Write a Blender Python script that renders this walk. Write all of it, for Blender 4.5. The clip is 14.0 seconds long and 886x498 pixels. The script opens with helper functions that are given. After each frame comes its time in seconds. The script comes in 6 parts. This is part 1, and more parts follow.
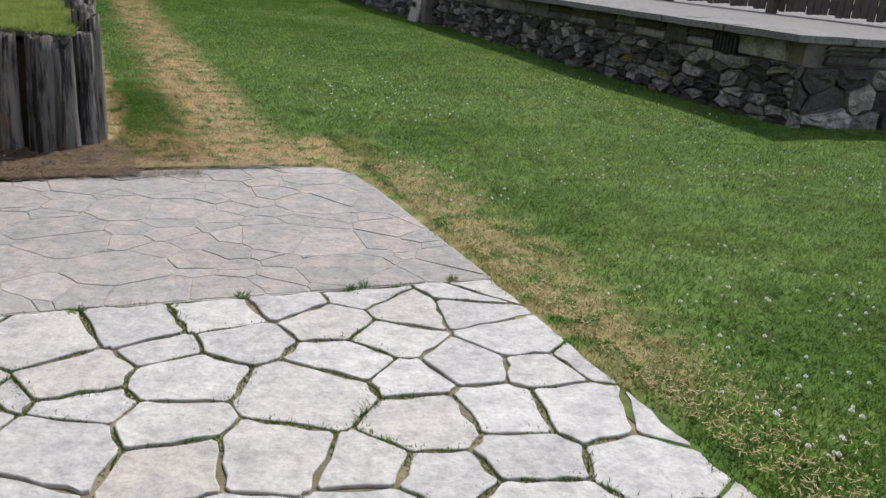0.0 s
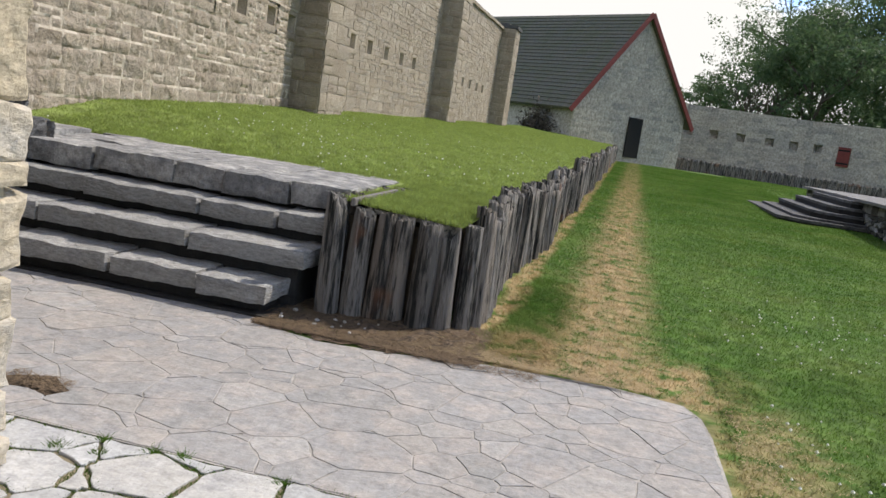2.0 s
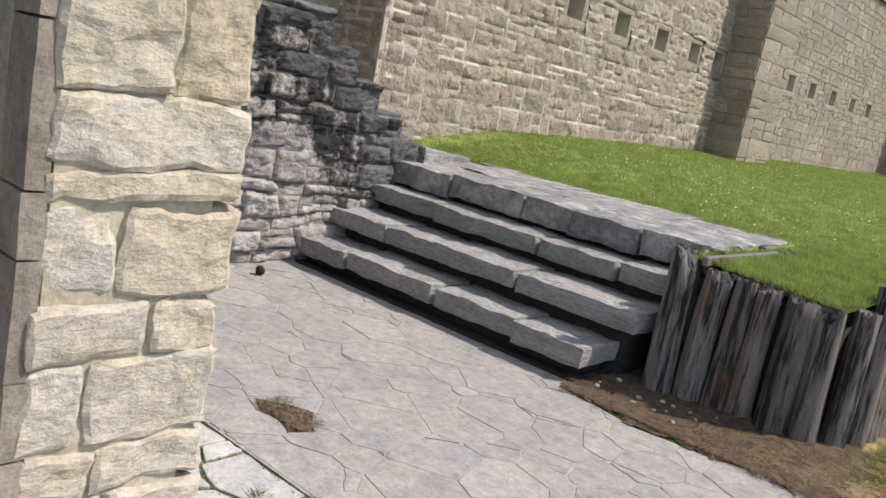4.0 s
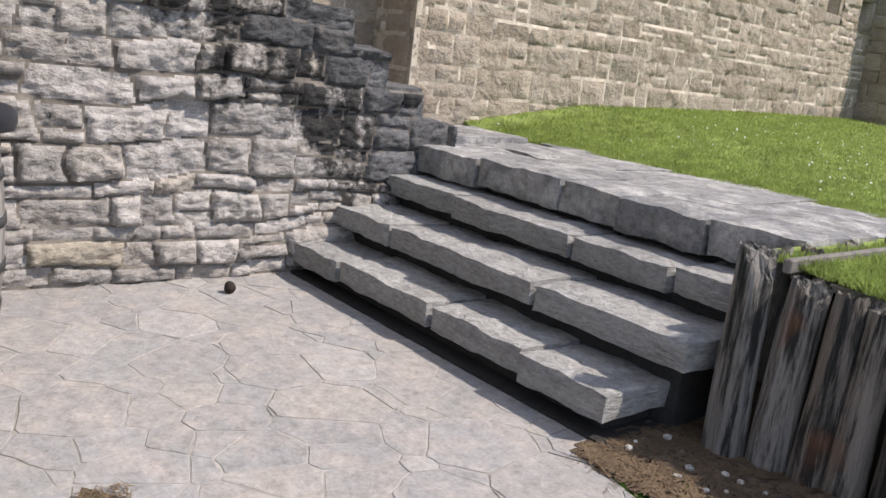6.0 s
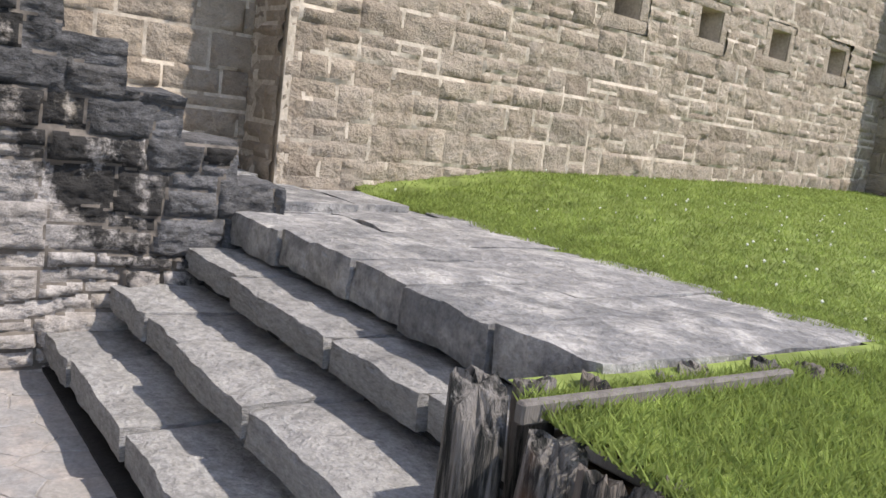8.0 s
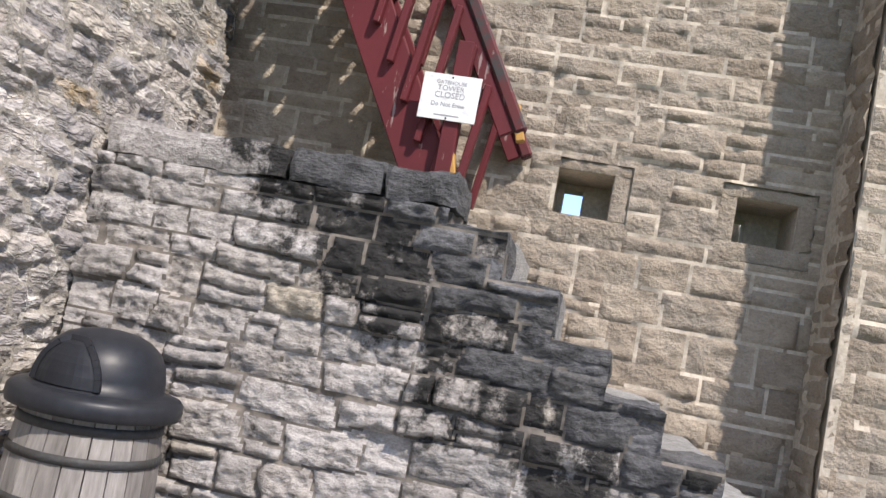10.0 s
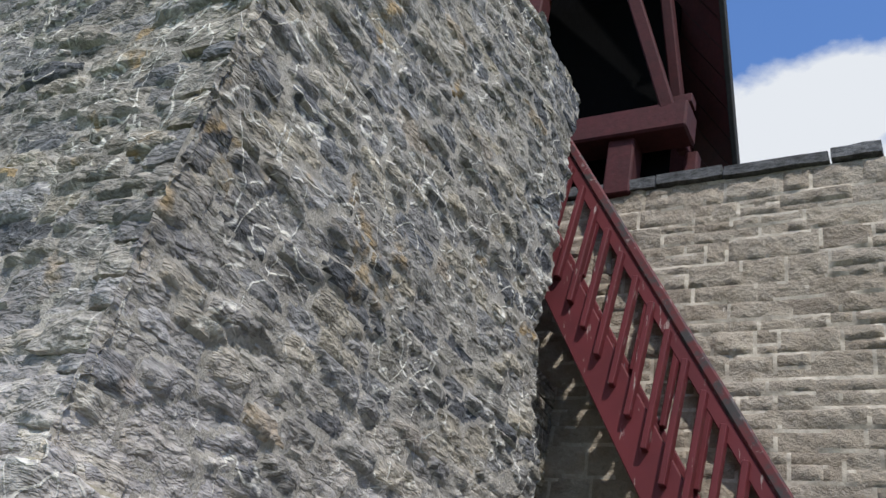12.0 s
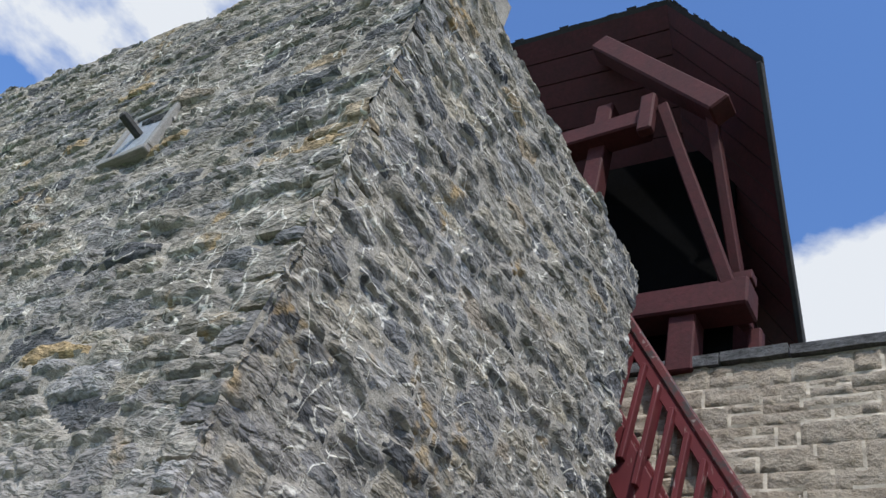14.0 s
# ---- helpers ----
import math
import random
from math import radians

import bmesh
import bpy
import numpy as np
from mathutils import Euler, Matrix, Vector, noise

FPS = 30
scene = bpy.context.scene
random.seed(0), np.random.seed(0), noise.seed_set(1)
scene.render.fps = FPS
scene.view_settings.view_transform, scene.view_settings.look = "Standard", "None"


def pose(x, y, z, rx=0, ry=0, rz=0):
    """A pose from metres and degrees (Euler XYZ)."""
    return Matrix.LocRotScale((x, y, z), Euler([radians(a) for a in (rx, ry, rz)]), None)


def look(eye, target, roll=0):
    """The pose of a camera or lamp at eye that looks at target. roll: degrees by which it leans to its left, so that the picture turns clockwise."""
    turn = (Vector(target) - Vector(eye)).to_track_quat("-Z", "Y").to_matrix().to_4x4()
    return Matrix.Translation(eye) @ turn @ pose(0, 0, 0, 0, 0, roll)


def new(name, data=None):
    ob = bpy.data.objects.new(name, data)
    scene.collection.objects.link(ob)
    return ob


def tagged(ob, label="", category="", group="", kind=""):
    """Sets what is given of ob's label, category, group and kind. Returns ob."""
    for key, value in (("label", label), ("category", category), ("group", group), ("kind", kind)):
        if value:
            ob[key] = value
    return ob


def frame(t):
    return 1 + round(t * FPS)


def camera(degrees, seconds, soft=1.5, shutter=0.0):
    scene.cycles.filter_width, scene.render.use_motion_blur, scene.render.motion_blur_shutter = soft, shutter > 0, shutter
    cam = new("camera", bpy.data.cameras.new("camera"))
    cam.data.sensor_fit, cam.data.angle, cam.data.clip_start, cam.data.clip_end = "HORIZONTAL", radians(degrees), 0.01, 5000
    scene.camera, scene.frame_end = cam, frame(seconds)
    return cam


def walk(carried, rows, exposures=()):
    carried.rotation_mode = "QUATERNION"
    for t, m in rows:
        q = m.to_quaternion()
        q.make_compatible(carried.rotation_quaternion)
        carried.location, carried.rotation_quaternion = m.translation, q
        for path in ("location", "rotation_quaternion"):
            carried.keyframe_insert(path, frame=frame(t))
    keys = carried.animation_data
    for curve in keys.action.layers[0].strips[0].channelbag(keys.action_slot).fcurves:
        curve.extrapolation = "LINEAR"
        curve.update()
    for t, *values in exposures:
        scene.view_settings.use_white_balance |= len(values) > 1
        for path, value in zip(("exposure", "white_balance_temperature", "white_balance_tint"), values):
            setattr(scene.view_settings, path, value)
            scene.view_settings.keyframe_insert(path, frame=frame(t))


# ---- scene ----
cam = camera(55.2, 14.0)
PATH = [
    (0, (-0.542, 1.234, 1.214), (0.239, 2.959, 0.571), 4.9),
    (0.5, (-0.247, 1.28, 1.256), (0.259, 3.138, 0.718), 5.7),
    (1, (-0.076, 1.479, 1.25), (0.23, 3.404, 0.8), 6.6),
    (1.5, (0.124, 1.528, 1.276), (0.071, 3.495, 0.92), 6.9),
    (2, (0.367, 1.553, 1.281), (-0.024, 3.49, 0.976), 8.5),
    (2.5, (0.43, 1.773, 1.257), (-0.195, 3.646, 0.942), 10.4),
    (3, (0.401, 1.958, 1.278), (-0.524, 3.696, 0.924), 10.0),
    (3.5, (0.464, 2.179, 1.276), (-0.694, 3.77, 0.917), 9.7),
    (3.7, (0.49, 2.283, 1.297), (-0.717, 3.837, 0.936), 10.3),
    (5.8, (0.232, 3.61, 1.222), (-1.27, 4.855, 0.778), 7.4),
    (6, (0.196, 3.772, 1.247), (-1.306, 5.015, 0.802), 6.9),
    (6.5, (0.158, 4.154, 1.245), (-1.327, 5.431, 0.84), 4.9),
    (7, (0.14, 4.572, 1.259), (-1.316, 5.898, 0.905), 5.6),
    (7.2, (0.125, 4.717, 1.244), (-1.326, 6.049, 0.897), 5.8),
    (9.3, (-0.103, 5.982, 1.33), (-2.094, 6.168, 1.291), 10.0),
    (9.5, (-0.087, 6.033, 1.344), (-2.087, 6.028, 1.374), 10.1),
    (10, (-0.081, 6.086, 1.382), (-2.043, 5.743, 1.566), 11.0),
    (10.5, (-0.053, 6.088, 1.402), (-1.934, 5.55, 1.818), 12.0),
    (11, (-0.016, 6.06, 1.49), (-1.755, 5.331, 2.155), 12.0),
    (11.2, (-0.019, 6.034, 1.513), (-1.682, 5.234, 2.284), 12.1),
    (11.5, (0.003, 6.026, 1.532), (-1.539, 5.135, 2.442), 12.6),
    (12, (0.049, 6.034, 1.542), (-1.325, 5.035, 2.597), 13.8),
    (12.5, (0.07, 6.019, 1.552), (-1.193, 4.959, 2.683), 15.4),
    (13, (0.094, 6.026, 1.565), (-1.086, 4.97, 2.787), 16.7),
    (13.5, (0.113, 6.018, 1.578), (-0.985, 4.975, 2.884), 18.1),
    (14, (0.116, 6.022, 1.575), (-0.954, 4.975, 2.902), 19.4),
]
EXPOSURES = [(0, -0.08, 6850, 11), (0.5, 0.02, 6850, 10), (1.2, 0.14, 6850, 9), (2.0, 0.0, 6900, 11), (3.0, -0.06, 7050, 14), (3.7, 0.06, 7000, 14), (7.2, 0.22, 6800, 14), (9.3, 0.17, 6750, 15), (10.5, 0.38, 6650, 15), (11.5, -0.16, 6350, 12), (12.0, -0.28, 6200, 10), (12.5, -0.24, 6150, 10), (13.5, -0.2, 6150, 10), (14, -0.26, 6150, 10)]
walk(cam, [(t, look(eye, target, roll)) for t, eye, target, roll in PATH], EXPOSURES)

# ---- light ----
SUN_EL, SUN_AZ = 50.0, 48.0          # azimuth from +y towards +x
world = bpy.data.worlds.new("world")
scene.world = world
world.use_nodes = True
wn, wl = world.node_tree.nodes, world.node_tree.links
wn.clear()
w_out = wn.new("ShaderNodeOutputWorld")
w_bg = wn.new("ShaderNodeBackground")
w_sky = wn.new("ShaderNodeTexSky")
w_sky.sky_type = "NISHITA"
w_sky.sun_disc = False
w_sky.sun_elevation = radians(SUN_EL)
w_sky.sun_rotation = radians(SUN_AZ)
w_sky.dust_density, w_sky.ozone_density, w_sky.air_density = 0.3, 4.0, 1.0
w_tc = wn.new("ShaderNodeTexCoord")
w_map = wn.new("ShaderNodeMapping")
w_map.inputs["Location"].default_value = (0.35, 0.1, 0.0)
w_map.inputs["Scale"].default_value = (1.0, 1.0, 2.0)
w_noise = wn.new("ShaderNodeTexNoise")
w_noise.inputs["Scale"].default_value = 3.0
w_noise.inputs["Detail"].default_value = 9
w_noise.inputs["Roughness"].default_value = 0.55
w_ramp = wn.new("ShaderNodeValToRGB")
w_ramp.color_ramp.elements[0].position = 0.46
w_ramp.color_ramp.elements[1].position = 0.55
w_mix = wn.new("ShaderNodeMix")
w_mix.data_type = "RGBA"
w_mix.inputs["B"].default_value = (7.0, 7.1, 7.2, 1)
w_bg.inputs["Strength"].default_value = 0.14
wl.new(w_tc.outputs["Generated"], w_map.inputs["Vector"])
wl.new(w_map.outputs["Vector"], w_noise.inputs["Vector"])
wl.new(w_ramp.outputs["Color"], w_mix.inputs["Factor"])
# cloud banks over the gate and the tower, with open blue between them
w_fac = w_noise.outputs["Fac"]
for way, inner, outer, gain in (((-0.71, -0.13, 0.69), 2, 8, 0.10), ((-0.84, 0.02, 0.54), 4, 12, 0.04), ((-0.11, -0.76, 0.64), 6, 20, 0.08), ((-0.48, -0.24, 0.84), 8, 19, -0.26), ((-0.62, -0.04, 0.78), 3, 9, -0.16), ((-0.1, 0.98, 0.16), 4, 14, 0.1)):
    w_dot = wn.new("ShaderNodeVectorMath")
    w_dot.operation = "DOT_PRODUCT"
    w_dot.inputs[1].default_value = Vector(way).normalized()
    wl.new(w_tc.outputs["Generated"], w_dot.inputs[0])
    w_lobe = wn.new("ShaderNodeMapRange")
    w_lobe.interpolation_type = "SMOOTHSTEP"
    w_lobe.inputs["From Min"].default_value, w_lobe.inputs["From Max"].default_value = math.cos(radians(outer)), math.cos(radians(inner))
    w_lobe.inputs["To Max"].default_value = gain
    wl.new(w_dot.outputs["Value"], w_lobe.inputs["Value"])
    w_add = wn.new("ShaderNodeMath")
    wl.new(w_fac, w_add.inputs[0])
    wl.new(w_lobe.outputs["Result"], w_add.inputs[1])
    w_fac = w_add.outputs[0]
wl.new(w_fac, w_ramp.inputs["Fac"])
w_blue = wn.new("ShaderNodeMix")
w_blue.data_type, w_blue.blend_type = "RGBA", "MULTIPLY"
w_blue.inputs["Factor"].default_value = 1.0
w_blue.inputs["B"].default_value = (1.55, 1.74, 2.02, 1)
wl.new(w_sky.outputs["Color"], w_blue.inputs["A"])
wl.new(w_blue.outputs["Result"], w_mix.inputs["A"])
wl.new(w_mix.outputs["Result"], w_bg.inputs["Color"])
wl.new(w_bg.outputs["Background"], w_out.inputs["Surface"])
sun = new("sun", bpy.data.lights.new("sun", "SUN"))
sun.data.energy, sun.data.angle, sun.data.color = 5.0, radians(1.0), (1.0, 0.95, 0.87)
_a, _e = radians(SUN_AZ), radians(SUN_EL)
sun.matrix_world = look((0, 0, 30), (-math.sin(_a) * math.cos(_e), -math.cos(_a) * math.cos(_e), 30 - math.sin(_e)))

# ---- materials ----


class Nodes:
    """A small builder for node materials."""

    def __init__(self, name, rough=0.9):
        self.m = bpy.data.materials.new(name)
        self.m.use_nodes = True
        self.n, self.l = self.m.node_tree.nodes, self.m.node_tree.links
        self.b = self.n["Principled BSDF"]
        self.b.inputs["Roughness"].default_value = rough
        self.geo = self.n.new("ShaderNodeNewGeometry")
        self.pos = self.geo.outputs["Position"]

    def put(self, socket, value):
        if hasattr(value, "is_output"):
            self.l.new(value, socket)
        elif isinstance(value, (tuple, list)) and len(value) == 3 and socket.type == "RGBA":
            socket.default_value = (*value, 1)
        else:
            socket.default_value = value

    def math(self, op, a, b=0.0, c=0.0, clamp=False):
        q = self.n.new("ShaderNodeMath")
        q.operation, q.use_clamp = op, clamp
        for i, v in enumerate((a, b, c)):
            self.put(q.inputs[i], v)
        return q.outputs[0]

    def stretch(self, scale, at=None):
        q = self.n.new("ShaderNodeMapping")
        self.l.new(at or self.pos, q.inputs["Vector"])
        q.inputs["Scale"].default_value = scale
        return q.outputs[0]

    def noise(self, scale, detail=4, rough=0.55, at=None, distort=0.0):
        q = self.n.new("ShaderNodeTexNoise")
        self.l.new(at or self.pos, q.inputs["Vector"])
        for k, v in (("Scale", scale), ("Detail", detail), ("Roughness", rough), ("Distortion", distort)):
            q.inputs[k].default_value = v
        return q.outputs["Fac"]

    def voronoi(self, scale, at=None, feature="F1"):
        q = self.n.new("ShaderNodeTexVoronoi")
        q.feature = feature
        self.l.new(at or self.pos, q.inputs["Vector"])
        q.inputs["Scale"].default_value = scale
        return q.outputs["Distance"]

    def ramp(self, fac, *stops):
        q = self.n.new("ShaderNodeValToRGB")
        e = q.color_ramp.elements
        while len(e) < len(stops):
            e.new(0.5)
        for s, (p, c) in zip(e, stops):
            s.position = p
            s.color = (*c, 1) if isinstance(c, (tuple, list)) else (c, c, c, 1)
        self.l.new(fac, q.inputs["Fac"])
        return q.outputs["Color"]

    def step(self, value, lo, hi):
        q = self.n.new("ShaderNodeMapRange")
        q.interpolation_type = "SMOOTHSTEP"
        self.put(q.inputs["Value"], value)
        q.inputs["From Min"].default_value, q.inputs["From Max"].default_value = lo, hi
        return q.outputs["Result"]

    def mix(self, fac, a, b, how="MIX"):
        q = self.n.new("ShaderNodeMix")
        q.data_type, q.blend_type = "RGBA", how
        self.put(q.inputs["Factor"], fac)
        self.put(q.inputs["A"], a)
        self.put(q.inputs["B"], b)
        return q.outputs["Result"]

    def axes(self):
        q = self.n.new("ShaderNodeSeparateXYZ")
        self.l.new(self.pos, q.inputs[0])
        return q.outputs

    def each(self):
        """A random number for each piece, whether an object or an island of a joined mesh."""
        q = self.n.new("ShaderNodeObjectInfo")
        return self.math("FRACT", self.math("ADD", q.outputs["Random"], self.geo.outputs["Random Per Island"]))

    def bump(self, height, strength=0.5, distance=0.02):
        q = self.n.new("ShaderNodeBump")
        q.inputs["Strength"].default_value, q.inputs["Distance"].default_value = strength, distance
        self.l.new(height, q.inputs["Height"])
        self.l.new(q.outputs["Normal"], self.b.inputs["Normal"])

    def done(self, colour, rough=None):
        self.put(self.b.inputs["Base Color"], colour)
        if rough is not None:
            self.put(self.b.inputs["Roughness"], rough)
        self.b.inputs["Specular IOR Level"].default_value = 0.3
        return self.m


def stone_material(name, stops, blotch=(0.25, 0.24, 0.22), blotch_amount=0.35, bump=0.6, bed=(1, 1, 1), veins=0.0, stain=None, grain=30, contrast=1.0):
    k = Nodes(name, 0.92)
    tone = k.ramp(k.each(), *stops)
    bedded = k.stretch(bed)
    n1 = k.noise(6, 6, 0.6, bedded)
    n2 = k.noise(grain, 7, 0.65, bedded)
    c = k.mix(k.math("MULTIPLY", k.step(n1, 0.42, 0.68), blotch_amount), tone, blotch)
    c = k.mix(0.75 * contrast, c, k.ramp(n2, (0.27, 0.25), (0.5, 0.9), (0.72, 1.35)), "MULTIPLY")
    c = k.mix(0.55 * contrast, c, k.ramp(k.noise(grain * 3.3, 4, 0.6, bedded), (0.3, 0.5), (0.5, 0.98), (0.7, 1.35)), "MULTIPLY")
    c = k.mix(0.35, c, k.ramp(k.noise(0.9, 4), (0.3, 0.7), (0.7, 1.15)), "MULTIPLY")
    if veins:
        v = k.voronoi(9, k.mix(0.12, k.pos, k.n.new("ShaderNodeTexNoise").outputs["Color"]), "DISTANCE_TO_EDGE")
        c = k.mix(k.math("MULTIPLY", k.math("SUBTRACT", 1.0, k.step(v, 0.0, 0.03)), k.math("MULTIPLY", veins, k.step(k.noise(1.7, 3), 0.5, 0.62))), c, (0.62, 0.60, 0.54))
    if stain:
        c = stain(k, c)
    k.bump(k.math("ADD", n2, k.math("MULTIPLY", n1, 1.5)), bump, 0.02)
    return k.done(c)


M_LIME = stone_material("pale_limestone", ((0.0, (0.50, 0.46, 0.40)), (0.35, (0.60, 0.57, 0.52)), (0.7, (0.42, 0.41, 0.40)), (1.0, (0.55, 0.50, 0.41))), blotch=(0.24, 0.22, 0.2), blotch_amount=0.5, bed=(1, 1, 2.5), bump=0.8)
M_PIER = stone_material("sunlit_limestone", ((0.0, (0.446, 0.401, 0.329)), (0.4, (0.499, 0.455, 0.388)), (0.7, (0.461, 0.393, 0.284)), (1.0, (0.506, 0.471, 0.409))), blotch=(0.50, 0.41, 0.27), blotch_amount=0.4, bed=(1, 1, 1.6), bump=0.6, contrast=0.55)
# Darker than the pier: grime plus the reveal's shade, both in the colour.
M_REVEAL = stone_material("grimy_brown_shaded_reveal", ((0.0, (0.238, 0.203, 0.161)), (0.5, (0.322, 0.280, 0.231)), (1.0, (0.210, 0.182, 0.147))), blotch=(0.08, 0.065, 0.05), blotch_amount=0.5, bump=0.5, contrast=0.6)


def black_streaks(k, c):
    x, y, z = k.axes()
    streak = k.noise(3.2, 5, 0.6, k.stretch((1, 1.3, 0.45)))
    edge = k.math("ADD", y, k.math("MULTIPLY", z, 1.25))      # along the stepped end
    near = k.math("MULTIPLY", k.math("MULTIPLY", k.step(edge, 6.4, 7.3), k.math("SUBTRACT", 1.0, k.step(edge, 7.9, 8.4))), 0.27)
    fine = k.math("MULTIPLY", k.math("SUBTRACT", k.noise(6.5, 7, 0.75), 0.5), 0.95)
    mask = k.step(k.math("ADD", k.math("ADD", streak, near), fine), 0.58, 0.76)
    return k.mix(mask, c, (0.028, 0.027, 0.026))


M_STAINED = stone_material("stained_limestone", ((0.0, (0.380, 0.353, 0.325)), (0.3, (0.461, 0.434, 0.414)), (0.65, (0.312, 0.295, 0.281)), (0.95, (0.407, 0.372, 0.339)), (1.0, (0.366, 0.325, 0.258))), blotch=(0.2, 0.18, 0.16), blotch_amount=0.45, bed=(1, 1, 1.8), bump=0.8, stain=black_streaks, contrast=0.7)
M_DARKLIME = stone_material("weathered_dark_limestone", ((0.0, (0.085, 0.085, 0.087)), (0.5, (0.15, 0.15, 0.155)), (1.0, (0.105, 0.102, 0.10))), blotch=(0.03, 0.03, 0.03), blotch_amount=0.7, bed=(1, 1, 2.0), bump=0.8)
M_TAN = stone_material("tan_sandstone", ((0.0, (0.281, 0.234, 0.183)), (0.3, (0.374, 0.319, 0.251)), (0.6, (0.315, 0.272, 0.221)), (0.8, (0.416, 0.357, 0.285)), (1.0, (0.264, 0.221, 0.174))), blotch=(0.230, 0.183, 0.136), blotch_amount=0.5, bed=(1, 1, 1.3), bump=0.9, contrast=0.5, grain=24)


def rubble_stone():
    k = Nodes("grey_rubble", 0.9)
    tone = k.ramp(k.each(), (0.0, (0.084, 0.086, 0.092)), (0.12, (0.168, 0.167, 0.169)), (0.35, (0.306, 0.281, 0.234)), (0.55, (0.208, 0.200, 0.196)), (0.75, (0.346, 0.306, 0.238)), (0.95, (0.267, 0.261, 0.257)), (1.0, (0.375, 0.275, 0.150)))
    bed = k.stretch((1, 1, 3.2))
    layers, grit, big = k.noise(7, 6, 0.6, bed, 0.6), k.noise(34, 4, 0.6, k.stretch((1, 1, 1.5))), k.noise(1.1, 4, 0.6)
    c = k.mix(0.95, tone, k.ramp(layers, (0.3, 0.45), (0.44, 0.85), (0.56, 1.05), (0.72, 1.4)), "MULTIPLY")
    c = k.mix(0.7, c, k.ramp(grit, (0.3, 0.4), (0.5, 1.0), (0.7, 1.5)), "MULTIPLY")
    c = k.mix(0.6, c, k.ramp(big, (0.32, 0.45), (0.5, 0.95), (0.68, 1.35)), "MULTIPLY")
    ochre = k.math("MULTIPLY", k.step(k.noise(1.6, 5, 0.6, k.stretch((1, 1, 0.8))), 0.58, 0.67), k.step(k.noise(8, 4), 0.45, 0.6))
    c = k.mix(k.math("MULTIPLY", ochre, 0.75), c, (0.34, 0.23, 0.10))
    lichen = k.math("MULTIPLY", k.step(k.noise(13, 6, 0.7), 0.60, 0.66), 0.4)
    c = k.mix(lichen, c, (0.50, 0.485, 0.44))
    height = k.axes()[2]
    wash = k.math("MULTIPLY", k.step(k.noise(4.5, 6, 0.65), 0.34, 0.54), k.math("SUBTRACT", 1.0, k.step(height, 2.1, 3.4)))
    c = k.mix(k.math("MULTIPLY", wash, 0.42), c, (0.66, 0.60, 0.56))
    lines = [k.math("SUBTRACT", 1.0, k.step(k.math("ABSOLUTE", k.math("SUBTRACT", k.noise(s, 1, 0.45, k.stretch(st)), 0.5)), 0.003, w)) for s, st, w in ((2.6, (1, 1, 1.3), 0.013), (3.4, (1.2, 1.2, 0.7), 0.011))]
    vein = k.math("MULTIPLY", k.math("MAXIMUM", lines[0], lines[1]), k.math("MULTIPLY", 0.9, k.step(k.noise(1.3, 4), 0.42, 0.55)))
    vein = k.math("MULTIPLY", vein, k.step(k.noise(22, 4), 0.34, 0.46))
    c = k.mix(vein, c, (0.66, 0.63, 0.56))
    ledge = k.math("ABSOLUTE", k.math("SUBTRACT", k.noise(5, 4, 0.55, k.stretch((1, 1, 2.5)), 0.4), 0.5))
    chip = k.math("ABSOLUTE", k.math("SUBTRACT", k.noise(13, 3, 0.55, k.stretch((1, 1, 1.7))), 0.5))
    shaded = k.math("ADD", k.math("MULTIPLY", ledge, 3.0), k.math("MULTIPLY", chip, 0.8))
    c = k.mix(0.6, c, k.ramp(ledge, (0.0, 0.5), (0.05, 0.95), (0.2, 1.25)), "MULTIPLY")
    k.bump(k.math("ADD", shaded, k.math("ADD", k.math("MULTIPLY", grit, 0.35), k.math("MULTIPLY", vein, 0.15))), 1.0, 0.025)
    return k.done(c)


M_RUBBLE = rubble_stone()
M_STEP = stone_material("grey_step_stone", ((0.0, (0.31, 0.308, 0.30)), (0.5, (0.39, 0.383, 0.37)), (1.0, (0.28, 0.276, 0.27))), blotch=(0.15, 0.148, 0.142), blotch_amount=0.4, bump=1.1, bed=(1, 1, 2.6), grain=26, contrast=0.7)
M_LANDING = stone_material("mottled_landing_stone", ((0.0, (0.185, 0.185, 0.185)), (1.0, (0.246, 0.242, 0.238))), blotch=(0.440, 0.427, 0.405), blotch_amount=0.8, bump=1.0, grain=20, contrast=0.75)
M_FARSTONE = stone_material("far_grey_stone", ((0.0, (0.317, 0.305, 0.281)), (0.5, (0.512, 0.470, 0.409)), (1.0, (0.415, 0.378, 0.329))), blotch=(0.18, 0.17, 0.15), bump=0.6, grain=8)


def plain_material(name, colour, dark, rough=0.9, scale=8, bump=0.4, amount=0.5, bed=(1, 1, 1)):
    k = Nodes(name, rough)
    at = k.stretch(bed)
    n1, n2 = k.noise(scale, 6, 0.6, at), k.noise(scale * 7, 5, 0.6, at)
    c = k.mix(k.math("MULTIPLY", k.step(n1, 0.4, 0.65), amount), colour, dark)
    c = k.mix(0.6, c, k.ramp(n2, (0.3, 0.55), (0.7, 1.15)), "MULTIPLY")
    k.bump(k.math("ADD", n1, n2), bump, 0.01)
    return k.done(c)


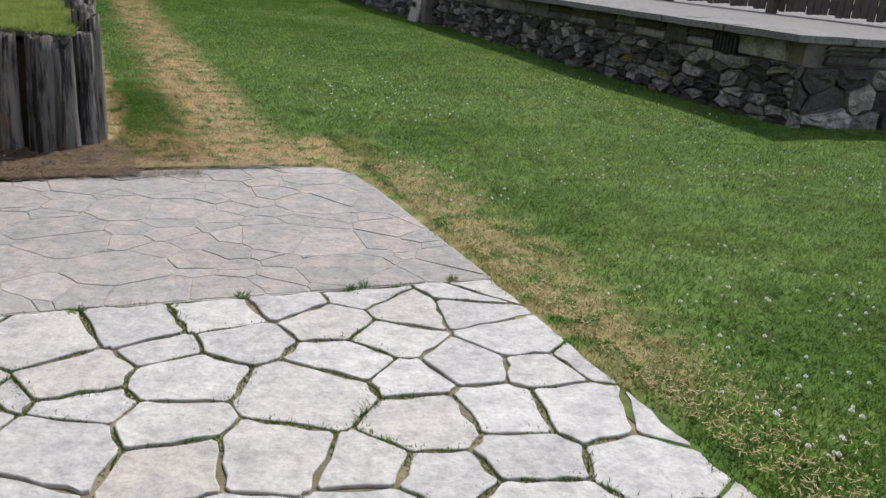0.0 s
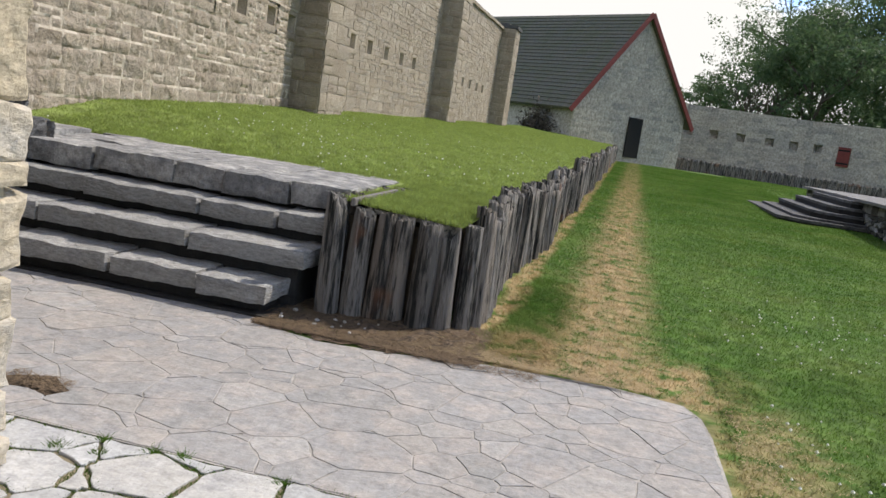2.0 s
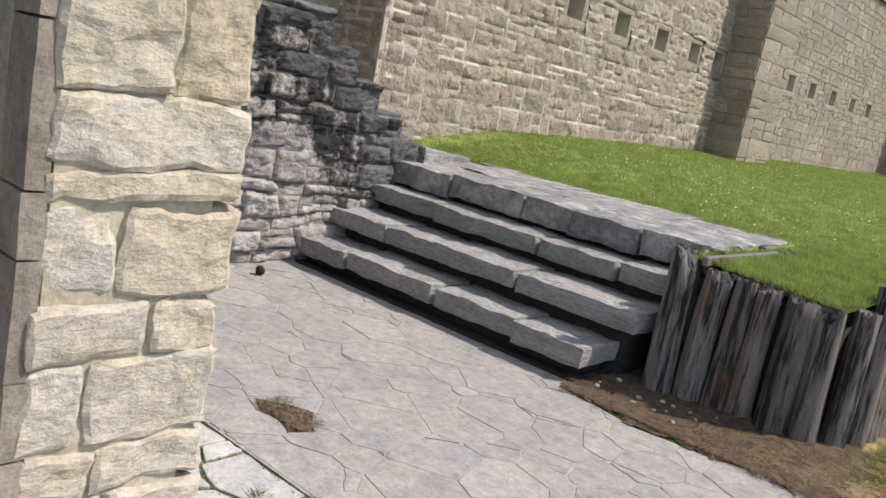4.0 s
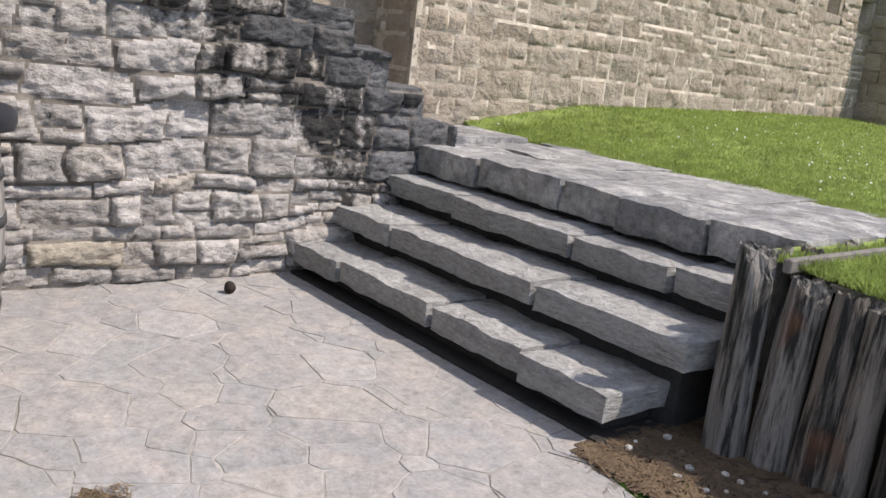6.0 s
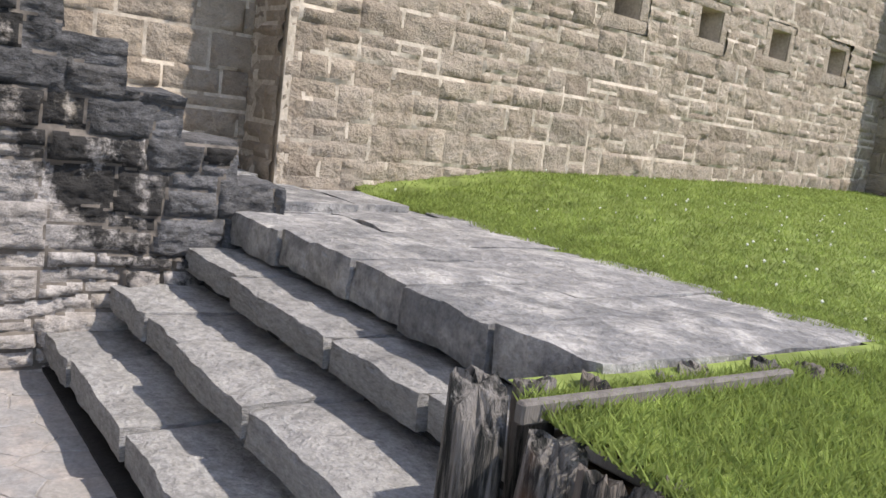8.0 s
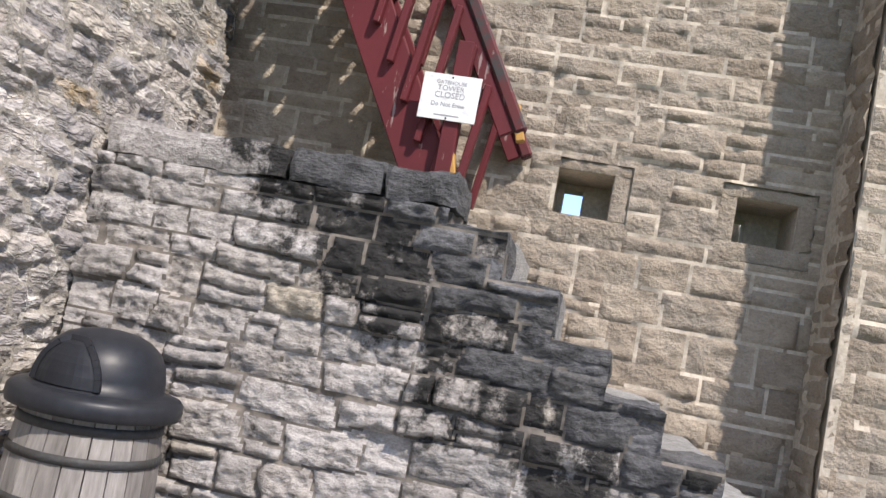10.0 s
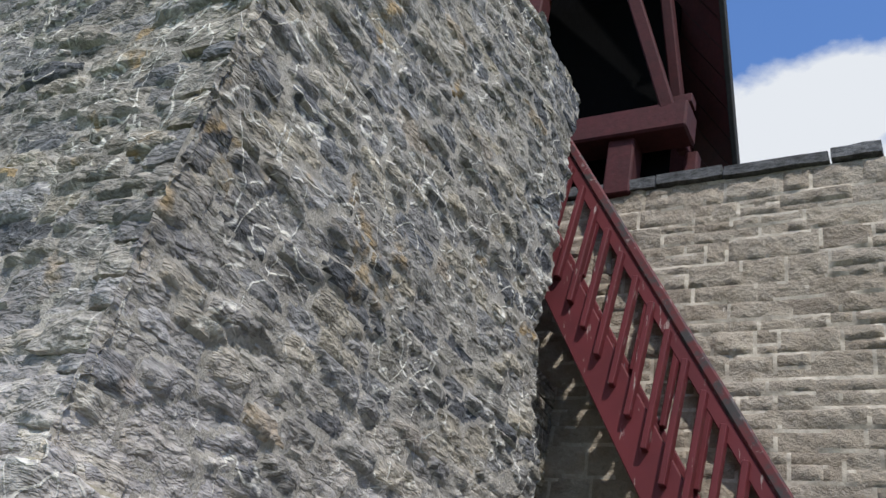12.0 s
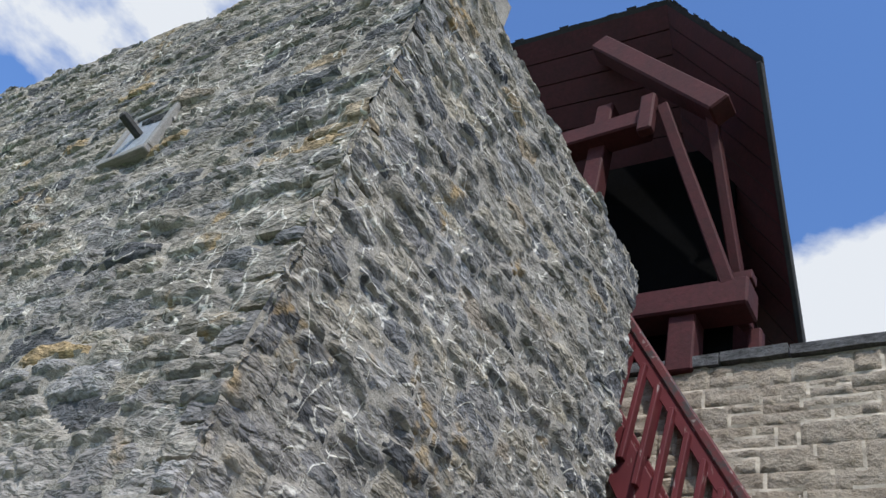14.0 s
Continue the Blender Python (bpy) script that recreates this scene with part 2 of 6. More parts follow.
M_MORTAR_TAN = plain_material("tan_mortar", (0.516, 0.456, 0.374), (0.344, 0.292, 0.228), scale=5)
M_MORTAR_LIME = plain_material("dirty_mortar", (0.17, 0.15, 0.13), (0.055, 0.05, 0.045), scale=5)
M_MORTAR_PIER = plain_material("yellow_mortar", (0.47, 0.42, 0.32), (0.30, 0.255, 0.18), scale=7)
M_MORTAR_GREY = plain_material("pale_grey_mortar", (0.40, 0.368, 0.318), (0.15, 0.138, 0.12), scale=9, bump=1.0)
M_SOIL = plain_material("brown_soil", (0.10, 0.075, 0.05), (0.05, 0.038, 0.028), scale=6, bump=0.8)
# Near-black colour paints the shade under treads and behind the grate.
M_DARKGAP = plain_material("recess_shade", (0.035, 0.034, 0.033), (0.015, 0.015, 0.015), scale=9, bump=0.7)
M_SHINGLE = plain_material("mossy_wood_shingle", (0.115, 0.112, 0.092), (0.085, 0.10, 0.055), scale=1.2, bump=0.5)
M_SLATEROOF = plain_material("dark_roof_shingle", (0.035, 0.033, 0.032), (0.02, 0.02, 0.02), scale=4)
M_WOODGREY = plain_material("weathered_grey_wood", (0.19, 0.175, 0.16), (0.09, 0.08, 0.072), scale=5, bed=(6, 6, 0.6))
M_BLACKPLASTIC = plain_material("dark_plastic", (0.018, 0.02, 0.025), (0.03, 0.03, 0.034), rough=0.42, scale=5, bump=0.05)
M_PAPER = plain_material("white_sign_board", (0.82, 0.83, 0.83), (0.75, 0.75, 0.74), rough=0.5, bump=0.02, scale=3)
M_INK = plain_material("grey_ink", (0.36, 0.36, 0.38), (0.3, 0.3, 0.3), rough=0.7, bump=0.0)
M_RAWWOOD = plain_material("raw_yellow_wood", (0.50, 0.29, 0.09), (0.40, 0.21, 0.06), scale=6, bed=(8, 8, 0.7))
M_STEEL = plain_material("dark_steel", (0.05, 0.05, 0.05), (0.03, 0.025, 0.02), rough=0.55)
M_DOOR = plain_material("black_door_paint", (0.008, 0.008, 0.009), (0.012, 0.011, 0.01), rough=0.8)
M_SHUTTER = plain_material("red_shutter_paint", (0.19, 0.04, 0.034), (0.12, 0.03, 0.026), rough=0.6)
M_BARK = plain_material("tree_bark", (0.10, 0.085, 0.07), (0.05, 0.042, 0.035), scale=3, bed=(3, 3, 0.8))
M_PANE = plain_material("grey_window_board", (0.40, 0.43, 0.48), (0.26, 0.28, 0.32), rough=0.5)
# Black without gloss, painted in place of the shade inside the turret.
M_INNER_SHADE = plain_material("painted_inner_shade", (0.005, 0.005, 0.005), (0.006, 0.006, 0.006), rough=0.9)
M_INNER_SHADE.node_tree.nodes["Principled BSDF"].inputs["Specular IOR Level"].default_value = 0.0
M_CONE = plain_material("dark_cone", (0.03, 0.022, 0.018), (0.02, 0.015, 0.012))


def red_paint():
    k = Nodes("worn_red_paint", 0.6)
    along = k.stretch((7, 7, 1.3))
    n1, n2 = k.noise(3.0, 7, 0.65, along), k.noise(2.0, 3)
    c = k.mix(k.math("MULTIPLY", k.step(n2, 0.4, 0.7), 0.5), (0.112, 0.017, 0.021), (0.066, 0.012, 0.015))
    c = k.mix(k.math("MULTIPLY", k.step(n1, 0.62, 0.68), 0.75), c, (0.34, 0.27, 0.25))
    k.bump(n1, 0.3, 0.005)
    return k.done(c)


def rail_paint():
    k = Nodes("bare_dark_rail", 0.7)
    n1 = k.noise(5.0, 7, 0.65, k.stretch((6, 1.5, 1.5)))
    c = k.mix(k.step(n1, 0.45, 0.6), (0.10, 0.022, 0.024), (0.045, 0.04, 0.04))
    c = k.mix(k.math("MULTIPLY", k.step(k.noise(17, 4, 0.6, k.stretch((5, 1, 1))), 0.6, 0.7), 0.5), c, (0.35, 0.31, 0.29))
    return k.done(c)


def log_wood():
    k = Nodes("charred_grey_log", 0.93)
    at = k.stretch((9, 9, 0.8))
    n1, n2 = k.noise(2.2, 7, 0.7, at), k.noise(9, 5, 0.6, at)
    tone = k.ramp(k.each(), (0.0, (0.121, 0.111, 0.103)), (0.5, (0.255, 0.238, 0.219)), (1.0, (0.177, 0.150, 0.127)))
    c = k.mix(k.step(n1, 0.40, 0.55), (0.018, 0.019, 0.018), tone)
    c = k.mix(k.math("MULTIPLY", k.step(n2, 0.55, 0.75), 0.6), c, (0.30, 0.285, 0.265))
    c = k.mix(k.math("MULTIPLY", k.step(k.noise(1.6, 3), 0.62, 0.7), 0.5), c, (0.22, 0.10, 0.05))
    k.bump(k.math("ADD", n1, n2), 1.0, 0.02)
    return k.done(c)


def stave_wood():
    k = Nodes("grey_barrel_stave", 0.9)
    n1 = k.noise(4, 6, 0.65, k.stretch((10, 10, 1.2)))
    tone = k.ramp(k.each(), (0.0, (0.20, 0.185, 0.17)), (0.5, (0.30, 0.28, 0.26)), (1.0, (0.16, 0.145, 0.13)))
    k.bump(n1, 0.5, 0.01)
    return k.done(k.mix(0.8, tone, k.ramp(n1, (0.3, 0.5), (0.7, 1.2)), "MULTIPLY"))


def dry_mask(k):
    """Where the lawn is worn to straw: the trodden path, its mouth and the patio's rim."""
    x, y, z = k.axes()
    wob = k.math("MULTIPLY", k.math("SUBTRACT", k.noise(1.1, 4), 0.5), 0.9)
    px = k.math("ABSOLUTE", k.math("SUBTRACT", k.math("ADD", x, k.math("MULTIPLY", wob, 0.5)), k.math("ADD", 0.36, k.math("MULTIPLY", y, 0.004))))
    path = k.math("SUBTRACT", 1.0, k.step(px, 0.10, 0.46))
    mx = k.math("ABSOLUTE", k.math("SUBTRACT", k.math("ADD", x, wob), 0.42))
    my = k.math("ABSOLUTE", k.math("SUBTRACT", y, 6.35))
    mouth = k.math("MULTIPLY", k.math("SUBTRACT", 1.0, k.step(mx, 0.45, 0.9)), k.math("SUBTRACT", 1.0, k.step(my, 0.25, 0.65)))
    fade = k.math("SUBTRACT", 1.0, k.math("MULTIPLY", k.step(y, 16.0, 40.0), 0.5))
    base = k.math("MULTIPLY", k.math("MULTIPLY", path, fade), k.step(y, 5.6, 6.0))
    rim = k.math("MULTIPLY", k.math("SUBTRACT", 1.0, k.step(k.math("ABSOLUTE", k.math("SUBTRACT", k.math("ADD", x, k.math("MULTIPLY", wob, 0.6)), 1.12)), 0.08, 0.5)), 0.62)
    rim = k.math("MULTIPLY", k.math("MULTIPLY", rim, k.step(y, 2.8, 3.5)), k.math("SUBTRACT", 1.0, k.step(y, 5.6, 6.6)))
    logs = k.math("MULTIPLY", k.math("MULTIPLY", k.math("SUBTRACT", 1.0, k.step(k.math("ABSOLUTE", k.math("SUBTRACT", k.math("ADD", x, k.math("MULTIPLY", wob, 0.3)), -0.34)), 0.03, 0.14)), k.math("SUBTRACT", 1.0, k.step(z, 0.35, 0.45))), k.step(y, 5.8, 6.2))
    m = k.math("MAXIMUM", k.math("MAXIMUM", base, mouth), k.math("MAXIMUM", rim, logs))
    return k.math("MULTIPLY", m, k.step(k.noise(7, 5), 0.36, 0.56))


def turf(name, island):
    k = Nodes(name, 0.85)
    patch, fine = k.noise(0.55, 5), k.noise(9, 5)
    lush = k.mix(k.step(patch, 0.38, 0.64), (0.078, 0.155, 0.026), (0.120, 0.198, 0.044))
    lush = k.mix(k.math("MULTIPLY", k.step(k.noise(1.7, 4), 0.5, 0.7), 0.45), lush, (0.135, 0.175, 0.04))
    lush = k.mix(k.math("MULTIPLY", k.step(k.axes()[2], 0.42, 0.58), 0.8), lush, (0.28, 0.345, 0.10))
    lush = k.mix(0.8, lush, k.ramp(k.noise(5.5, 5, 0.65), (0.32, 0.62), (0.5, 1.0), (0.68, 1.3)), "MULTIPLY")
    c = k.mix(dry_mask(k), lush, k.mix(fine, (0.36, 0.262, 0.128), (0.50, 0.385, 0.215)))
    if island:
        c = k.mix(0.85, c, k.ramp(k.each(), (0.0, 0.7), (0.5, 1.0), (0.9, 1.2), (1.0, 1.4)), "MULTIPLY")
    else:
        c = k.mix(0.85, c, k.ramp(fine, (0.3, 0.4), (0.7, 0.85)), "MULTIPLY")
        k.bump(fine, 0.7, 0.03)
    return k.done(c)


def flag_material(name, stops, blotch, amount):
    return stone_material(name, stops, blotch=blotch, blotch_amount=amount, bump=0.45, grain=18, contrast=0.55)


M_RED, M_RAIL, M_LOG, M_STAVE = red_paint(), rail_paint(), log_wood(), stave_wood()
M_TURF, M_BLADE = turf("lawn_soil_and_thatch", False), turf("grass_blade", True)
for grassy in (M_TURF, M_BLADE):
    grassy.node_tree.nodes["Principled BSDF"].inputs["Specular IOR Level"].default_value = 0.12
M_FLAG = flag_material("pale_flagstone", ((0.0, (0.381, 0.381, 0.377)), (0.5, (0.502, 0.502, 0.498)), (1.0, (0.428, 0.409, 0.381))), (0.335, 0.335, 0.344), 0.6)
M_FLAG2 = flag_material("grey_flagstone", ((0.0, (0.262, 0.258, 0.253)), (0.3, (0.299, 0.293, 0.290)), (0.7, (0.276, 0.270, 0.267)), (0.9, (0.317, 0.299, 0.281)), (1.0, (0.345, 0.336, 0.327))), (0.386, 0.345, 0.317), 0.7)
M_JOINT = plain_material("sandy_joint", (0.22, 0.185, 0.12), (0.06, 0.062, 0.03), scale=7, bump=0.8)
M_JOINT2 = plain_material("grey_joint_mortar", (0.36, 0.34, 0.315), (0.17, 0.155, 0.14), scale=2.5, bump=0.4)
M_MULCH = plain_material("needle_mulch", (0.15, 0.106, 0.07), (0.03, 0.022, 0.016), scale=26, bump=1.0, amount=0.85)
M_CLOVER = plain_material("clover_flower", (0.75, 0.76, 0.68), (0.6, 0.6, 0.5), bump=0.0)


def leaf_material():
    k = Nodes("tree_leaf", 0.6)
    c = k.ramp(k.each(), (0.0, (0.055, 0.10, 0.042)), (0.5, (0.085, 0.14, 0.06)), (1.0, (0.12, 0.175, 0.085)))
    return k.done(c)


M_LEAF = leaf_material()


def let_light_through(material, share):
    """Thin leaves: part of the light passes through them."""
    nt = material.node_tree
    p, o = nt.nodes["Principled BSDF"], [q for q in nt.nodes if q.type == "OUTPUT_MATERIAL"][0]
    tr, mx = nt.nodes.new("ShaderNodeBsdfTranslucent"), nt.nodes.new("ShaderNodeMixShader")
    mx.inputs[0].default_value = share
    nt.links.new(p.inputs["Base Color"].links[0].from_socket, tr.inputs["Color"])
    nt.links.new(p.outputs[0], mx.inputs[1])
    nt.links.new(tr.outputs[0], mx.inputs[2])
    nt.links.new(mx.outputs[0], o.inputs["Surface"])


let_light_through(M_LEAF, 0.5)
let_light_through(M_BLADE, 0.45)

# ---- building helpers ----


def mesh_from(name, verts, faces, material):
    me = bpy.data.meshes.new(name)
    me.from_pydata([tuple(v) for v in verts], [], faces)
    me.materials.append(material)
    me.update()
    return me


def part(name, bm, material, parent=None, label=""):
    """Links a bmesh, or a mesh, as one mesh object under a thing or part."""
    if isinstance(bm, bmesh.types.BMesh):
        me = bpy.data.meshes.new(name)
        bmesh.ops.recalc_face_normals(bm, faces=bm.faces)
        bm.to_mesh(me)
        bm.free()
        me.materials.append(material)
    else:
        me = bm
    ob = new(name, me)
    if parent:
        ob.parent = parent
    if label:
        ob["label"] = label
    return ob


def thing(name, label, category, at=(0, 0, 0), group="", kind=""):
    ob = new(name)
    ob.empty_display_size = 0.1
    ob.location = at
    return tagged(ob, label, category, group, kind)


def box(bm, lo, hi, m=None):
    vs = [bm.verts.new((x, y, z)) for x in (lo[0], hi[0]) for y in (lo[1], hi[1]) for z in (lo[2], hi[2])]
    for f in ((0, 1, 3, 2), (4, 6, 7, 5), (0, 4, 5, 1), (2, 3, 7, 6), (0, 2, 6, 4), (1, 5, 7, 3)):
        bm.faces.new([vs[i] for i in f])
    if m:
        for v in vs:
            v.co = m @ v.co
    return vs


def boxes(*spans):
    bm = bmesh.new()
    for lo, hi in spans:
        box(bm, lo, hi)
    return bm


def bar(bm, a, b, w, d, up=(0, 0, 1)):
    """A squared timber from a to b, w across and d deep."""
    a, b = Vector(a), Vector(b)
    f = (b - a).normalized()
    s = f.cross(Vector(up)).normalized()
    u = s.cross(f)
    m = Matrix((s, u, f)).transposed().to_4x4()
    m.translation = a
    return box(bm, (-w / 2, -d / 2, 0), (w / 2, d / 2, (b - a).length), m)


def timber(name, a, b, w, d, material, parent, up=(0, 0, 1), bevel=0.006, label=""):
    bm = bmesh.new()
    bar(bm, a, b, w, d, up)
    bmesh.ops.bevel(bm, geom=list(bm.edges), offset=bevel, segments=1, affect="EDGES")
    return part(name, bm, material, parent, label)


def prism(pts, lo, hi):
    """An upright solid over a plan polygon."""
    bm = bmesh.new()
    a = [bm.verts.new((x, y, lo)) for x, y in pts]
    b = [bm.verts.new((x, y, hi)) for x, y in pts]
    bm.faces.new(a[::-1])
    bm.faces.new(b)
    n = len(pts)
    for i in range(n):
        bm.faces.new((a[i], a[(i + 1) % n], b[(i + 1) % n], b[i]))
    return bm


def slab(corners, thick, normal):
    """A flat solid over a polygon in space, thickened along normal."""
    bm = bmesh.new()
    n = Vector(normal).normalized() * thick
    a = [bm.verts.new(Vector(c)) for c in corners]
    b = [bm.verts.new(Vector(c) + n) for c in corners]
    bm.faces.new(a[::-1])
    bm.faces.new(b)
    for i in range(len(corners)):
        j = (i + 1) % len(corners)
        bm.faces.new((a[i], a[j], b[j], b[i]))
    return bm


def rough_block(size, seed, cut=(6, 3, 2), amp=0.02, skew=0.0):
    """A hewn block, centred in plan with its base at 0, with uneven faces."""
    rnd = random.Random(seed)
    nx, ny, nz = cut
    off = Vector((rnd.uniform(0, 99), rnd.uniform(0, 99), rnd.uniform(0, 99)))
    bm = bmesh.new()
    grid = {}

    def vert(i, j, k):
        if (i, j, k) not in grid:
            p = Vector(((i / nx - 0.5) * size[0], (j / ny - 0.5) * size[1], k / nz * size[2]))
            d = noise.noise_vector((p + off) * 6) * amp + noise.noise_vector((p + off) * 19) * amp * 0.5
            edge = (i in (0, nx)) + (j in (0, ny)) + (k in (0, nz))
            if edge > 1:
                d -= Vector((p.x / size[0], p.y / size[1], p.z / size[2] - 0.5)) * amp * 0.8
            grid[i, j, k] = bm.verts.new(p + d)
        return grid[i, j, k]
    for i in range(nx):
        for j in range(ny):
            for k in (0, nz):
                bm.faces.new((vert(i, j, k), vert(i + 1, j, k), vert(i + 1, j + 1, k), vert(i, j + 1, k)))
    for i in range(nx):
        for k in range(nz):
            for j in (0, ny):
                bm.faces.new((vert(i, j, k), vert(i + 1, j, k), vert(i + 1, j, k + 1), vert(i, j, k + 1)))
    for j in range(ny):
        for k in range(nz):
            for i in (0, nx):
                bm.faces.new((vert(i, j, k), vert(i, j + 1, k), vert(i, j + 1, k + 1), vert(i, j, k + 1)))
    return bm


# Unit stones: x along the wall, z up, y outwards from 0; shared by all the walls.


def unit_stones(count, seed, nx, nz, rough, pillow):
    out = []
    for s in range(count):
        rnd = random.Random(seed * 100 + s)
        off = Vector((rnd.uniform(0, 50), rnd.uniform(0, 50), rnd.uniform(0, 50)))
        tilt = rnd.uniform(-0.12, 0.12)
        cl = [rnd.uniform(0.0, 0.10) for _ in range(4)]
        vs, fs = [], []
        for k in range(nz + 1):
            for i in range(nx + 1):
                u, w = i / nx, k / nz
                x = u + (1 - u) * cl[0] * (w - 0.5) - u * cl[1] * (w - 0.5)
                z = w + (1 - w) * cl[2] * (u - 0.5) - w * cl[3] * (u - 0.5)
                edge = i in (0, nx) or k in (0, nz)
                d = 0.8 if edge else 0.8 + pillow + rough * noise.noise((Vector((u * 3.2, w * 2.2, 0)) + off)) + 0.5 * rough * noise.noise((Vector((u * 9, w * 6, 3)) + off)) + tilt * (w - 0.5)
                if not edge:
                    x += 0.07 * noise.noise(Vector((u * 11, w * 11, 39)) + off)
                    z += 0.09 * noise.noise(Vector((u * 11, w * 11, 49)) + off)
                if edge:
                    x += 0.03 * noise.noise(Vector((u * 7, w * 7, 9)) + off)
                    z += 0.05 * noise.noise(Vector((u * 7, w * 7, 19)) + off)
                    d += 0.12 * noise.noise(Vector((u * 5, w * 5, 29)) + off)
                vs.append((x, d, z))
        row = nx + 1
        for k in range(nz):
            for i in range(nx):
                a = k * row + i
                fs.append((a, a + 1, a + row + 1, a + row))
        rim = [i for i in range(row)] + [k * row + nx for k in range(1, nz + 1)] + [nz * row + i for i in range(nx - 1, -1, -1)] + [k * row for k in range(nz - 1, 0, -1)]
        base = len(vs)
        for r in rim:
            vs.append((vs[r][0], 0.0, vs[r][2]))
        for q in range(len(rim)):
            p = (q + 1) % len(rim)
            fs.append((rim[q], base + q, base + p, rim[p]))
        out.append((np.array(vs), fs))
    return out


HEWN = unit_stones(18, 1, 5, 4, 0.42, 0.06)
SQUARE = unit_stones(12, 2, 3, 2, 0.35, 0.15)
FLAKY = unit_stones(16, 3, 4, 3, 0.9, 0.05)
_shared = {}


def stone_mesh(kind, i, material):
    key = (id(kind), i, material.name)
    if key not in _shared:
        vs, fs = kind[i]
        me = mesh_from("stone", vs, fs, material)
        front = [kind is not HEWN and all(vs[q][1] > 0.01 for q in f) for f in fs]
        me.polygons.foreach_set("use_smooth", front)
        _shared[key] = me
    return _shared[key]


def masonry(parent, origin, along, out, length, height, courses, widths, depth, kind, pick, inside=None, joint=0.012, seed=0, near=None, limit=300, wobble=0.0, gaps=()):
    """Lays stones on a wall's face. along, out: unit directions; pick(u, w, rnd) gives the material;
    inside(u0, u1, w0, w1) says whether a stone stands; near(u, w) tells which are parts of their own."""
    rnd = random.Random(seed)
    o, a, n = Vector(origin), Vector(along), Vector(out)
    basis = Matrix((a, n, Vector((0, 0, 1)))).transposed().to_4x4()
    loose, made, w = {}, 0, 0.0
    while w < height - 0.02:
        h = rnd.uniform(*courses)
        if height - w - h < courses[0] * 0.6:
            h = height - w
        u = -rnd.uniform(0, widths[0])
        while u < length:
            b = rnd.uniform(*widths) * (0.8 + 0.5 * h / courses[1])
            u0, u1 = max(u, 0), min(u + b, length)
            if length - u1 < widths[0] * 0.5:
                u1, b = length, length - u + 1
            u += b
            if u1 - u0 < 0.03:
                continue
            w0, w1 = w + rnd.uniform(-1, 1) * wobble, w + h + rnd.uniform(-1, 1) * wobble
            pieces = [(u0, u1, w0, w1)]
            if h > courses[1] * 0.75 and rnd.random() < 0.25:
                mid = (w0 + w1) / 2
                pieces = [(u0, u1, w0, mid), (u0, u1, mid, w1)]
            for g0, g1, h0, h1 in gaps:
                cut = []
                for p0, p1, q0, q1 in pieces:
                    if p1 <= g0 or p0 >= g1 or q1 <= h0 or q0 >= h1:
                        cut.append((p0, p1, q0, q1))
                        continue
                    if p0 < g0:
                        cut.append((p0, g0, q0, q1))
                    if p1 > g1:
                        cut.append((g1, p1, q0, q1))
                    if q0 < h0:
                        cut.append((max(p0, g0), min(p1, g1), q0, h0))
                    if q1 > h1:
                        cut.append((max(p0, g0), min(p1, g1), h1, q1))
                pieces = cut
            for p0, p1, q0, q1 in pieces:
                if p1 - p0 < 0.03 or q1 - q0 < 0.02 or (inside and not inside(p0, p1, q0, q1)):
                    continue
                i = rnd.randrange(len(kind))
                flip = rnd.random() < 0.5
                dd = depth * rnd.uniform(0.75, 1.25)
                sx = (p1 - p0 - joint) * (-1 if flip else 1)
                local = basis @ Matrix.Translation(((p1 - joint / 2) if flip else (p0 + joint / 2), 0, q0 + joint / 2)) @ Matrix.Diagonal((sx, dd, max(q1 - q0 - joint, 0.015), 1))
                m = Matrix.Translation(o) @ local
                mat = pick((p0 + p1) / 2, (q0 + q1) / 2, rnd)
                if made < limit and near and near((p0 + p1) / 2, (q0 + q1) / 2):
                    ob = new("stone", stone_mesh(kind, i, mat))
                    ob.parent = parent
                    ob.matrix_basis = m
                    made += 1
                else:
                    vs, fs = kind[i]
                    V, F = loose.setdefault(mat.name, ([], []))
                    mm = np.array(m)
                    pts = vs @ mm[:3, :3].T + mm[:3, 3]
                    base = sum(len(x) for x in V)
                    V.append(pts)
                    F.extend([tuple(base + q for q in (f[::-1] if flip else f)) for f in fs])
        w += h
    for name, (V, F) in loose.items():
        me = mesh_from("stonework", np.concatenate(V), F, bpy.data.materials[name])
        ob = new("stonework", me)
        ob.parent = parent
        ob["kind"] = "stuff"


